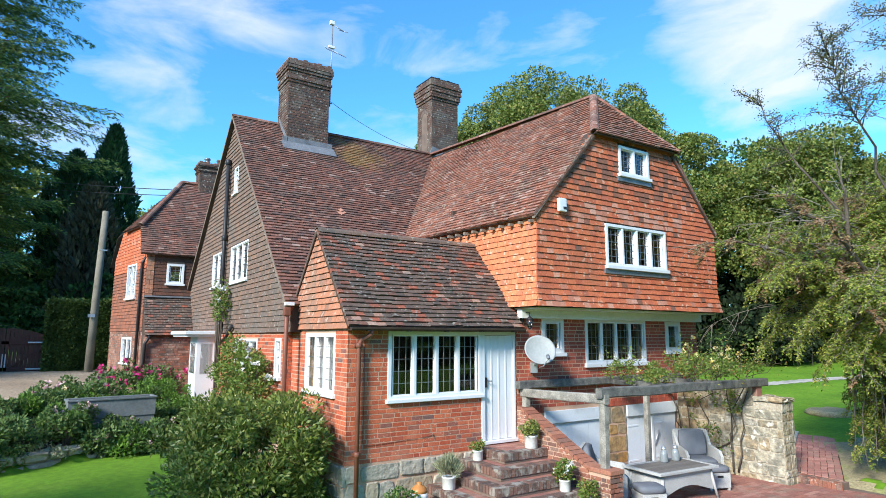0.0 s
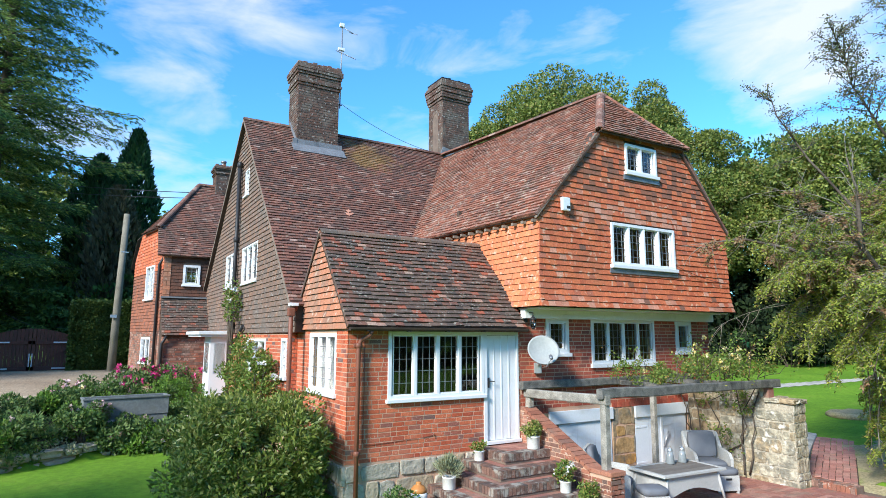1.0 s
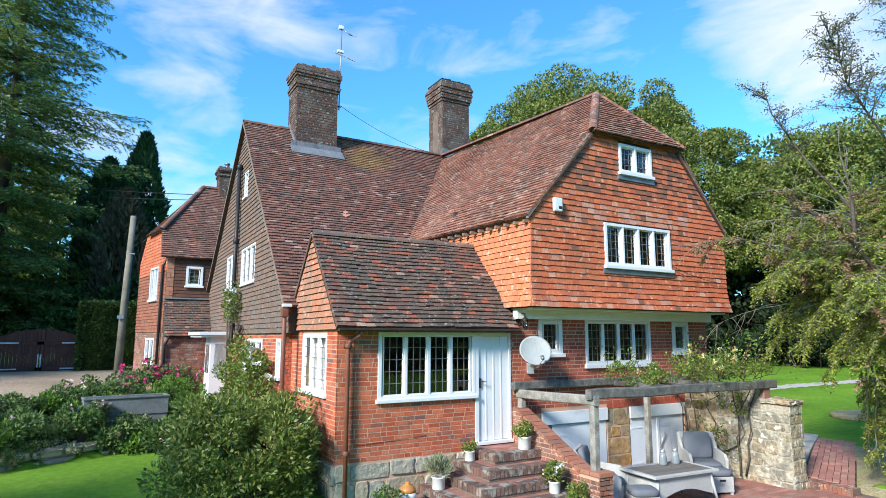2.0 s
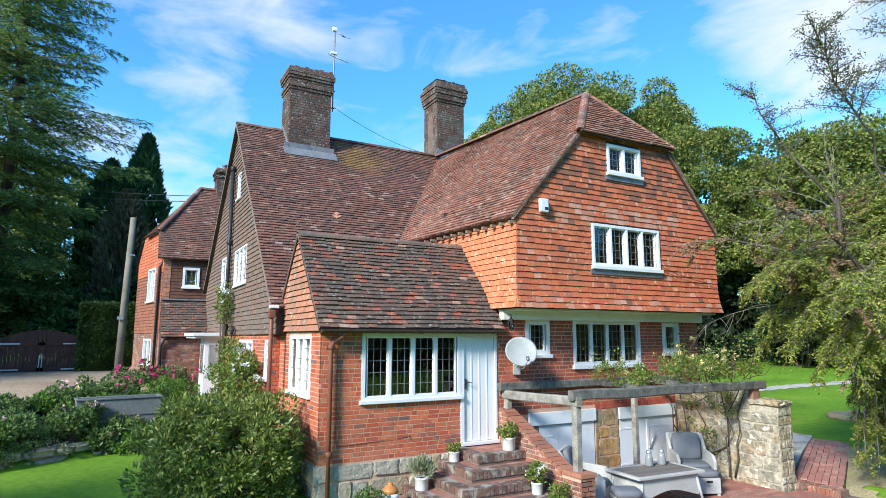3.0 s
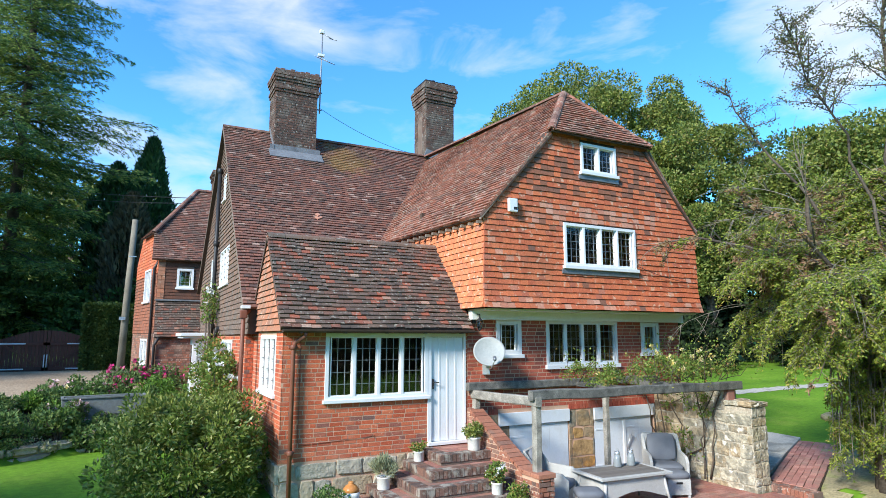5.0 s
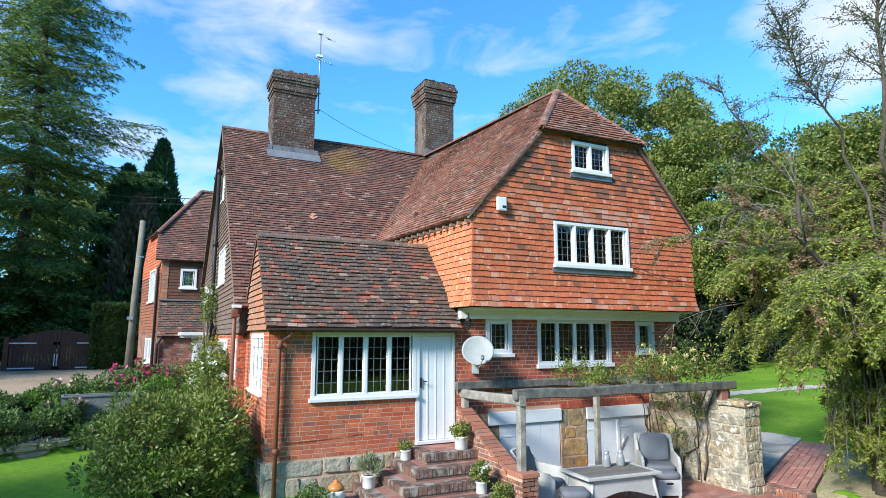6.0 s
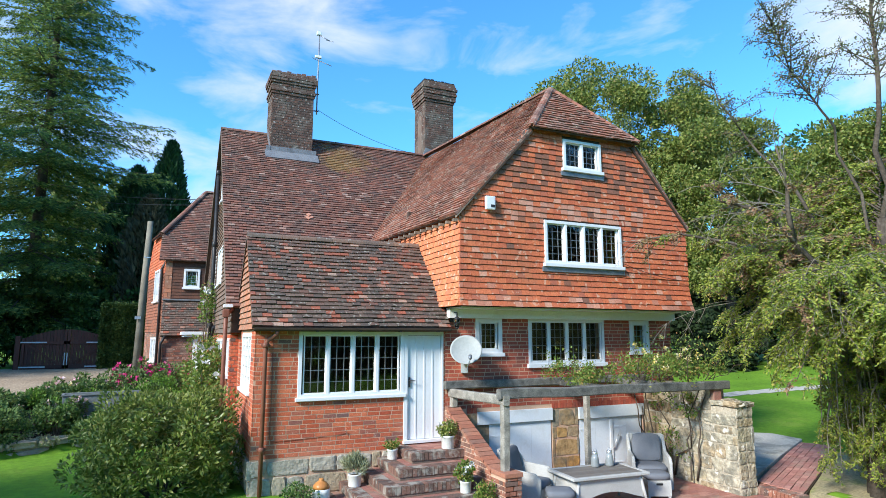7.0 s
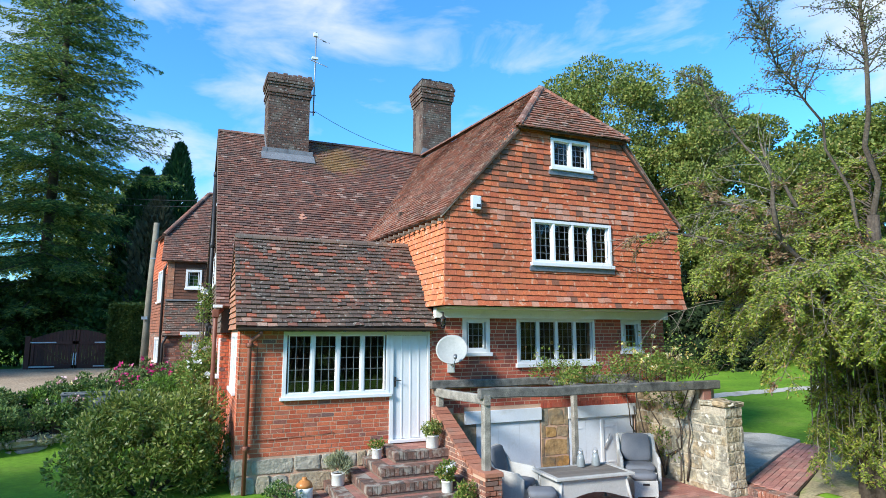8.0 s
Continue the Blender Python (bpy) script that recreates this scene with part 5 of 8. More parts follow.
# broken tile lying on the main roof
bt = R_MF.matrix(*R_MF.uv((5.62, 13.3, 5.75)), 0.03)
bm = bmesh.new()
box(bm, -0.09, 0.09, -0.05, 0.06, 0.0, 0.03, 0.006)
box(bm, -0.02, 0.08, 0.03, 0.13, 0.03, 0.055, 0.006)
ob = part("broken_tile", bm, M_HUNG_PINK)
ob.matrix_basis = bt @ pose(0, 0, 0, 0, 0, 35)
tagged(ob, "broken pale pink tile lying on the roof", "tile")

# ---- patio, steps, garden walls ----
P_PATIO = Plane((7.62, 4.2, -0.075), (1, 0, 0), (0, 1, 0))
bm = boxes((7.0, 13.2, 4.2, 6.42, -0.3, -0.078), (7.0, 12.25, 6.42, 8.9, -0.3, -0.078))
pt = tagged(part("patio", bm, M_MORTAR_DARK), "red brick paved patio", "", "", "structure")
lay(P_PATIO, pt, "paver", M_BRICK_PAVE, 0.1, 0.1125, (0.225,), 0.008, (0.006, 0.006), 0.0, 4.7, [(0, 0)], [(0, 5.5), (2.2, 5.0), (2.25, 4.62)], [], (1.2, 5.4, 1.0, 4.0), 300, 0.0015, seed=71)

st = thing("garden_steps", pose(0, 0, 0), "flight of old brick steps up to the back door", "steps")
STEPS = ((6.38, 8.05, 0.87), (6.04, 7.73, 0.70), (5.73, 7.41, 0.53), (5.36, 7.09, 0.36), (5.02, 6.77, 0.19), (4.7, 6.45, 0.02))
for k, (x, y, z) in enumerate(STEPS):
    bm = boxes((x + 0.012, 7.355, y + 0.012, YF - 0.03, z - 0.17, z - 0.006))
    step = part("step", bm, M_MORTAR_DARK, st)
    lay(Plane((x, y + 0.006, z - 0.125), (1, 0, 0), (0, 0, 1)), step, "edge_brick", M_BRICK_STEP, 0.12, 0.125, (0.076,), 0.010, (0.012, 0.012), 0, 0.118, [(0, 0)], [(0, 7.355 - x)], [], None, 40, 0.004, seed=80 + k)
    lay(Plane((x + 0.006, YF - 0.03, z - 0.125), (0, -1, 0), (0, 0, 1)), step, "edge_brick", M_BRICK_STEP, 0.12, 0.125, (0.076,), 0.010, (0.012, 0.012), 0, 0.118, [(0, 0)], [(0, YF - 0.03 - y)], [], None, 40, 0.004, seed=90 + k)
    top = Plane((x, y, z - 0.012), (1, 0, 0), (0, 1, 0))
    lay(top, step, "tread_brick", M_BRICK_STEP, 0.21, 0.215, (0.076,), 0.009, (0.012, 0.012), 0, 0.215, [(0, 0)], [(0, 7.355 - x)], [], None, 40, 0.003, seed=100 + k)
    lay(Plane((x, YF - 0.03, z - 0.012), (0, -1, 0), (1, 0, 0)), step, "tread_brick", M_BRICK_STEP, 0.21, 0.215, (0.076,), 0.009, (0.012, 0.012), 0, 0.215, [(0, 0)], [(0, YF - 0.03 - y - 0.22)], [], None, 40, 0.003, seed=110 + k)
    lay(Plane((x + 0.22, y + 0.22, z - 0.012), (1, 0, 0), (0, 1, 0)), step, "paver", M_BRICK_PAVE, 0.1, 0.112, (0.225,), 0.008, (0.008, 0.008), 0, YF - y - 0.25, [(0, 0)], [(0, 7.355 - x - 0.22)], [], None, 60, 0.002, seed=120 + k)

rw_wall = thing("stair_wall", pose(0, 0, 0), "sloping brick side wall of the steps with a brick coping", "wall")
P_RAMP = Plane((7.36, 8.87, 0), (0, -1, 0), (0, 0, 1))
top_line = [(0, 1.44), (0.14, 1.44), (1.78, 0.66), (2.2, 0.66)]
core = wall("core", P_RAMP, top_line, [], 0.24, M_MORTAR, rw_wall, bottom=-0.3)
lay(P_RAMP, rw_wall, "brick", M_BRICK_RAMP, 0.065, 0.075, FLEMISH, 0.016, (0.008, 0.008), -0.28, 1.42, [(0, 0)], [(0.60, 2.2), (0.62, 1.82), (1.44, 0.14)], [], None, 200, 0.002, course_shift=SHIFT, seed=131)
slope = Vector((0, -1.64, -0.78))
P_COPE = Plane(Vector((7.62, 8.73, 1.445)), slope, (-1, 0, 0))
if P_COPE.n.z < 0:
    P_COPE = Plane(Vector((7.33, 8.73, 1.445)), slope, (1, 0, 0))
lay(P_COPE, rw_wall, "coping_brick", M_BRICK_COPE, 0.28, 0.29, (0.112,), 0.010, (0.05, 0.05), 0, 0.29, [(0, 0)], [(0, slope.length)], [], None, 60, 0.004, seed=132)
pier = Plane((7.36, 6.665, 0), (1, 0, 0), (0, 0, 1))
bm = boxes((7.365, 7.64, 6.67, 7.085, -0.3, 0.66))
part("pier_core", bm, M_MORTAR, rw_wall)
lay(pier, rw_wall, "brick", M_BRICK_RAMP, 0.065, 0.075, FLEMISH, 0.016, (0.008, 0.008), -0.28, 0.66, [(0, 0)], [(0, 0.285)], [], None, 60, 0.002, course_shift=SHIFT, seed=133)
bm = boxes((7.34, 7.665, 6.64, 6.85, 0.662, 0.732), (7.34, 7.665, 6.86, 7.11, 0.662, 0.732), bevel=0.008)
part("pier_cap", bm, M_BRICK_COPE, rw_wall)
bm = boxes((7.35, 7.62, 8.72, 8.86, 1.445, 1.505), bevel=0.008)
part("coping_end", bm, M_BRICK_COPE, rw_wall)

# stone wall beside the patio
sw = thing("stone_wall", pose(0, 0, 0), "rough sandstone garden wall beside the patio", "wall")
P_SW = Plane((12.22, 8.86, -0.2), (0, -1, 0), (0, 0, 1))
sw_top = [(0, 2.03), (1.75, 2.03), (1.76, 1.74), (2.36, 1.74)]
wall("core", P_SW, sw_top, [], 0.42, M_STONE_CORE, sw, bottom=-0.2)
rubble(P_SW, sw, M_STONE_RUST, 0, 0.78, 0.0, 1.98, (0.44, 0.26), 0.014, 140, 0.004, bulge=0.16)
rubble(P_SW, sw, M_STONE, 0.78, 2.36, 0.0, 1.98, (0.40, 0.225), 0.016, 141, 0.006, [(0, 2.0), (1.74, 2.0), (1.76, 1.72), (2.4, 1.72)], bulge=0.2)
rubble(Plane((12.215, 6.5, -0.2), (1, 0, 0), (0, 0, 1)), sw, M_STONE, 0, 0.43, 0.0, 1.72, (0.40, 0.225), 0.016, 142, 0.006, bulge=0.2)
rnd_cap = random.Random(143)
for x0_, x1_, y0_, y1_, z1_ in ((12.165, 12.42, 6.45, 6.74, 1.60), (12.43, 12.69, 6.46, 6.80, 1.575), (12.17, 12.40, 6.75, 7.05, 1.585), (12.41, 12.68, 6.81, 7.06, 1.60)):
    bm = bmesh.new()
    box(bm, x0_, x1_, y0_, y1_, 1.50, z1_, 0.025)
    bmesh.ops.subdivide_edges(bm, edges=bm.edges[:], cuts=1, use_grid_fill=True)
    for v in bm.verts:
        v.co += Vector((rnd_cap.uniform(-1, 1), rnd_cap.uniform(-1, 1), rnd_cap.uniform(-1, 1))) * 0.011
    part("cap_stone", bm, M_STONE, sw)
bm = boxes((12.24, 12.44, 6.98, 7.2, 1.54, 1.84), bevel=0.01)
part("brick_pier", bm, M_BRICK_PAVE, sw)

# brick path and slabs to the lawn
pth = thing("garden_path", pose(0, 0, 0), "worn pink brick garden path rising to the lawn", "path")
pdir = Vector((4.3, 2.02, 0.17)).normalized()
P_PATH = Plane(Vector((12.86, 5.76, 0.055)), pdir, Vector((-pdir.y, pdir.x, 0)))
bm = bmesh.new()
prism(bm, [P_PATH.at(u, v, -0.012) for u, v in ((0.0, -0.02), (4.5, -0.02), (4.75, 0.3), (4.72, 0.84), (0.42, 0.84))], (0, 0, -0.25))
part("path_bed", bm, M_SOIL, pth)
lay(P_PATH, pth, "path_brick", M_PATH_BRICK, 0.1, 0.120, (0.228,), 0.010, (0.010, 0.010), 0.0, 0.83, [(0, 0.05), (0.83, 0.45)], [(0, 4.5), (0.3, 4.75), (0.83, 4.7)], [], None, 280, 0.006, seed=151)
bm = boxes((12.66, 12.93, 5.70, 6.60, -0.3, 0.055))
s2 = part("path_step", bm, M_MORTAR_DARK, pth)
lay(Plane((12.66, 6.60, -0.07), (0, -1, 0), (0, 0, 1)), s2, "edge_brick", M_BRICK_RAMP, 0.11, 0.12, (0.08,), 0.010, (0.014, 0.014), 0, 0.12, [(0, 0)], [(0, 0.9)], [], None, 40, 0.005, seed=152)
lay(Plane((12.65, 5.70, 0.045), (1, 0, 0), (0, 1, 0)), s2, "edge_brick", M_BRICK_RAMP, 0.07, 0.08, (0.225,), 0.010, (0.016, 0.016), 0, 0.9, [(0, 0)], [(0, 0.26)], [], None, 40, 0.005, seed=154)
for k, poly in enumerate((((12.70, 6.66), (14.9, 7.66), (14.4, 9.0), (12.70, 8.3)), ((14.92, 7.68), (16.95, 8.55), (17.0, 9.4), (16.2, 10.3), (14.42, 9.02)), ((12.72, 8.32), (14.38, 9.02), (16.18, 10.32), (17.2, 12.0), (12.72, 12.0)))):
    bm = bmesh.new()
    prism(bm, [(x, y, 0.13 + 0.033 * (x - 12.7) + 0.012 * (y - 6.7)) for x, y in poly], (0, 0, -0.3))
    bmesh.ops.bevel(bm, geom=bm.edges[:], offset=0.012, segments=1, affect="EDGES")
    ob = tagged(part("slab", bm, M_SLAB), "large grey stained concrete slab behind the wall", "slab", "slabs behind the wall")
lp = sheet("lawn_path", steps_of(13.5, 38, 0.25), [6.0 + 0.15 * i for i in range(90)], 0.012, M_SLAB, "narrow grey path across the lawn", lambda x, y: abs(y - (15.6 - 0.12 * (x - 22) - 0.018 * max(x - 22, 0) ** 2)) < 0.5)
bm = bmesh.new()
lathe(bm, [(0.75, 0.0), (0.68, 0.12), (0.6, 0.17), (0.55, 0.16)], 0, 0, 18)
for v in bm.verts:
    v.co += Vector((noise.noise(v.co * 3) * 0.12, noise.noise(v.co * 3 + Vector((5, 0, 0))) * 0.12, noise.noise(v.co * 4) * 0.04))
stump = part("tree_stump", bm, M_DRY)
stump.matrix_basis = pose(20.6, 9.3, gz(20.6, 9.3) - 0.03)
tagged(stump, "low cut tree stump in the lawn", "stump")


# ---- pergola ----
pg_t = thing("pergola", pose(0, 0, 0), "low grey weathered oak pergola over the patio", "pergola")


def beam(name, a, b, w, h, parent, mat=M_OAK, wob=0.012, seed=0):
    """A hewn timber from a to b with slightly uneven faces."""
    a, b = Vector(a), Vector(b)
    d = (b - a).normalized()
    s = d.cross(Vector((0, 0, 1)))
    s = s.normalized() if s.length > 0.1 else Vector((1, 0, 0))
    up = s.cross(d)
    bm = bmesh.new()
    n = max(2, int((b - a).length / 0.35))
    rings = []
    for i in range(n + 1):
        c = a.lerp(b, i / n) + up * noise.noise(Vector((i * 0.37, seed, 0))) * wob * 2
        rings.append([bm.verts.new(c + s * w * p * 0.5 * (1 + noise.noise(Vector((i * 0.7, seed, 3))) * 0.12) + up * h * q * 0.5) for p, q in ((-1, -0.8), (-0.8, -1), (0.8, -1), (1, -0.8), (1, 0.8), (0.8, 1), (-0.8, 1), (-1, 0.8))])
    for p, q in zip(rings, rings[1:]):
        for k in range(8):
            bm.faces.new((p[k], p[(k + 1) % 8], q[(k + 1) % 8], q[k]))
    bm.faces.new(rings[0][::-1])
    bm.faces.new(rings[-1])
    bmesh.ops.recalc_face_normals(bm, faces=bm.faces[:])
    return part(name, bm, mat, parent)


beam("front_beam", (7.36, 6.84, 1.90), (12.66, 7.02, 1.86), 0.13, 0.16, pg_t, seed=1)
beam("side_beam", (7.46, 8.82, 1.76), (7.46, 6.76, 1.80), 0.11, 0.15, pg_t, M_OAK_PALE, seed=2)
beam("wall_plate", (7.32, 8.78, 1.90), (12.3, 8.80, 1.90), 0.12, 0.15, pg_t, seed=3)
beam("post", (7.475, 6.86, 0.72), (7.475, 6.85, 1.83), 0.12, 0.12, pg_t, M_OAK_PALE, seed=4)
beam("post", (7.49, 8.76, 1.50), (7.49, 8.76, 1.70), 0.12, 0.12, pg_t, M_OAK_PALE, seed=5)
beam("post", (9.93, 7.94, -0.08), (9.93, 7.94, 1.80), 0.10, 0.10, pg_t, M_OAK_PALE, seed=6)
beam("rafter", (9.93, 8.75, 1.86), (9.93, 7.0, 1.87), 0.09, 0.10, pg_t, seed=7)
beam("rafter", (11.4, 8.75, 1.86), (11.4, 7.0, 1.86), 0.09, 0.10, pg_t, seed=9)

# ---- patio furniture ----
M_WICKER = material("pale_wicker", [(0.25, (0.38, 0.38, 0.36)), (0.75, (0.48, 0.475, 0.45))], 0.75, 90, 0.3, 3.0, pieces=False, bump=0.8, bump_scale=130)
M_CUSHION = material("grey_cushion", [(0.3, (0.12, 0.13, 0.15)), (0.7, (0.17, 0.18, 0.20))], 0.95, 120, 0.15, 3.0, pieces=False, bump=0.3)
M_TABLETOP = material("table_slats", [(0.0, (0.16, 0.14, 0.125)), (0.5, (0.20, 0.18, 0.16)), (1.0, (0.13, 0.115, 0.10))], 0.7, 60, 0.2, 3.0)


def cushion(name, x0, x1, y0, y1, z0, z1, parent):
    bm = bmesh.new()
    box(bm, x0, x1, y0, y1, z0, z1)
    bmesh.ops.subdivide_edges(bm, edges=bm.edges[:], cuts=3, use_grid_fill=True)
    c = Vector(((x0 + x1) / 2, (y0 + y1) / 2, (z0 + z1) / 2))
    hx, hy, hz = (x1 - x0) / 2, (y1 - y0) / 2, (z1 - z0) / 2
    for v in bm.verts:
        d = v.co - c
        e = (abs(d.x / hx) ** 4 + abs(d.y / hy) ** 4 + abs(d.z / hz) ** 4) ** 0.25
        v.co = c + d * (0.75 / e + 0.25 if e > 1 else 1.0)
    for f in bm.faces:
        f.smooth = True
    return part(name, bm, M_CUSHION, parent)


def armchair(m, label):
    """A wicker armchair facing -y, with seat and back cushions."""
    ch = thing("armchair", m, label, "chair", "chairs round the patio table")
    bm = bmesh.new()
    prism(bm, [(-0.29, -0.30, 0.12), (0.29, -0.30, 0.12), (0.29, 0.30, 0.12), (-0.29, 0.30, 0.12)], (0, 0, 0.20))
    part("seat_frame", bm, M_WICKER, ch)
    bm = bmesh.new()
    prism(bm, [(-0.30, 0.27, 0.12), (0.30, 0.27, 0.12), (0.32, 0.42, 0.92), (-0.32, 0.42, 0.92)], (0, 0.05, 0.01))
    part("backrest", bm, M_WICKER, ch)
    for s in (-1, 1):
        bm = bmesh.new()
        pts = [(s * 0.33, -0.33, 0.02), (s * 0.34, -0.34, 0.50), (s * 0.34, -0.24, 0.60), (s * 0.34, 0.20, 0.64), (s * 0.33, 0.42, 0.92), (s * 0.33, 0.46, 0.90), (s * 0.33, 0.33, 0.12), (s * 0.33, 0.33, 0.0), (s * 0.33, 0.27, 0.0), (s * 0.33, 0.24, 0.12), (s * 0.33, -0.26, 0.12), (s * 0.33, -0.28, 0.02)]
        prism(bm, [(s * 0.31, y, z) for _, y, z in pts], (s * 0.055, 0, 0))
        bmesh.ops.bevel(bm, geom=[e for e in bm.edges if abs(e.verts[0].co.x - e.verts[1].co.x) < 0.001], offset=0.012, segments=2, affect="EDGES")
        part("armrest", bm, M_WICKER, ch)
    for s in (-1, 1):
        for y in (-0.3, 0.3):
            bm = bmesh.new()
            box(bm, s * 0.29 - 0.022, s * 0.29 + 0.022, y - 0.022, y + 0.022, 0.0, 0.14, 0.006)
            part("leg", bm, M_WICKER, ch)
    cushion("seat_cushion", -0.29, 0.29, -0.33, 0.27, 0.31, 0.44, ch)
    b = cushion("back_cushion", -0.28, 0.28, -0.06, 0.06, 0.0, 0.54, ch)
    b.matrix_basis = pose(0, 0.24, 0.42, -14, 0, 0)
    return ch


def footstool(m, label):
    fs = thing("footstool", m, label, "footstool", "footstools on the patio")
    bm = bmesh.new()
    prism(bm, [(-0.21, -0.20, 0.05), (0.21, -0.20, 0.05), (0.21, 0.20, 0.05), (-0.21, 0.20, 0.05)], (0, 0, 0.27))
    part("stool_frame", bm, M_WICKER, fs)
    bm = boxes((-0.06, 0.06, -0.204, -0.199, 0.24, 0.275), bevel=0.008)
    part("grip_hole", bm, M_BLACK, fs, "dark grip hole")
    for s in (-1, 1):
        for y in (-0.17, 0.17):
            bm = bmesh.new()
            box(bm, s * 0.18 - 0.02, s * 0.18 + 0.02, y - 0.02, y + 0.02, 0.0, 0.06)
            part("leg", bm, M_WICKER, fs)
    cushion("cushion", -0.23, 0.23, -0.22, 0.22, 0.315, 0.44, fs)
    return fs


PZ = -0.067
armchair(pose(11.22, 7.72, PZ, 0, 0, -34), "pale wicker armchair with grey cushions by the stone wall")
armchair(pose(8.40, 7.62, PZ, 0, 0, 36), "pale wicker armchair with grey cushions behind the stair wall")
footstool(pose(10.78, 7.12, PZ, 0, 0, -24), "pale wicker footstool with a grey cushion before the armchair")
footstool(pose(8.46, 6.82, PZ, 0, 0, -26), "pale wicker footstool with a grey cushion beside the table")
tb = thing("patio_table", pose(9.48, 7.12, PZ, 0, 0, -4), "low wicker patio table with a grey slatted top", "table")
bm = bmesh.new()
for r in ((-0.76, 0.76, -0.43, -0.35), (-0.76, 0.76, 0.35, 0.43), (-0.76, -0.68, -0.35, 0.35), (0.68, 0.76, -0.35, 0.35)):
    box(bm, *r, 0.53, 0.575, 0.008)
part("top_frame", bm, M_WICKER, tb)
for i in range(8):
    bm = boxes((-0.68, 0.68, -0.35 + 0.0875 * i + 0.003, -0.35 + 0.0875 * (i + 1) - 0.003, 0.54, 0.570))
    part("slat", bm, M_TABLETOP, tb)
for s in (-1, 1):
    bm = bmesh.new()
    arch = [(-0.62, 0.53), (0.62, 0.53), (0.66, 0.16), (0.5, 0.2)] + [(0.5 - q * 0.125, 0.2 + 0.10 * math.sin(math.pi * q / 8)) for q in range(1, 8)] + [(-0.5, 0.2), (-0.66, 0.16)]
    prism(bm, [(x, s * 0.33, z) for x, z in arch], (0, s * 0.03, 0))
    part("skirt", bm, M_WICKER, tb)
    bm = bmesh.new()
    prism(bm, [(s * 0.62, -0.33, 0.53), (s * 0.62, 0.33, 0.53), (s * 0.66, 0.35, 0.18), (s * 0.66, -0.35, 0.18)], (-s * 0.03, 0, 0))
    part("skirt", bm, M_WICKER, tb)
    for y in (-1, 1):
        bm = bmesh.new()
        tube(bm, [(s * 0.62, y * 0.34, 0.5), (s * 0.72, y * 0.40, 0.0)], [0.03, 0.022], 8)
        part("leg", bm, M_WICKER, tb)
M_FROST = material("frosted_glass", [(0.3, (0.20, 0.22, 0.225)), (0.7, (0.30, 0.325, 0.33))], 0.25, 25, 0.1, 4.0, pieces=False, bump=0.05, spec=0.6)
for x, y in ((9.62, 7.36), (9.92, 7.33)):
    va_ = thing("garden_lantern", pose(x, y, PZ + 0.572), "tapered frosted glass lantern with steel collar on the table", "lantern", "lanterns on the table")
    bm = bmesh.new()
    lathe(bm, [(0.02, 0.0), (0.072, 0.0), (0.078, 0.02), (0.066, 0.14), (0.046, 0.225), (0.042, 0.225), (0.062, 0.14), (0.072, 0.03), (0.02, 0.012)], 0, 0, 18)
    part("glass_body", bm, M_FROST, va_)
    bm = bmesh.new()
    lathe(bm, [(0.047, 0.215), (0.050, 0.22), (0.046, 0.262), (0.036, 0.27), (0.036, 0.262), (0.04, 0.22)], 0, 0, 18)
    part("collar", bm, M_GALV, va_, "galvanised steel collar")
    bm = bmesh.new()
    tube(bm, [(0.046 * math.cos(a), 0, 0.262 + 0.05 * math.sin(a)) for a in (0, 0.6, 1.2, 1.94, 2.54, 3.14)], 0.004, 5)
    part("handle", bm, M_GALV, va_)

# ---- far house ----
FA, FD = Vector((2.30, 21.13, 0)), Vector((-0.17, 0.985, 0)).normalized()
FB = FA + FD * 3.7
fh = thing("wall_far_house", pose(0, 0, 0), "neighbouring half-hipped range of brick and hung tile", "house", kind="structure")
P_FL = Plane((FB.x, FB.y, 0), -FD, (0, 0, 1))
P_FF = Plane((2.30, 21.13, 0), (1, 0, 0), (0, 0, 1))
FWL = (3.7 - 1.95, 3.7 - 0.95, 4.05, 5.2)
FGL = (3.7 - 2.1, 3.7 - 1.0, 1.9, 2.75)
prof = [(0, 5.55), (0.85, 6.5), (2.85, 6.5), (3.7, 5.55)]
wall("left_wall", P_FL, prof, [FWL, FGL], 0.25, M_MORTAR_DARK, fh, bottom=0.6)
lay(P_FL, fh, "hung_tile", M_HUNG_FRONT, 0.11, 0.112, TILE_W, 0.004, (0.024, 0.008), 4.98, 6.5, [(5.5, 0), (6.5, 0.85)], [(5.5, 3.7), (6.5, 2.85)], [FWL], None, 120, 0.003, seed=161)
lay(P_FL, fh, "hung_tile", M_HUNG_DARK, 0.11, 0.112, TILE_W, 0.004, (0.03, 0.008), 2.95, 4.98, [(0, 0)], [(0, 3.7)], [FWL], None, 120, 0.003, seed=162)
lay(P_FL, fh, "brick", M_BRICK_RAMP, 0.065, 0.075, FLEMISH, 0.016, (0.008, 0.008), 1.0, 2.93, [(0, 0)], [(0, 3.7)], [FGL], None, 150, 0.002, course_shift=SHIFT, seed=163)
FWF = (2.89 - 2.30, 3.42 - 2.30, 4.48, 5.15)
wall("front_wall", P_FF, [(0, 5.6), (3.4, 5.6)], [FWF], 0.25, M_MORTAR_DARK, fh, bottom=0.6)
lay(P_FF, fh, "hung_tile", M_HUNG_FAR_SHADED, 0.11, 0.112, TILE_W, 0.004, (0.024, 0.008), 4.0, 5.6, [(0, 0.22)], [(0, 3.4)], [FWF], None, 150, 0.003, seed=164)
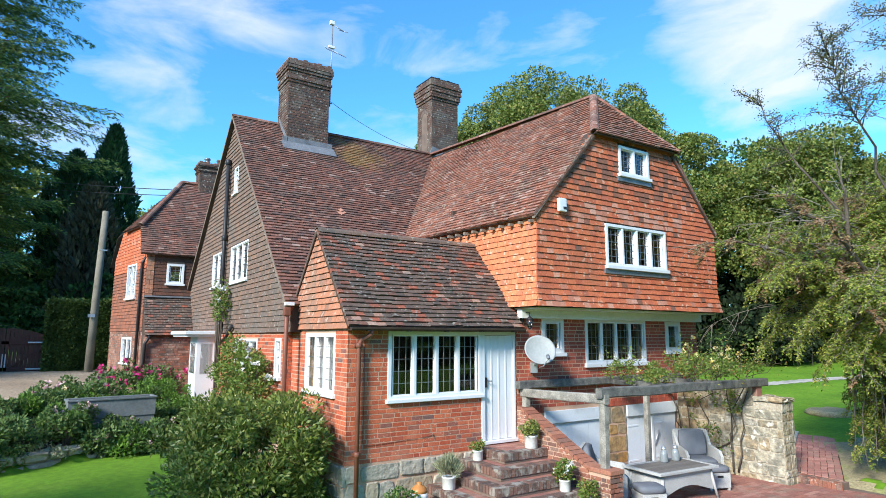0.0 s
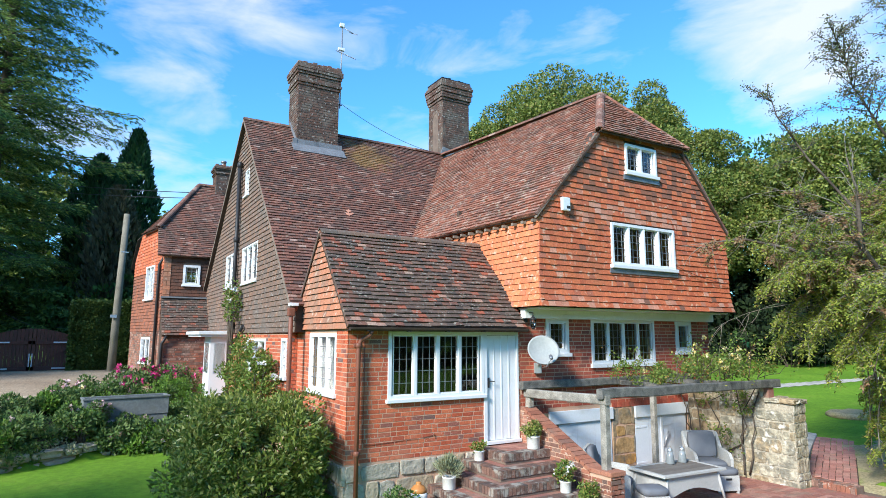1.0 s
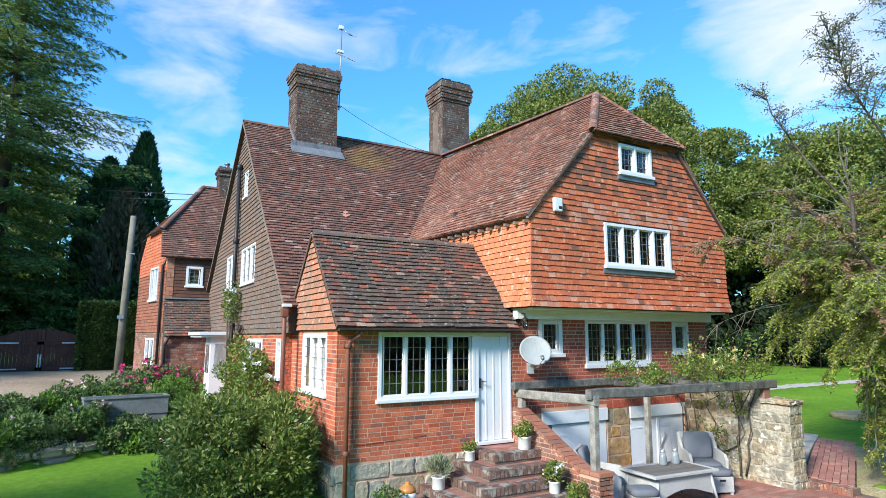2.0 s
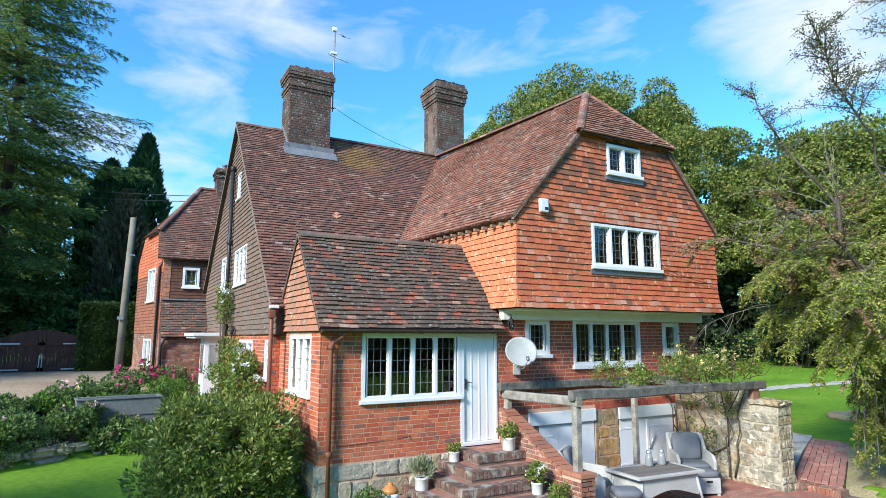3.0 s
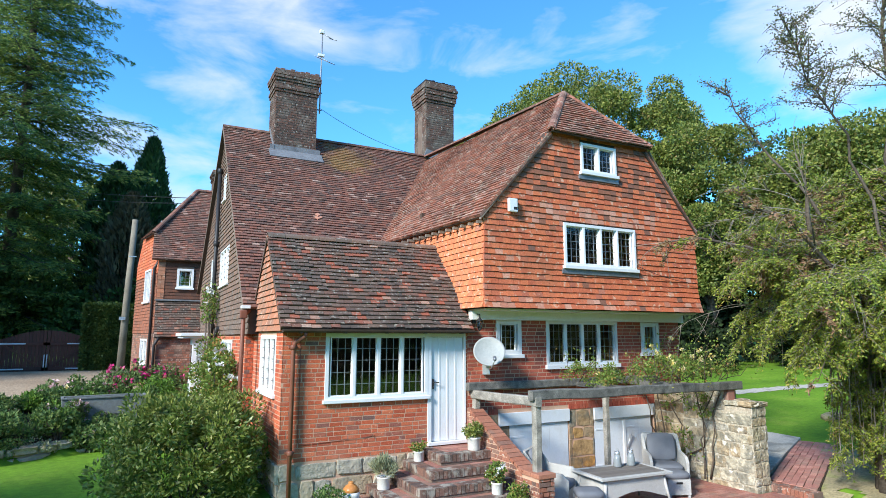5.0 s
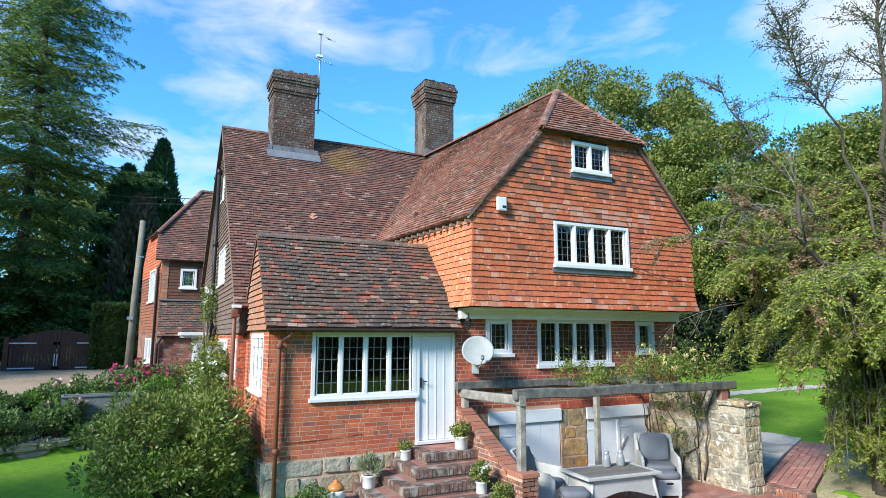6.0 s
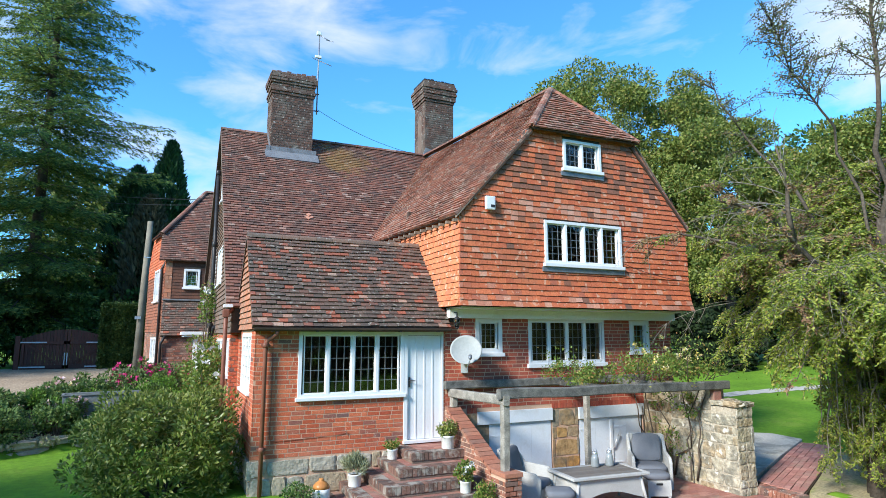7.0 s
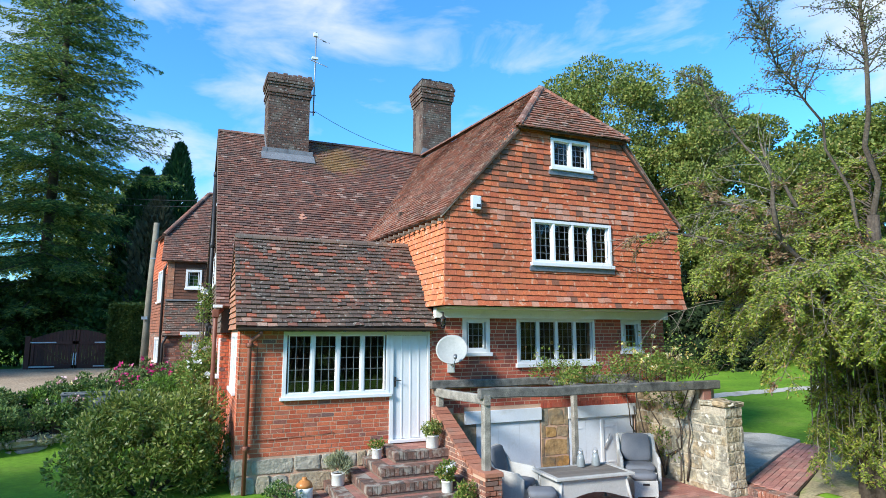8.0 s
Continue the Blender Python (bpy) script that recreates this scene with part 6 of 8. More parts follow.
lay(P_FF, fh, "brick", M_HUNG_PORCH, 0.065, 0.15, (0.22,), 0.011, (0.03, 0.03), 4.0, 5.6, [(0, 0)], [(0, 0.21)], [], None, 40, 0.002, seed=165)
R_FF = Plane((2.08, 20.95, 5.42), (1, 0, 0), (0, 2.55, 3.05))
FVL = math.hypot(2.55, 3.05)
fa, fb_ = R_FF.uv((2.10, 21.75, 6.45)), R_FF.uv((3.55, 23.5, 8.47))
roof("roof_far_house", R_FF, [(0, 0), (4.5, 0), (4.5, FVL), (fb_[0], FVL), (0.02, fa[1])], "steep red-brown tiled roof of the far range", "tile", M_TILE_MAIN, 0.1, FVL, [(0, 0), (fa[1], 0.02), (FVL, fb_[0])], [(0, 4.5)], (0.2, 2.6, 0.1, 2.0), 166, 200)
FHN, FHF, FAP = Vector((2.08, 21.7, 6.42)), Vector((1.74, 23.5, 6.42)), Vector((3.55, 23.5, 8.47))
R_FH = Plane(FHF, FHN - FHF, FAP - FHF)
q_n, q_a = R_FH.uv(FHN), R_FH.uv(FAP)
rfh = roof("roof_far_hip", R_FH, [(0, 0), q_n, q_a], "half-hip of the far range in red tiles", "tile", M_TILE_MAIN, 0.1, q_a[1], [(0, 0), (q_a[1], q_a[0])], [(0, q_n[0]), (q_a[1], q_a[0])], None, 167, 100)
ridge_tiles("hip_tile", FHN + Vector((0, 0, 0.04)), FAP + Vector((0, 0, 0.05)), M_TILE_MAIN, rfh, 0.1, 0.24)
ridge_tiles("ridge_tile", FAP + Vector((0, 0, 0.05)), (6.5, 23.5, 8.52), M_TILE_MAIN, rfh, 0.1)
R_FBK = Plane((6.6, 26.2, 5.42), (-1, 0, 0), (0, -2.7, 3.05))
roof("roof_far_back", R_FBK, [(0, 0), (5.0, 0), (4.9, 1.4), (3.1, 4.05), (0, 4.05)], "rear slope of the far range", None, None, 0.1, 1, None, None, None, 168)
# lean-to on the far range
R_LT = Plane((2.28, 20.22, 2.80), (1, 0, 0), (0, 0.91, 1.26))
LTV = math.hypot(0.91, 1.26)
roof("roof_lean_to", R_LT, [(0, 0), (1.5, 0), (1.5, LTV), (0, LTV)], "small tiled lean-to roof in front of the far range", "tile", M_TILE_PORCH, 0.1, LTV, [(0, 0)], [(0, 1.5)], None, 169, 150)
bm = boxes((2.26, 3.72, 20.98, 21.12, 4.03, 4.08))
tagged(part("lean_to_flashing", bm, M_FLASH), "pale flashing along the top of the lean-to", "", "", "structure")
P_LT = Plane((2.36, 20.36, 0), (1, 0, 0), (0, 0, 1))
wlt = wall("wall_lean_to", P_LT, [(0, 2.82), (1.34, 2.82)], [], 0.2, M_MORTAR_DARK, None, "red brick wall of the lean-to", bottom=0.6)
lay(P_LT, wlt, "brick", M_BRICK_RAMP, 0.065, 0.075, FLEMISH, 0.016, (0.008, 0.008), 1.0, 2.82, [(0, 0)], [(0, 1.34)], [], None, 150, 0.002, course_shift=SHIFT, seed=170)
bm = boxes((2.36, 2.56, 20.56, 21.12, 0.6, 2.82))
wls = tagged(part("wall_lean_to_side", bm, M_MORTAR_DARK), "brick side of the lean-to", "", "", "structure")
lay(Plane((2.36, 21.12, 0), (0, -1, 0), (0, 0, 1)), wls, "brick", M_BRICK_RAMP, 0.065, 0.075, FLEMISH, 0.016, (0.008, 0.008), 1.0, 2.82, [(0, 0)], [(0, 0.76)], [], None, 100, 0.002, course_shift=SHIFT, seed=172)
window(P_FL, FWL, 2, 5, 2, "white window in the hung-tile side of the far range", 0.05, 0.06, False, 0.09, 0.05)
window(P_FL, FGL, 2, 4, 2, "white ground floor window of the far range", 0.05, 0.06)
window(P_FF, FWF, 1, 4, 2, "small white leaded window in the far range", 0.05, 0.075, False, 0.09, 0.05)
for k, (x, y, z0, z1) in enumerate(((2.18, 21.35, 1.2, 5.4), (2.30, 20.3, 1.0, 2.8))):
    dq = thing("drainpipe", pose(x, y, 0), "black drainpipe on the far range", "pipe")
    bm = bmesh.new()
    tube(bm, [(0.12, -0.1, z1), (0.0, 0.0, z1 - 0.25), (0, 0, z0)], 0.045, 8)
    part("pipe", bm, M_BLACK, dq)
c3 = chimney("chimney", 4.10, 5.2, 23.2, 23.9, 7.9, 8.95, 9.3, "short red brick chimney on the far range", 171)
for x in (4.40, 4.85):
    bm = bmesh.new()
    lathe(bm, [(0.10, 9.3), (0.11, 9.36), (0.085, 9.42), (0.085, 9.52), (0.12, 9.54), (0.10, 9.6)], x, 23.55, 12)
    part("chimney_pot", bm, M_LEAD if x < 4.6 else M_BRICK_CHIMNEY, c3)

# front door canopy on the main gable
cp = thing("door_canopy", pose(0, 0, 0), "flat white canopy over the front door", "canopy")
bm = boxes((2.86, 3.70, 16.95, 19.3, 2.84, 2.93), bevel=0.012)
part("canopy_slab", bm, M_WHITE, cp)
bm = boxes((2.92, 3.70, 17.0, 19.25, 2.78, 2.845), bevel=0.008)
part("cornice", bm, M_WHITE, cp)
d4 = thing("door_4", pose(3.2, 17.12, 1.05), "white front door with a glazed light", "door", kind="structure")
bm = boxes((0, 0.5, 0, 0.05, 0, 1.74), (0, 0.05, 0.05, 0.95, 0, 1.74))
part("door_frame", bm, M_WHITE, d4)
bm = boxes((0.10, 0.38, -0.012, -0.002, 0.75, 1.55), bevel=0.003)
part("glazed_light", bm, M_GLASS, d4)
bm = boxes((-0.012, -0.002, 0.2, 0.8, 0.75, 1.55), bevel=0.003)
part("glazed_light", bm, M_GLASS, d4)

# ---- gates, pole, trough, bed wall ----
gy = 30.2
for s, x0 in ((1, -3.36), (-1, 0.06)):
    g = thing("driveway_gate", pose(x0, gy, 1.30), "dark stained timber driveway gate with an arched top", "gate", "pair of driveway gates")
    w = 1.70
    nb = 13
    for i in range(nb):
        a, b = w * i / nb, w * (i + 1) / nb
        h0, h1 = 1.38 + 0.42 * math.sin(math.pi / 2 * a / w), 1.38 + 0.42 * math.sin(math.pi / 2 * b / w)
        bm = bmesh.new()
        prism(bm, [(s * (a + 0.004), 0, 0), (s * (b - 0.004), 0, 0), (s * (b - 0.004), 0, h1), (s * (a + 0.004), 0, h0)], (0, 0.03, 0))
        part("board", bm, M_GATE, g)
    for nm, r in (("rail", (0.0, w, 0.06, 0.22)), ("rail", (0.0, w, 1.14, 1.28)), ("stile", (0.0, 0.12, 0.0, 1.40)), ("stile", (w - 0.12, w, 0.0, 1.78))):
        bm = boxes((min(s * r[0], s * r[1]), max(s * r[0], s * r[1]), -0.05, -0.002, r[2], r[3]), bevel=0.006)
        part(nm, bm, M_GATE, g)
    bm = bmesh.new()
    prism(bm, [(s * 0.12, -0.045, 1.14), (s * 0.26, -0.045, 1.14), (s * (w - 0.12), -0.045, 0.22), (s * (w - 0.26), -0.045, 0.22)], (0, 0.04, 0))
    part("brace", bm, M_GATE, g)
    for z in (0.11, 1.19):
        bm = boxes((min(s * -0.04, s * 0.95), max(s * -0.04, s * 0.95), -0.062, -0.052, z, z + 0.055), bevel=0.003)
        part("hinge_strap", bm, M_GALV, g, "pale metal hinge strap")
    bm = boxes((min(s * (w - 0.06), s * (w - 0.02)), max(s * (w - 0.06), s * (w - 0.02)), -0.07, -0.052, 0.2, 0.75), bevel=0.003)
    part("bolt", bm, M_GALV, g)
for x in (-3.5, 0.2):
    bm = bmesh.new()
    box(bm, x - 0.1, x + 0.1, gy - 0.08, gy + 0.12, 1.0, 2.8, 0.02)
    tagged(part("gate_post", bm, M_GATE), "dark timber gate post", "post", "gate posts")
pole = thing("utility_pole", pose(1.28, 28.6, 1.0), "leaning weathered wooden utility pole by the drive", "pole")
bm = bmesh.new()
tube(bm, [(-0.02, 0, -0.3), (0.05, 0.1, 3.5), (0.14, 0.3, 7.1)], [0.17, 0.15, 0.125], 12)
part("shaft", bm, M_POLE, pole)
bm = boxes((0.0, 0.3, -0.12, -0.06, 5.35, 5.39), (-0.2, 0.05, -0.16, -0.1, 2.55, 2.68))
part("bracket", bm, M_GALV, pole)
M_TROUGH = material("trough_zinc", [(0.3, (0.13, 0.148, 0.15)), (0.7, (0.21, 0.232, 0.235))], 0.7, 20, 0.2, 3.0, (0.12, 0.13, 0.10), 0.5, pieces=False)
tr = thing("garden_trough", pose(1.18, 15.75, 1.0, 0, 0, 6), "long grey metal garden trough in the border", "trough")
bm = bmesh.new()
for r in ((-0.88, 0.88, -0.25, -0.22), (-0.88, 0.88, 0.22, 0.25), (-0.88, -0.85, -0.22, 0.22), (0.85, 0.88, -0.22, 0.22)):
    box(bm, *r, 0.0, 0.40, 0.006)
box(bm, -0.86, 0.86, -0.23, 0.23, -0.2, 0.3)
part("body", bm, M_TROUGH, tr)
bm = bmesh.new()
for r in ((-0.90, 0.90, -0.275, -0.215), (-0.90, 0.90, 0.215, 0.275), (-0.90, -0.84, -0.215, 0.215), (0.84, 0.90, -0.215, 0.215)):
    box(bm, *r, 0.38, 0.42, 0.008)
part("rim", bm, M_TROUGH, tr)
bw = thing("bed_wall", pose(0, 0, 0), "low rough stone edging of the flower border", "wall")
P_BW = Plane((-6.0, bed_line(-6.0) + 0.1, 0.15), (1, 0.56, 0), (0, 0, 1))
wall("core", P_BW, [(0, 0.40), (9.6, 0.40)], [], 0.3, M_STONE_GREY, bw, bottom=-0.3)
rubble(P_BW, bw, M_STONE_GREY, 2.5, 9.6, 0.0, 0.40, (0.42, 0.19), 0.10, 181)

cu = thing("curtain", pose(4.06, 9.5, 1.85), "pale gathered curtain inside the porch side window", "curtain")
bm = bmesh.new()
prev = None
for i in range(41):
    y = 1.15 * i / 40
    x = 0.025 * math.sin(y * 55)
    pair_ = (bm.verts.new((x, y, 0)), bm.verts.new((x, y, 1.0)))
    if prev:
        bm.faces.new((prev[0], pair_[0], pair_[1], prev[1]))
    prev = pair_
bmesh.ops.solidify(bm, geom=bm.faces[:], thickness=0.006)
part("cloth", bm, M_WHITE, cu)
cable("wall_wire", (11.2, 8.19, 4.33), (13.0, 8.19, 4.02), 0.06, 0.006, "thin dark wire across the hung tiles")
sheet("dry_patch", steps_of(12.9, 21, 0.15), steps_of(3.0, 9.0, 0.15), 0.010, M_DRY, "patchy dry litter and thin grass under the yew",
      lambda x, y: math.hypot((x - 15.9) / 3.5, (y - 5.75) / 2.05) + noise.noise(Vector((x * 1.3, y * 1.3, 0))) * 0.5 < 0.85)


# ---- plants ----
def fast_mesh(name, verts, quads, mat, parent=None, label=""):
    me = bpy.data.meshes.new(name)
    me.vertices.add(len(verts))
    me.vertices.foreach_set("co", np.asarray(verts, dtype=np.float32).ravel())
    me.loops.add(len(quads) * 4)
    me.loops.foreach_set("vertex_index", np.asarray(quads, dtype=np.int32).ravel())
    me.polygons.add(len(quads))
    me.polygons.foreach_set("loop_start", np.arange(len(quads), dtype=np.int32) * 4)
    me.update(calc_edges=True)
    me.materials.append(mat)
    ob = new(name, me)
    if parent:
        ob.parent = parent
    if label:
        tagged(ob, label)
    return ob


def unit(a):
    return a / np.maximum(np.linalg.norm(a, axis=1, keepdims=True), 1e-9)


def leaf_mesh(name, at, way, length, width, mat, parent, rng, fold=0.15, label=""):
    """Leaves as folded diamonds at the points, each along its way."""
    n = len(at)
    way = unit(way)
    side = unit(np.cross(way, rng.normal(size=(n, 3))))
    up = np.cross(side, way)
    ln = (length * rng.uniform(0.65, 1.25, n))[:, None]
    wd = (width * rng.uniform(0.65, 1.25, n))[:, None]
    a = at
    b = at + way * ln * 0.45 + side * wd * 0.5 + up * wd * fold
    c = at + way * ln
    d = at + way * ln * 0.45 - side * wd * 0.5 + up * wd * fold
    v = np.stack([a, b, c, d], axis=1).reshape(-1, 3)
    q = np.arange(n * 4).reshape(-1, 4)
    return tagged(fast_mesh(name, v, q, mat, parent, label), "", "", "", "stuff")


def clump_points(rng, centres, radii, n, shell=0.55, flat=0.8):
    """Points spread through clumps, denser near their skins; also the way out."""
    k = rng.integers(0, len(centres), n)
    d = unit(rng.normal(size=(n, 3)))
    r = shell + (1 - shell) * rng.random(n) ** 0.6
    off = d * (radii[k] * r)[:, None]
    off[:, 2] *= flat
    return centres[k] + off, d


def envelope(rng, centre, radii, n, inner=0.35, low=-0.75):
    """Clump centres inside an ellipsoid."""
    out = []
    while len(out) < n:
        d = unit(rng.normal(size=(1, 3)))[0]
        if d[2] < low:
            continue
        r = inner + (1 - inner) * rng.random() ** 0.55
        out.append(np.array(centre) + d * np.array(radii) * r)
    return np.array(out)


def shrub(name, centre, radii, clumps, n, length, width, mat, label, category, seed, clump=0.35, group="", parts=(), inner=0.35, low=-0.75, lift=0.4, stems=True):
    """A bush: stems from the ground, leaves in clumps, and flowers if given."""
    rng = np.random.default_rng(seed)
    cx, cy, cz = centre
    g = gz(cx, cy)
    ob = thing(name, pose(cx, cy, g), label, category, group)
    env = envelope(rng, (0, 0, cz - g), radii, clumps, inner, low)
    rad = clump * np.mean(radii) * rng.uniform(0.7, 1.3, clumps)
    at, out = clump_points(rng, env, rad, n)
    keep = at[:, 2] > 0.02
    at, out = at[keep], out[keep]
    leaf_mesh("foliage", at, out + rng.normal(size=at.shape) * 0.6 + np.array([0, 0, lift]), length, width, mat, ob, rng)
    if stems:
        bm = bmesh.new()
        for c in env[: min(12, clumps)]:
            tube(bm, [(c[0] * 0.1, c[1] * 0.1, -0.1), (c[0] * 0.4, c[1] * 0.4, c[2] * 0.5), tuple(c)], [0.025, 0.016, 0.006], 5)
        tagged(part("stem_growth", bm, M_BARK, ob), "", "", "", "stuff")
    for nm, count, size, m in parts:
        fa_, fo = clump_points(rng, env, rad * 1.12, count * 3, 0.95)
        top = np.argsort(-(fa_[:, 2] + rng.random(len(fa_)) * 0.4 - fa_[:, 1] * 0.4))[:count]
        pts = np.repeat(fa_[top], 7, axis=0)
        leaf_mesh(nm, pts + rng.normal(size=pts.shape) * size * 0.12, rng.normal(size=pts.shape) + np.array([0, -0.3, 0.5]), size, size * 0.8, m, ob, rng, 0.3)
    return ob


def limb_points(rng, a, b, n, wob):
    a, b = np.array(a, float), np.array(b, float)
    pts = [a + (b - a) * i / n for i in range(n + 1)]
    w = np.linalg.norm(b - a) * wob
    for i in range(1, n):
        pts[i] = pts[i] + rng.normal(size=3) * w
    return [tuple(p) for p in pts]


def broadleaf(name, x, y, height, radii, crown_z, clumps, n, leaf, mat, label, seed, clump=0.26, trunk=0.35, inner=0.45, low=-0.85):
    """A broad-leaved tree: trunk, limbs to the clumps of its crown, and leaves with gaps between the clumps."""
    rng = np.random.default_rng(seed)
    g = gz(x, y)
    ob = thing(name, pose(x, y, g), label, "tree")
    env = envelope(rng, (0, 0, crown_z), radii, clumps, inner, low)
    rad = clump * np.mean(radii) * rng.uniform(0.6, 1.35, clumps)
    bm = bmesh.new()
    tube(bm, [(0, 0, -0.3), (0.1, 0.05, crown_z * 0.4), (0.0, 0.1, crown_z)], [trunk, trunk * 0.75, trunk * 0.4], 10)
    part("trunk", bm, M_BARK, ob)
    bm = bmesh.new()
    for c in env[:: max(1, clumps // 26)]:
        z0 = crown_z * rng.uniform(0.35, 0.8)
        tube(bm, limb_points(rng, (0.05, 0.05, z0), c, 4, 0.05), [trunk * 0.32, trunk * 0.22, trunk * 0.14, trunk * 0.08, 0.02], 5)
    tagged(part("limb_growth", bm, M_BARK, ob), "", "", "", "stuff")
    at, out = clump_points(rng, env, rad, n, 0.5)
    keep = at[:, 2] > 0.3
    at, out = at[keep], out[keep]
    leaf_mesh("crown", at, out + rng.normal(size=at.shape) * 0.8, leaf, leaf * 0.62, mat, ob, rng)
    return ob


def conifer(name, x, y, height, reach, n_levels, per, mat, label, seed, bare=0.1, droop=0.35, spray=0.55):
    """A spreading conifer: whorls of drooping boughs with hanging sprays."""
    rng = np.random.default_rng(seed)
    ob = thing(name, pose(x, y, gz(x, y)), label, "tree")
    bm = bmesh.new()
    tube(bm, [(0, 0, -0.3), (0.1, 0, height * 0.5), (0, 0.1, height)], [height * 0.011, height * 0.006, 0.03], 10)
    part("trunk", bm, M_BARK, ob)
    boughs = bmesh.new()
    pts, ways = [], []
    for i in range(n_levels):
        f = (i + rng.random() * 0.8) / n_levels
        z = height * (bare + (0.99 - bare) * f)
        ln = min(reach * (1 - f), reach * 0.66) * rng.uniform(0.75, 1.15) + 0.3
        for k in range(max(4, int(per * (1.15 - 0.45 * f)))):
            a = 2 * math.pi * (k + rng.random() * 0.9) / per + i * 1.7
            l = ln * rng.uniform(0.6, 1.15)
            d = np.array([math.cos(a), math.sin(a), 0.0])
            rise = 0.35 * f - 0.12
            line = []
            for q in range(7):
                t = q / 6
                line.append(np.array([0, 0, z]) + d * l * t + np.array([0, 0, l * (rise * t - droop * t * t + 0.16 * t ** 4)]))
            tube(boughs, [tuple(p) for p in line], [0.05 * (1 - t / 7) * (1 - f * 0.6) + 0.008 for t in range(7)], 4)
            L = np.array(line)
            side = np.array([-d[1], d[0], 0.0])
            twigs = int(12 + 26 * l / reach)
            for w in range(twigs):
                t = 0.06 + 0.94 * (w + rng.random()) / twigs
                seg = min(int(t * 6), 5)
                p0 = L[seg] * (1 - t * 6 + seg) + L[seg + 1] * (t * 6 - seg)
                turn = 1 if w % 2 else -1
                ln2 = (0.35 + 0.26 * l * (1.15 - t)) * rng.uniform(0.6, 1.2)
                dirn = d * 0.75 + side * turn * rng.uniform(0.35, 0.95) + np.array([0, 0, rng.uniform(-0.30, 0.05)])
                m = int(7 + 18 * ln2)
                q = rng.random(m)
                p = p0 + dirn * (q * ln2)[:, None] + np.array([0, 0, -0.30]) * (q ** 2 * ln2)[:, None] + rng.normal(size=(m, 3)) * 0.045
                pts.append(p)
                fan = np.cross(dirn, np.array([0, 0, 1.0]))
                ways.append(dirn * 0.7 + fan * (rng.choice((-0.55, 0.55), m))[:, None] + np.array([0, 0, -0.22]) + rng.normal(size=(m, 3)) * 0.22)
    tagged(part("bough_growth", boughs, M_BARK, ob), "", "", "", "stuff")
    leaf_mesh("needle_foliage", np.concatenate(pts), np.concatenate(ways), spray, spray * 0.24, mat, ob, rng, 0.1)
    return ob


def cypress(name, x, y, height, radius, n, mat, label, seed):
    rng = np.random.default_rng(seed)
    ob = thing(name, pose(x, y, gz(x, y)), label, "tree")
    bm = bmesh.new()
    tube(bm, [(0, 0, -0.3), (0, 0, height * 0.95)], [0.25, 0.03], 8)
    part("trunk", bm, M_BARK, ob)
    t = rng.random(n) ** 0.85
    a = rng.random(n) * 2 * math.pi
    prof = np.minimum(1.0, (1 - t) * 3.2) ** 0.7 * (0.72 + 0.28 * np.minimum(1, t * 4))
    lump = 1 + 0.16 * np.sin(a * 3 + t * 14) + 0.10 * np.sin(a * 7 - t * 31)
    r = radius * prof * lump * (0.55 + 0.45 * rng.random(n) ** 0.4)
    at = np.stack([r * np.cos(a), r * np.sin(a), t * height], axis=1)
    way = np.stack([np.cos(a) * 0.45, np.sin(a) * 0.45, np.full(n, 1.0)], axis=1) + rng.normal(size=(n, 3)) * 0.25
    leaf_mesh("foliage", at, way, 0.42, 0.15, mat, ob, rng)
    return ob


# large bush at the porch corner
shrub("garden_bush", (2.58, 9.62, 1.02), (1.30, 1.08, 0.98), 84, 21000, 0.095, 0.038, M_LEAF_BUSH, "rounded glossy evergreen bush on the lawn by the porch", "bush", 201, 0.24, inner=0.5)

# flower border
rb = random.Random(9)
for i in range(34):
    x = -5.6 + 8.3 * ((i * 0.618) % 1.0)
    depth = rb.uniform(0.45, 2.5)
    y = bed_line(x) + depth
    h = rb.uniform(0.22, 0.42)
    if -0.1 < x < 2.3 and 15.45 < y < 16.1:
        y = 15.15
    fl = rb.random()
    flowers = [("blossom", 7, 0.10, M_PALEPINK)] if fl < 0.3 else ([("blossom", 4, 0.10, M_YELLOW)] if fl < 0.4 else [])
    shrub("border_plant", (x, y, gz(x, y) + h * 0.75), (rb.uniform(0.4, 0.65), rb.uniform(0.4, 0.6), h), 16, 1500, 0.10, 0.045, rb.choice((M_LEAF_BED, M_LEAF_BED, M_LEAF_DARK, M_LEAF_BOX)), "leafy flowering plant in the stone-edged border", "plant", 220 + i, 0.4, "plants in the border", flowers)
for i in range(16):
    x = -5.0 + 7.6 * i / 15
    y = bed_line(x) + 0.16
    shrub("trailing_plant", (x, y, 0.52), (0.36, 0.16, 0.16), 10, 600, 0.06, 0.035, rb.choice((M_LEAF_BED, M_LEAF_GREY, M_LEAF_BED)), "low trailing plant over the border edge", "plant", 270 + i, 0.5, "plants over the border edge", (), 0.2, -1.0, stems=False)
for i, (x, y, h) in enumerate(((1.7, 19.6, 0.62), (2.2, 19.9, 0.65), (1.1, 19.1, 0.42), (0.5, 18.4, 0.4), (0.0, 17.9, 0.36), (2.75, 19.4, 0.55))):
    shrub("rose_bush", (x, y, gz(x, y) + h * 0.8), (0.55, 0.45, h * 0.8), 16, 1300, 0.09, 0.05, M_LEAF_BED, "rose bush with bright pink flowers beside the drive", "rose bush", 300 + i, 0.4, "pink roses by the drive", [("blossom", 16 if i < 3 else 11, 0.10, M_PINK if i not in (3, 4) else M_PALEPINK)])
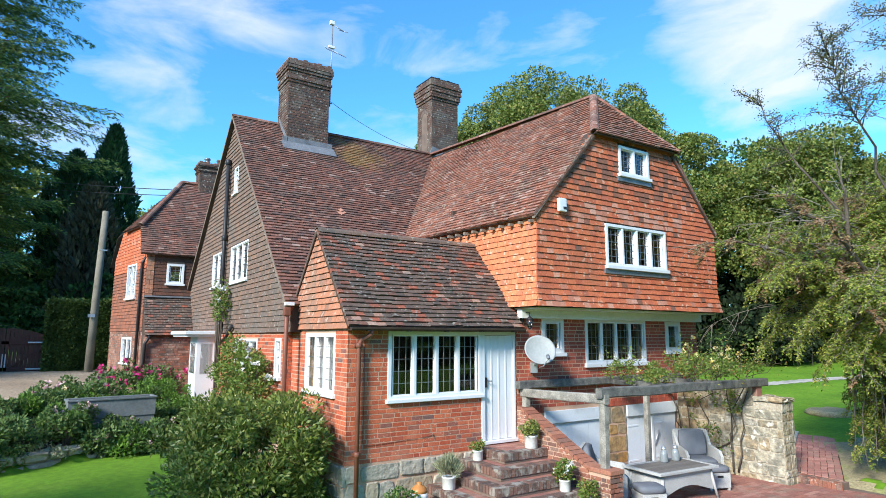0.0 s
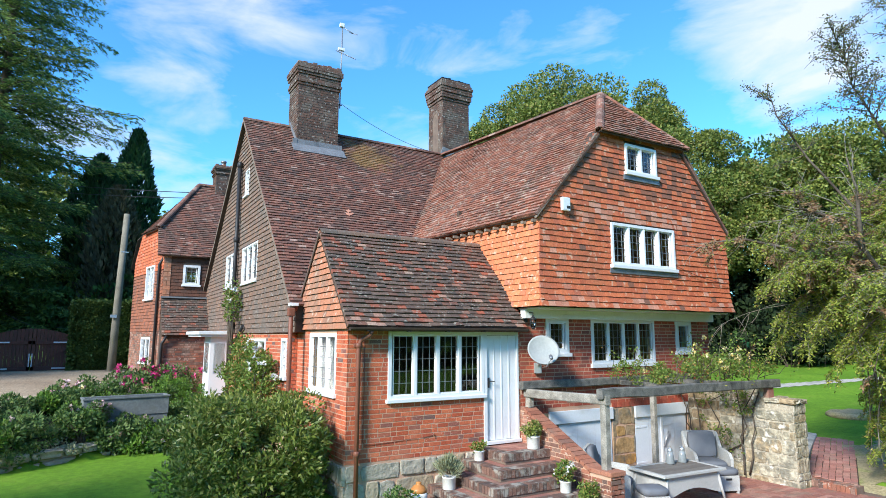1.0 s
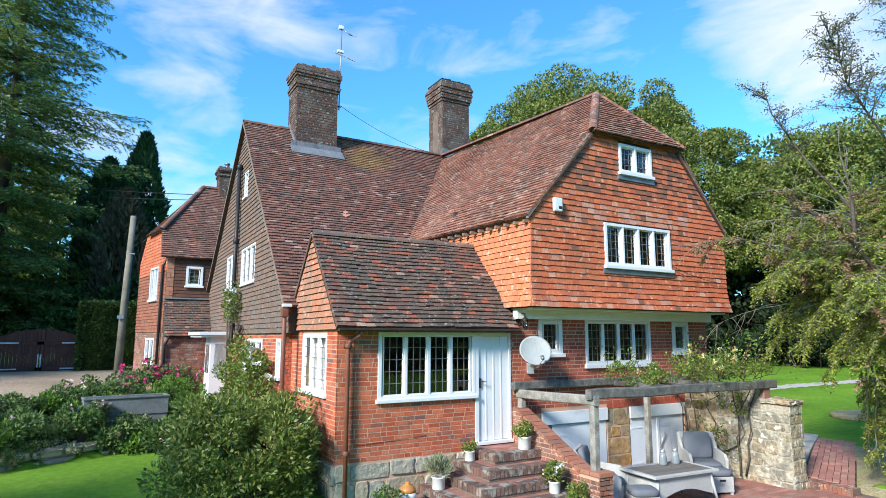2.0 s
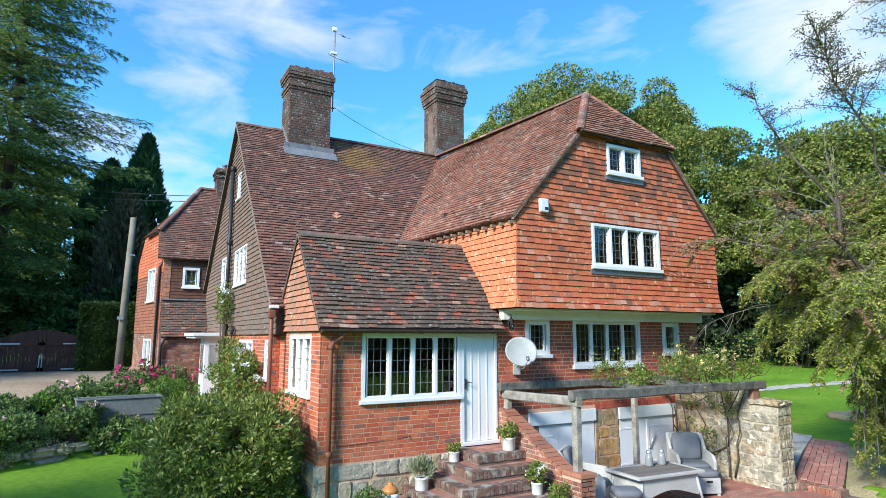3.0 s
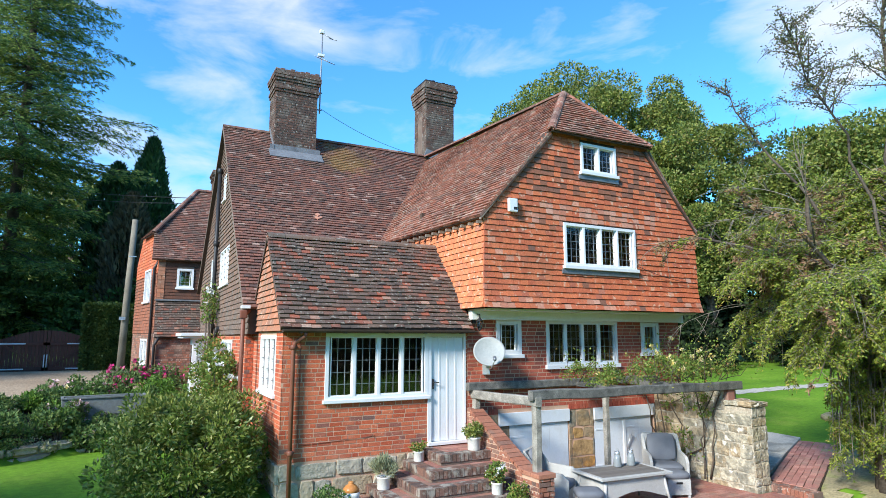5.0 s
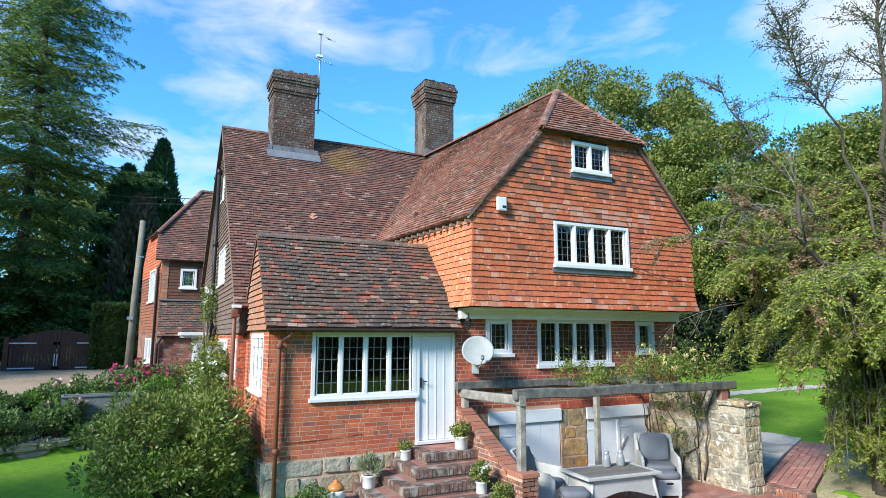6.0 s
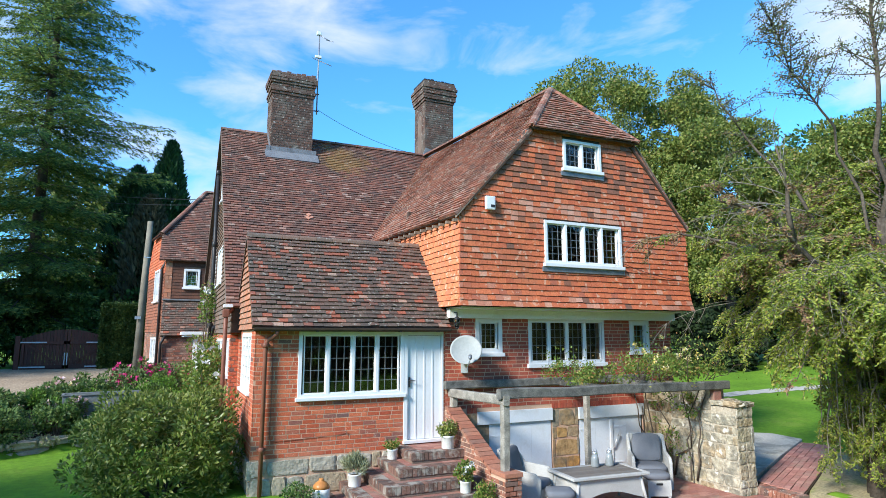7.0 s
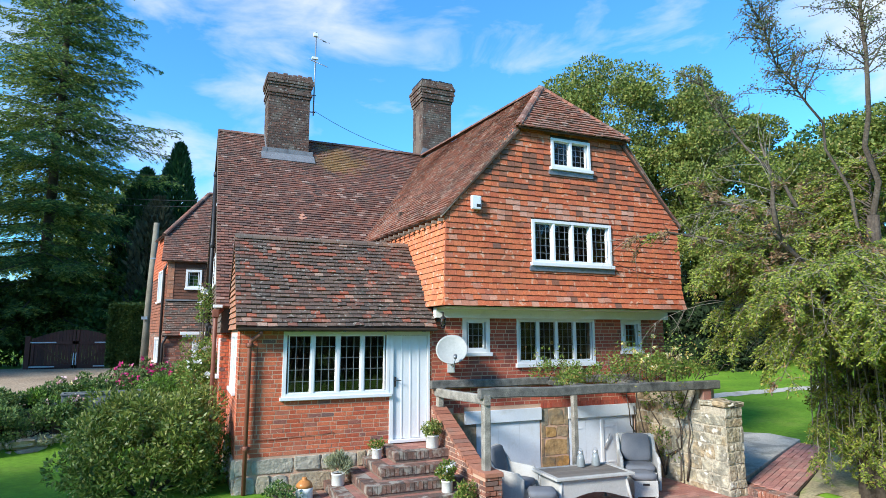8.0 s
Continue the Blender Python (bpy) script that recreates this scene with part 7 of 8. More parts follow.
for i, (x, y) in enumerate(((1.9, 17.3), (2.6, 16.9), (3.2, 16.5), (2.4, 17.9), (3.1, 17.6))):
    shrub("box_shrub", (x, y, gz(x, y) + 0.30), (0.55, 0.5, 0.36), 24, 2600, 0.06, 0.035, M_LEAF_BOX, "clipped bright green box shrub", "shrub", 320 + i, 0.35, "box shrubs by the front door")
# climbers on the gable and beside the porch
for i, (x, y, z, rx, ry, rz, n) in enumerate(((3.35, 13.2, 1.75, 0.45, 0.9, 0.95, 3800), (3.3, 12.2, 1.6, 0.40, 0.6, 0.85, 2600), (3.45, 15.9, 3.6, 0.2, 0.5, 0.6, 900), (3.5, 14.6, 2.2, 0.25, 0.8, 0.6, 1200))):
    shrub("climbing_rose", (x, y, z), (rx, ry, rz), 26, n, 0.075, 0.042, M_LEAF_ROSE, "pale climbing rose trained up the gable wall", "climber", 340 + i, 0.3, "climbers on the gable", [("blossom", 6, 0.10, M_WHITE_PETAL)], 0.3)

# low plants before the trough
for i, (x, y) in enumerate(((0.35, 15.02), (0.85, 14.95), (1.35, 15.05), (1.85, 15.0), (2.2, 15.3))):
    shrub("border_plant", (x, y, gz(x, y) + 0.30), (0.36, 0.30, 0.34), 14, 700, 0.10, 0.055, M_LEAF_BED, "leafy dark green border plant before the metal trough", "plant", 380 + i, 0.4, "plants before the trough", [("blossom", 4, 0.07, M_PALEPINK)] if i in (1, 3) else ())

for i, (x, y) in enumerate(((0.1, 15.2), (0.6, 15.3), (1.1, 15.25), (1.6, 15.35), (2.1, 15.45))):
    shrub("border_rose", (x, y, gz(x, y) + 0.36), (0.32, 0.2, 0.36), 14, 1000, 0.075, 0.042, M_LEAF_BED, "low rose with pale pink blooms before the metal trough", "rose", 390 + i, 0.4, "roses before the trough", [("blossom", 7, 0.075, M_PALEPINK)])

# rose over the pergola
pr_ = thing("pergola_rose", pose(10.6, 7.85, 1.9), "yellow climbing rose sprawling over the pergola", "climber")
rng = np.random.default_rng(360)
env = np.stack([2.05 - 3.4 * rng.random(60) ** 2.1, rng.uniform(-0.95, 0.75, 60), rng.uniform(0.05, 0.36, 60)], axis=1)
env[:, 2] += 0.25 * np.exp(-((env[:, 0] - 1.0) / 0.9) ** 2) * rng.random(60)
at, out = clump_points(rng, env, rng.uniform(0.10, 0.24, 60), 6800, 0.2, 0.8)
leaf_mesh("foliage", at, out + rng.normal(size=at.shape) * 0.8, 0.052, 0.032, M_LEAF_ROSE, pr_, rng)
bm = bmesh.new()
tips = []
for i in range(34):
    a = (2.0 - 3.4 * rng.random() ** 1.5, rng.uniform(-0.9, 0.7), 0.05)
    b = (a[0] + rng.normal() * 0.35, a[1] + rng.normal() * 0.3, rng.uniform(0.35, 0.85))
    tube(bm, limb_points(rng, a, b, 4, 0.05), [0.009, 0.008, 0.007, 0.006, 0.004], 4)
    tips.append(b)
for i in range(7):
    a = (rng.uniform(1.45, 1.6), rng.uniform(-0.4, 0.6), -1.9)
    tube(bm, limb_points(rng, a, (a[0] - rng.uniform(0.0, 0.3), a[1] + rng.normal() * 0.4, 0.05), 6, 0.04), [0.02, 0.018, 0.016, 0.014, 0.012, 0.012, 0.01], 5)
tagged(part("stem_growth", bm, M_BARK, pr_), "", "", "", "stuff")
tp = np.array(tips)
at = np.repeat(tp, 26, axis=0) + rng.normal(size=(len(tp) * 26, 3)) * np.array([0.11, 0.11, 0.14])
leaf_mesh("shoot_foliage", at, rng.normal(size=at.shape), 0.055, 0.034, M_LEAF_ROSE, pr_, rng)
pick = np.concatenate([tp[:10] + np.array([0, 0, 0.05]), env[:7] + np.array([0, -0.2, 0.15])])
at = np.repeat(pick, 12, axis=0) + rng.normal(size=(len(pick) * 12, 3)) * 0.02
leaf_mesh("blossom", at, rng.normal(size=at.shape) + np.array([0, -0.3, 0.4]), 0.065, 0.055, M_YELLOW, pr_, rng, 0.35)
env2 = np.stack([rng.uniform(1.3, 1.62, 26), rng.uniform(-0.75, 0.7, 26), rng.uniform(-1.5, 0.1, 26)], axis=1)
at, out = clump_points(rng, env2, rng.uniform(0.08, 0.2, 26), 800, 0.2)
leaf_mesh("wall_foliage", at, out + rng.normal(size=at.shape), 0.065, 0.04, M_LEAF_ROSE, pr_, rng)


# pots on the steps
M_POT = material("white_glazed_pot", [(0.3, (0.66, 0.65, 0.61)), (0.7, (0.76, 0.75, 0.71))], 0.5, 30, 0.08, 6.0, (0.45, 0.43, 0.38), 0.35, pieces=False, bump=0.15)
M_OCHRE = material("ochre_glaze", [(0.3, (0.42, 0.17, 0.05)), (0.7, (0.52, 0.23, 0.07))], 0.3, 30, 0.1, 6.0, pieces=False, bump=0.1)


def potted(x, y, z, r, h, kind, label, seed):
    rng = np.random.default_rng(seed)
    ob = thing("potted_plant", pose(x, y, z), label, "plant pot", "pots on the steps")
    bm = bmesh.new()
    lathe(bm, [(r * 0.90, 0.0), (r * 0.96, 0.01), (r, h * 0.86), (r * 1.06, h * 0.88), (r * 1.06, h), (r * 0.92, h), (r * 0.9, h * 0.85)], 0, 0, 20)
    part("pot", bm, M_POT, ob)
    bm = bmesh.new()
    lathe(bm, [(r * 0.91, h * 0.84), (r * 0.9, h * 0.87)], 0, 0, 16)
    part("soil", bm, M_SOIL, ob)
    n = {"box": 900, "small": 350, "lavender": 1500, "white": 600, "tall": 800}[kind]
    size = {"box": (0.17, 0.13), "small": (0.13, 0.11), "lavender": (0.27, 0.20), "white": (0.15, 0.16), "tall": (0.18, 0.15)}[kind]
    env = envelope(rng, (0, 0, h + size[1] * 0.75), (size[0], size[0], size[1]), 22, 0.2, -0.9)
    at, out = clump_points(rng, env, np.full(22, size[0] * 0.4), n, 0.2)
    if kind == "lavender":
        base = np.array([0, 0, h])
        leaf_mesh("foliage", base + (at - base) * 0.75, unit(at - base) + rng.normal(size=at.shape) * 0.2 + np.array([0, 0, 0.3]), 0.10, 0.014, M_LEAF_GREY, ob, rng)
    else:
        leaf_mesh("foliage", at, out + rng.normal(size=at.shape) + np.array([0, 0, 0.4]), 0.045 if kind != "white" else 0.06, 0.026 if kind != "white" else 0.04, M_LEAF_ROSE if kind != "box" else M_LEAF_BUSH, ob, rng)
    if kind == "white":
        pk = np.repeat(env[:9] * np.array([1.1, 1.1, 1.06]) + np.array([0, -0.02, 0.04]), 16, axis=0)
        leaf_mesh("blossom", pk + rng.normal(size=pk.shape) * 0.018, rng.normal(size=pk.shape), 0.04, 0.034, M_WHITE_PETAL, ob, rng, 0.3)


potted(7.12, 8.22, 0.87, 0.115, 0.22, "box", "white pot with a clipped box plant by the door", 401)
potted(6.22, 8.58, 0.70, 0.09, 0.17, "small", "small white pot with a green seedling on the steps", 402)
potted(5.50, 8.40, 0.36, 0.11, 0.20, "lavender", "white pot with grey lavender beside the porch wall", 403)
potted(6.99, 7.28, 0.36, 0.09, 0.18, "white", "white pot with white flowers on the steps", 404)
potted(7.12, 6.92, 0.19, 0.11, 0.12, "tall", "white pot with a bronze-tipped plant on the steps", 405)
jar = thing("stoneware_jar", pose(4.95, 8.42, 0.02), "white and ochre stoneware jar standing by the porch wall", "jar")
bm = bmesh.new()
lathe(bm, [(0.12, 0.0), (0.135, 0.02), (0.14, 0.30), (0.138, 0.36)], 0, 0, 24)
part("body", bm, M_POT, jar)
bm = bmesh.new()
lathe(bm, [(0.138, 0.36), (0.125, 0.41), (0.085, 0.455), (0.045, 0.475), (0.04, 0.49), (0.045, 0.505), (0.03, 0.515)], 0, 0, 24)
part("shoulder", bm, M_OCHRE, jar, "ochre glazed shoulder and lid")
lv = shrub("low_plant", (4.6, 8.3, 0.35), (0.25, 0.2, 0.15), 10, 500, 0.06, 0.035, M_LEAF_BED, "low green plant at the foot of the porch wall", "plant", 410, 0.5)

# hedge beside the gates
rng = np.random.default_rng(420)
hg = thing("hedge", pose(-0.32, 29.6, 1.2), "tall clipped beech hedge beside the gates", "hedge")
n = 26000
u = rng.random(n) * 3.4
v = rng.random(n) * 3.05
dp_ = np.abs(rng.normal(size=n)) * 0.12
at = np.stack([u, 0.0 + dp_ + 0.06 * np.sin(u * 5) + 0.05 * np.sin(v * 6), v], axis=1)
topn = 5000
at2 = np.stack([rng.random(topn) * 3.4, rng.random(topn) * 1.4, 3.02 + rng.normal(size=topn) * 0.06], axis=1)
endn = 6000
at3 = np.stack([np.abs(rng.normal(size=endn)) * 0.1, rng.random(endn) * 1.4, rng.random(endn) * 3.05], axis=1)
at = np.concatenate([at, at2, at3])
leaf_mesh("foliage", at, rng.normal(size=at.shape) + np.array([0, -0.5, 0.2]), 0.13, 0.08, M_LEAF_HEDGE, hg, rng)
# solid box in dark leaf colour, for the shade inside the hedge
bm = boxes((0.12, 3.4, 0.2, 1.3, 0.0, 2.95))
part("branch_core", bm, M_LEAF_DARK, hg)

# conifers and trees round the drive
conifer("cedar_tree", -4.4, 36.3, 30.5, 9.4, 38, 10, M_LEAF_CEDAR, "very tall dark spreading conifer behind the gates", 501, 0.07, 0.27, 0.24)
# this one stands out of view, added to shade gates and tall cedar
conifer("cedar_tree", -13.0, 28.0, 21.0, 9.5, 26, 11, M_LEAF_CEDAR, "unseen conifer added to shade the gates and low boughs", 502, 0.06, 0.30, 0.34)
cypress("cypress_tree", 2.0, 37.0, 13.0, 1.15, 9000, M_LEAF_CYPRESS, "slim dark green columnar cypress", 503)
cypress("cypress_tree", 0.3, 37.0, 11.2, 1.5, 8000, M_LEAF_CYPRESS, "dark columnar cypress beside the taller one", 504)
cypress("cypress_tree", 1.2, 34.5, 9.0, 1.3, 6000, M_LEAF_BROWN, "browning columnar cypress before the tall one", 505)
for i, (x, y, h, m) in enumerate(((-7.5, 33.5, 3.4, M_LEAF_DARK), (-4.8, 34.0, 3.8, M_LEAF_DARK), (-2.0, 34.2, 3.5, M_LEAF_DARK), (0.0, 35.5, 3.4, M_LEAF_OAK), (2.4, 33.5, 3.2, M_LEAF_DARK), (-10.5, 32.0, 4.2, M_LEAF_DARK), (-14.0, 30.0, 4.5, M_LEAF_DARK), (-9.5, 26.0, 2.2, M_LEAF_DARK))):
    shrub("laurel_shrub", (x, y, gz(x, y) + h * 0.6), (1.9, 1.5, h * 0.75), 34, 5000, 0.26, 0.15, m, "dense dark evergreen shrub behind the drive", "shrub", 520 + i, 0.28, "shrubs behind the drive")
broadleaf("far_tree", 10.0, 62.0, 14.0, (6, 5, 5), 11.0, 40, 7000, 0.5, M_LEAF_OAK, "distant green broad-leaved tree", 530)
broadleaf("far_tree", -3.0, 52.0, 15.0, (7, 5, 6), 9.0, 40, 7000, 0.5, M_LEAF_OAK, "distant green broad-leaved tree", 531)

# woodland behind the wing
broadleaf("oak_tree", 33.4, 33.6, 24.0, (8.9, 8.5, 7.4), 14.7, 165, 150000, 0.22, M_LEAF_OAK, "tall green oak behind the house", 541, 0.165, 0.5, 0.6)
broadleaf("oak_tree", 24.6, 34.2, 17.5, (4.2, 3.8, 3.6), 13.6, 90, 46000, 0.21, M_LEAF_OAK, "green oak beyond the roof ridge", 542, 0.22, 0.4)
broadleaf("oak_tree", 33.0, 23.5, 18.0, (3.7, 3.7, 6.0), 9.3, 80, 60000, 0.20, M_LEAF_OAK, "leafy oak at the lawn's edge", 543, 0.21, 0.4)
broadleaf("oak_tree", 39.0, 17.5, 17.0, (6.0, 5.5, 5.6), 8.6, 120, 76000, 0.21, M_LEAF_OAK, "leafy oak beyond the lawn", 544, 0.21, 0.4)
broadleaf("oak_tree", 44.0, 8.0, 17.0, (6.5, 6.0, 6.8), 9.8, 70, 34000, 0.30, M_LEAF_DARK, "dark green tree beyond the lawn", 545, 0.21, 0.4)
broadleaf("oak_tree", 47.0, 26.0, 20.0, (8.0, 7.0, 6.5), 9.5, 60, 28000, 0.36, M_LEAF_DARK, "dark woodland tree behind the lawn", 546, 0.22, 0.4)
broadleaf("oak_tree", 52.0, 14.0, 19.0, (8.0, 7.0, 6.5), 8.5, 60, 28000, 0.36, M_LEAF_DARK, "dark woodland tree behind the lawn", 547, 0.22, 0.4)
broadleaf("oak_tree", 27.0, 40.0, 18.0, (8.0, 6.0, 7.0), 9.0, 50, 24000, 0.36, M_LEAF_DARK, "dark woodland tree behind the house", 548, 0.22, 0.4)
broadleaf("oak_tree", 50.0, -2.0, 17.0, (7.0, 7.0, 7.5), 9.0, 50, 24000, 0.36, M_LEAF_DARK, "dark woodland tree beyond the lawn", 549, 0.22, 0.4)
# the shade below the trees is put into the leaf colour of these
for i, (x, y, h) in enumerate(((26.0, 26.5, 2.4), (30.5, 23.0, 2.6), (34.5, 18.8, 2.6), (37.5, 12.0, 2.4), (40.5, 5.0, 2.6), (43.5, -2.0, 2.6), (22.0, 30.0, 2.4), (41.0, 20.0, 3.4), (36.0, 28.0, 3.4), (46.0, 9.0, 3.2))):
    shrub("woodland_shrub", (x, y, gz(x, y) + h * 0.55), (2.6, 2.2, h * 0.7), 34, 4500, 0.30, 0.18, M_LEAF_SHADED, "shrub under the woodland edge, its leaves coloured dark for shade", "shrub", 560 + i, 0.28, "shrubs under the trees")


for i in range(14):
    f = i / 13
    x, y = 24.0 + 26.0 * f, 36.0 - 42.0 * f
    shrub("laurel_shrub", (x + 3, y + 3, gz(x, y) + 3.0), (3.2, 3.0, 4.2), 40, 4800, 0.42, 0.28, M_LEAF_SHADED, "tall laurel under the wood, its leaves coloured dark for shade", "shrub", 580 + i, 0.3, "laurels under the wood", (), 0.4)
# unseen hedge behind the camera, added so the panes mirror something dark
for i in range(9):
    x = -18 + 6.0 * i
    shrub("laurel_shrub", (x, -21.0 - (i % 2), 1.6), (3.6, 1.6, 2.2), 30, 2500, 0.4, 0.26, M_LEAF_SHADED, "unseen dark hedge added to darken the window reflections", "shrub", 660 + i, 0.3, "laurel hedge", (), 0.4)
# unseen trees: one shades the left lawn, those behind the camera darken reflections
# out of view at the left, added to shade the lawn
broadleaf("unseen_tree", -8.3, 6.2, 7.6, (2.7, 2.7, 2.0), 5.3, 40, 6500, 0.24, M_LEAF_OAK, "small unseen tree added to shade the lawn", 619)
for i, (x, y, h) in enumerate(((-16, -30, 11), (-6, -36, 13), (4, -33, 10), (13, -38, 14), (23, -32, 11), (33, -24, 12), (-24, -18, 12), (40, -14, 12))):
    broadleaf("unseen_tree", x, y, h, (5.5, 5.0, h * 0.42), h * 0.56, 40, 6000, 0.55, M_LEAF_SHADED, "unseen dark tree mirrored in the windows", 620 + i)


# old yew by the path
def bezier(a, b, c, n):
    """Points of a bent branch from a to c, drawn towards b."""
    a, b, c = (np.array(p, float) for p in (a, b, c))
    t = np.linspace(0, 1, n)[:, None]
    return a * (1 - t) ** 2 + b * 2 * t * (1 - t) + c * t ** 2


def along(line, t):
    """The place and the way at share t of a branch."""
    k = t * (len(line) - 1)
    i = min(int(k), len(line) - 2)
    return line[i] + (line[i + 1] - line[i]) * (k - i), unit((line[i + 1] - line[i])[None])[0]


def old_yew(x, y, seed):
    rng = np.random.default_rng(seed)
    g = gz(x, y)
    ob = thing("yew_tree", pose(x, y, g), "old straggling yew with drooping sprays and bare twigs", "tree")
    trunk, limbs, twigs = bmesh.new(), bmesh.new(), bmesh.new()
    pts, ways, rusts, rways, small, sways = [], [], [], [], [], []
    for k in range(7):
        a = 2 * math.pi * k / 7
        c, s_ = math.cos(a), math.sin(a)
        tube(trunk, [(0.30 * c, 0.30 * s_, -0.3), (0.22 * c, 0.22 * s_, 1.2), (0.12 * c - 0.1, 0.12 * s_ - 0.15, 3.0), (0.05 * c - 0.35, 0.05 * s_ - 0.45, 4.8)], [0.17, 0.13, 0.09, 0.04], 7)
    part("trunk", trunk, M_BARK, ob)

    def frond(p0, d, ln, rust):
        """A drooping spray: a twig with leaves in two ranks."""
        line = bezier(p0, p0 + d * ln * 0.6 + np.array([0, 0, 0.04]), p0 + d * ln + np.array([0, 0, -0.35 * ln]), 4)
        tube(twigs, [tuple(p) for p in line], [0.006, 0.005, 0.004, 0.002], 3)
        m = int(ln / 0.009)
        q = rng.random(m) * 2.999
        i = q.astype(int)
        p = line[i] + (line[i + 1] - line[i]) * (q - i)[:, None]
        fan = unit(np.cross(d, np.array([0, 0, 1.0]))[None] + 1e-6)[0]
        w = d * 0.7 + fan * rng.choice((-0.8, 0.8), m)[:, None] + rng.normal(size=(m, 3)) * 0.3 + np.array([0, 0, -0.15])
        (rusts if rust else pts).append(p + rng.normal(size=(m, 3)) * 0.022)
        (rways if rust else ways).append(w)

    def dress(line, gap, reach, rust=0.0, first=0.2):
        """Side sprays on both sides of a limb, each with smaller ones."""
        total = float(np.sum(np.linalg.norm(np.diff(line, axis=0), axis=1)))
        n = max(3, int(total * (1 - first) / gap))
        for k in range(n):
            t = first + (1 - first) * (k + rng.random()) / n
            p, d = along(line, min(t, 0.999))
            fan = unit(np.cross(d, np.array([0, 0, 1.0]))[None] + 1e-6)[0] * (1 if k % 2 else -1)
            way = unit((d * rng.uniform(0.3, 0.9) + fan * rng.uniform(0.4, 1.0) + np.array([0, 0, rng.uniform(-0.45, 0.2)]))[None])[0]
            ln = reach * rng.uniform(0.5, 1.2) * (1.15 - 0.5 * t)
            red = rng.random() < rust
            frond(p, way, ln, red)
            for h in range(3):
                f = rng.uniform(0.25, 0.9)
                way2 = unit((way * 0.6 + rng.normal(size=3) * 0.45 + np.array([0, 0, -0.4]))[None])[0]
                frond(p + way * ln * f + np.array([0, 0, -0.35 * ln * f * f]), way2, ln * rng.uniform(0.35, 0.6), red)

    def bare(line, n, ln, mesh=None):
        for _ in range(n):
            p, d = along(line, rng.uniform(0.3, 0.98))
            way = unit((d * 0.8 + rng.normal(size=3) * 0.6)[None])[0]
            l2 = ln * rng.uniform(0.4, 1.2)
            c = bezier(p, p + way * l2 * 0.5 + rng.normal(size=3) * l2 * 0.12, p + way * l2 + np.array([0, 0, -0.15 * l2]), 5)
            tube(mesh or twigs, [tuple(q) for q in c], [0.007, 0.006, 0.005, 0.004, 0.002], 3)
            if l2 > 0.3:
                p2, d2 = along(c, 0.6)
                e = p2 + unit((d2 + rng.normal(size=3) * 0.7)[None])[0] * l2 * 0.45
                tube(mesh or twigs, [tuple(p2), tuple(e)], [0.004, 0.0015], 3)

    # layered boughs
    for i in range(92):
        a = i * 2.399 + rng.uniform(-0.3, 0.3)
        f = ((i * 0.618) % 1.0)
        z0 = 1.5 + 4.3 * f
        r = (3.0 - 1.5 * abs(f - 0.4)) * rng.uniform(0.55, 1.1)
        out = np.array([math.cos(a), math.sin(a), 0.0])
        base = np.array([-0.075 * z0, -0.09 * z0, z0])
        tip = base + out * r + np.array([0, 0, rng.uniform(-0.75, 0.25) + 0.35 * f])
        line = bezier(base, base + out * r * 0.5 + np.array([rng.normal() * 0.2, rng.normal() * 0.2, rng.uniform(0.35, 0.9)]), tip, 8)
        tube(limbs, [tuple(p) for p in line], [w * (1.2 - 0.9 * f) for w in (0.034, 0.032, 0.029, 0.025, 0.02, 0.015, 0.010, 0.005)], 6)
        dress(line, 0.085, 0.58, 0.20 if f > 0.5 else 0.03, 0.04)
        if rng.random() < 0.4:
            bare(line, 6, 0.6)

    # low boughs that droop over the lawn
    for i in range(13):
        a = 2.15 + 1.7 * i / 12
        r = rng.uniform(1.7, 2.6)
        out = np.array([math.cos(a), math.sin(a), 0.0])
        base = np.array([-0.25, -0.25, rng.uniform(2.8, 3.6)])
        line = bezier(base, base + out * r * 0.6 + np.array([0, 0, rng.uniform(0.3, 0.7)]), base + out * r + np.array([0, 0, rng.uniform(-0.9, -0.2)]), 8)
        tube(limbs, [tuple(p) for p in line], [0.034, 0.032, 0.029, 0.025, 0.02, 0.015, 0.010, 0.005], 6)
        dress(line, 0.08, 0.55, 0.02, 0.2)

    # hanging growth round the trunk
    for i in range(120):
        a = rng.random() * 2 * math.pi
        r = rng.uniform(0.3, 1.0)
        top = np.array([r * math.cos(a), r * math.sin(a), rng.uniform(1.5, 3.4)])
        bot = np.array([r * 1.1 * math.cos(a), r * 1.1 * math.sin(a), rng.uniform(0.25, 1.3)])
        line = bezier(top, (top + bot) / 2 + rng.normal(size=3) * 0.15, bot, 5)
        tube(twigs, [tuple(p) for p in line], [0.018, 0.014, 0.01, 0.007, 0.003], 4)
        dress(line, 0.22, 0.26, 0.0, 0.15)

    # dark bent limbs that reach out over the path
    for row in (((-0.3, -0.2, 2.6), (-1.3, -0.2, 3.5), (-2.36, -0.13, 4.35), (-2.8, 0.0, 4.8), (-3.5, 0.25, 4.95), (-3.6, 0.27, 5.3)),
                ((-2.3, -0.12, 4.3), (-2.5, -0.2, 4.8), (-2.45, -0.2, 5.3), (-2.6, -0.15, 5.9)),
                ((-0.3, 0.2, 3.0), (-1.1, 0.8, 4.0), (-2.0, 1.3, 4.5), (-2.8, 1.8, 4.7), (-3.4, 2.2, 4.6))):
        line = np.array(row)
        tube(limbs, [tuple(p) for p in line], [0.052 - 0.038 * k / (len(row) - 1) for k in range(len(row))], 7)
        dress(line, 0.16, 0.45, 0.35, 0.35)
        bare(line, 16, 0.8)

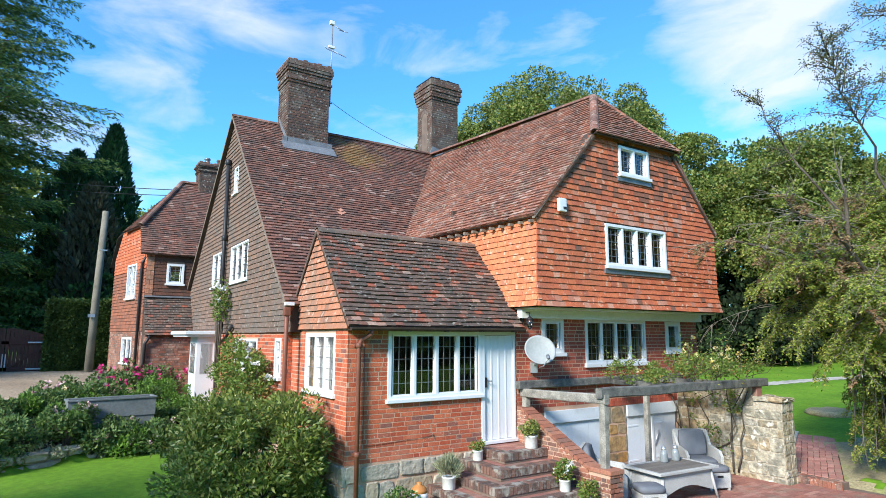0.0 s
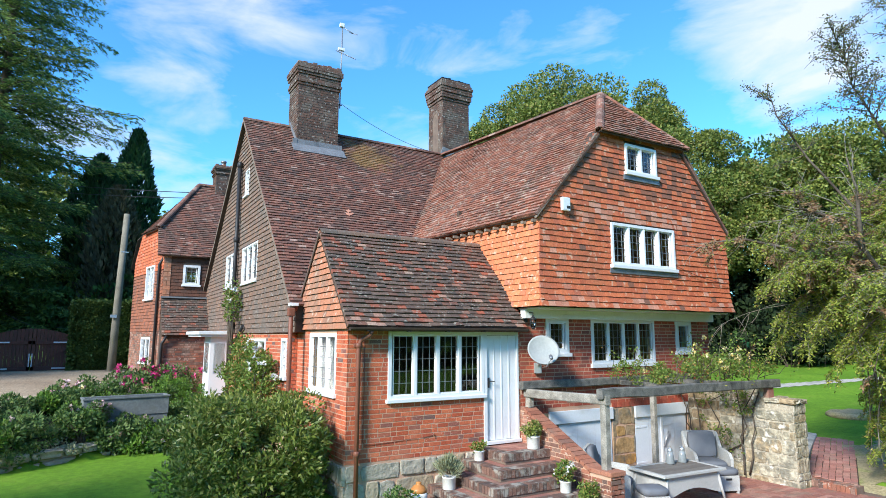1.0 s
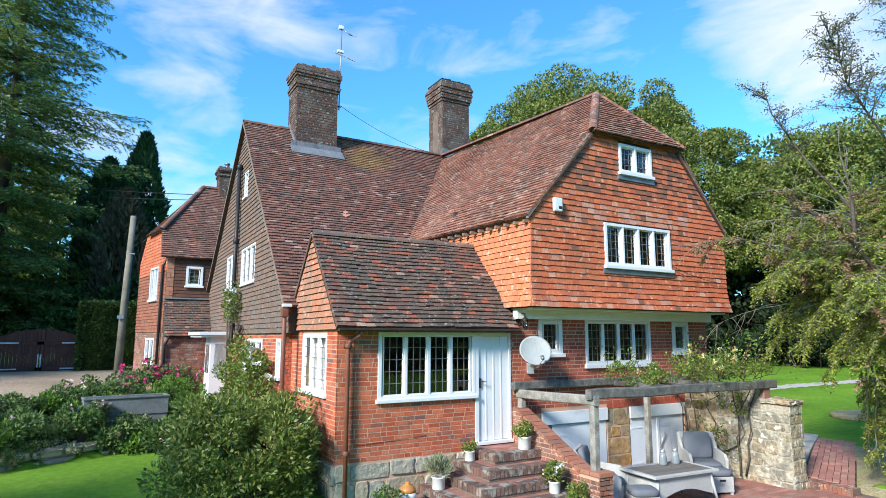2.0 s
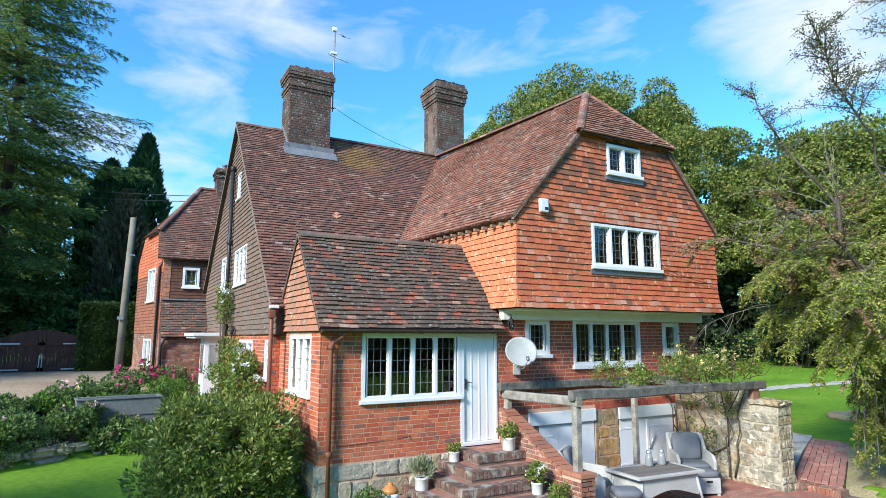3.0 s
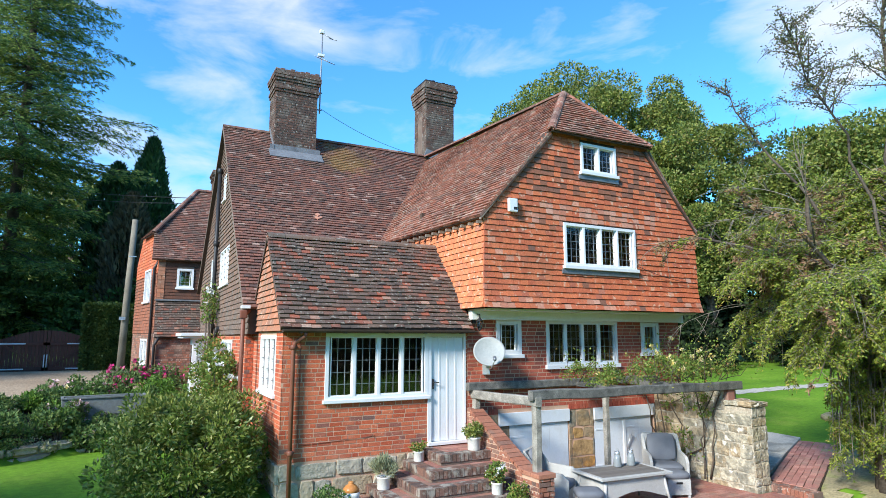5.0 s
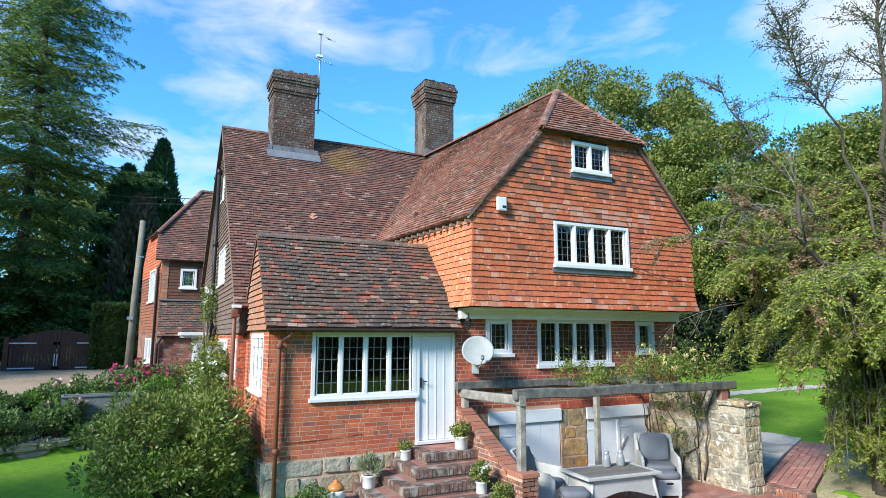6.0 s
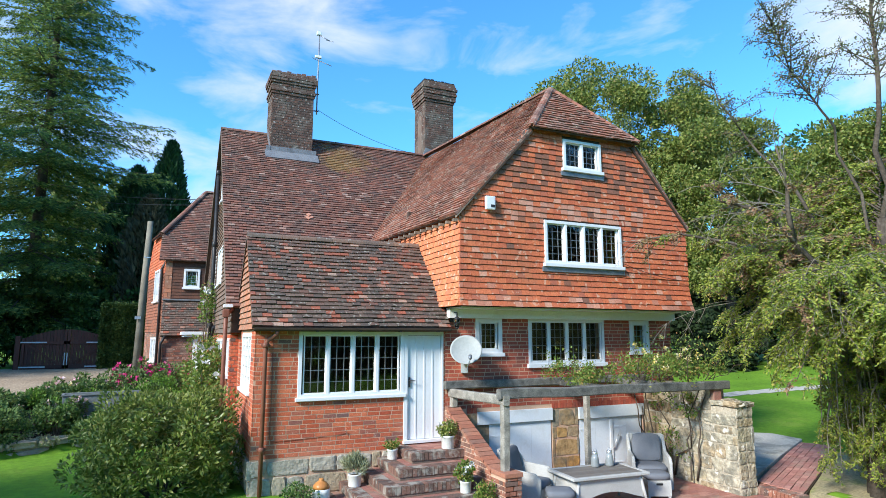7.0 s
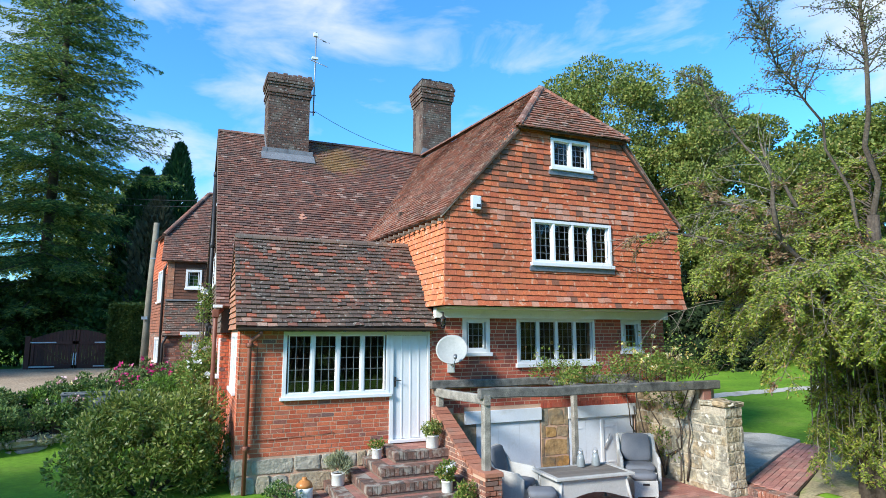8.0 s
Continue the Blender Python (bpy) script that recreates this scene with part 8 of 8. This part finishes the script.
    # bare grey arching twigs
    for i in range(13):
        a = rng.uniform(1.9, 4.3)
        out = np.array([math.cos(a), math.sin(a), 0.0])
        st_ = out * rng.uniform(0.3, 1.4) + np.array([0, 0, rng.uniform(2.4, 5.4)])
        r = rng.uniform(1.2, 2.7)
        line = bezier(st_, st_ + out * r * 0.55 + np.array([rng.normal() * 0.3, rng.normal() * 0.3, rng.uniform(0.1, 0.7)]), st_ + out * r + np.array([0, 0, rng.uniform(-0.8, 0.3)]), 8)
        tube(twigs, [tuple(p) for p in line], [0.011, 0.010, 0.009, 0.008, 0.007, 0.005, 0.003, 0.002], 4)
        bare(line, 11, 0.6)

    # thin leaders above the crown, with small sparse leaves
    for row, r0, n in ((((-0.45, -0.4, 4.0), (-0.8, -0.4, 5.2), (-1.2, -0.3, 6.4), (-1.8, -0.15, 7.2), (-2.15, -0.1, 7.8), (-2.2, -0.05, 8.5)), 0.032, 44),
                       (((-0.15, -0.2, 2.4), (-0.35, -0.45, 4.8), (-0.6, -0.7, 6.5), (-0.6, -0.75, 8.4), (-0.7, -0.7, 9.8), (-0.5, -0.6, 11.2)), 0.066, 80),
                       (((-0.7, 0.4, 4.6), (-1.4, 0.9, 6.1), (-1.8, 1.2, 6.9), (-2.26, 1.44, 7.8)), 0.035, 18),
                       (((0.1, -0.1, 4.0), (0.5, -0.6, 6.2), (0.8, -0.8, 8.0), (1.2, -0.9, 9.6)), 0.04, 26)):
        line = np.array([q for p, e in zip(row, row[1:]) for q in limb_points(rng, p, e, 3, 0.06)[:-1]] + [row[-1]])
        tube(limbs, [tuple(p) for p in line], [r0 - (r0 - 0.006) * k / (len(line) - 1) for k in range(len(line))], 7)
        for k in range(n):
            t = 0.48 + 0.51 * (k + rng.random()) / n
            p, d = along(line, min(t, 0.995))
            way = unit((d * 0.5 + rng.normal(size=3) * np.array([0.8, 0.8, 0.35]) + np.array([0, 0, 0.2]))[None])[0]
            ln = rng.uniform(0.35, 0.95) * (1.2 - 0.6 * t) * (1.3 if r0 > 0.06 else 1.0)
            c = bezier(p, p + way * ln * 0.6, p + way * ln + np.array([0, 0, rng.uniform(-0.1, 0.3) * ln]), 5)
            tube(limbs, [tuple(q) for q in c], [0.014, 0.011, 0.008, 0.006, 0.003], 4)
            bare(c, 4, ln * 0.45, limbs)
            m = int(150 * ln)
            q = rng.random(m) ** 0.7
            at = np.array([along(c, min(v, 0.999))[0] for v in q]) + rng.normal(size=(m, 3)) * 0.055
            small.append(at)
            sways.append(rng.normal(size=(m, 3)) + np.array([0, 0, 0.2]))
    tagged(part("limb_growth", limbs, M_BARK, ob), "", "", "", "stuff")
    tagged(part("twig_growth", twigs, M_TWIG, ob), "", "", "", "stuff")
    leaf_mesh("foliage", np.concatenate(pts), np.concatenate(ways), 0.064, 0.026, M_LEAF_YEW, ob, rng)
    leaf_mesh("brown_foliage", np.concatenate(rusts), np.concatenate(rways), 0.07, 0.026, leaf_material("dead_spray", [(0.0, (0.20, 0.10, 0.05)), (0.6, (0.32, 0.19, 0.11)), (1.0, (0.26, 0.24, 0.08))], 0.2), ob, rng)
    leaf_mesh("top_foliage", np.concatenate(small), np.concatenate(sways), 0.045, 0.027, leaf_material("leader_leaf", [(0.0, (0.075, 0.095, 0.045)), (0.6, (0.13, 0.15, 0.075)), (0.85, (0.20, 0.22, 0.08)), (1.0, (0.30, 0.15, 0.10))], 0.3), ob, rng)


old_yew(14.2, 5.0, 601)

# grass blades and leaf litter close to the camera
rng = np.random.default_rng(701)
n = 42000
gx = np.concatenate([rng.uniform(-4.5, 3.8, n // 2), rng.uniform(12.8, 22.0, n // 2)])
gy_ = np.concatenate([rng.uniform(8.5, 15.0, n // 2), rng.uniform(3.5, 12.0, n // 2)])
gzv = np.array([gz(a, b) for a, b in zip(gx, gy_)])
keep = np.array([(a < 3.8 and b < bed_line(a)) or (a > 12.8 and not (b > 6.0 and b < 8.9 and a < 17.0 and b > 5.55 + (a - 12.86) * 0.47) and math.hypot((a - 15.9) / 3.5, (b - 5.75) / 2.05) > 0.8) for a, b in zip(gx, gy_)])
M_BLADE = leaf_material("grass_blade", [(0.0, (0.10, 0.205, 0.011)), (0.6, (0.13, 0.25, 0.014)), (1.0, (0.17, 0.30, 0.022))], 0.4)
at = np.stack([gx, gy_, gzv], axis=1)[keep]
tagged(leaf_mesh("grass", at, rng.normal(size=at.shape) * 0.35 + np.array([0, 0, 1.0]), 0.018, 0.006, M_BLADE, None, rng), "short mown grass blades", "grass", "", "stuff")

# far belt of woods round the place
rng = np.random.default_rng(801)
n = 60000
ang = rng.random(n) * 2 * math.pi
rad = 78 + rng.random(n) * 22
hgt = 9.0 + 3.0 * np.sin(ang * 9) + 2.0 * np.sin(ang * 23 + 1.0)
zz = rng.random(n) ** 0.8 * hgt
at = np.stack([8 + rad * np.cos(ang), 12 + rad * np.sin(ang), 1.5 + zz], axis=1)
tagged(leaf_mesh("far_woods", at, rng.normal(size=at.shape), 1.5, 1.1, M_LEAF_DARK, None, rng), "distant belt of dark green woodland", "woods", "", "stuff")
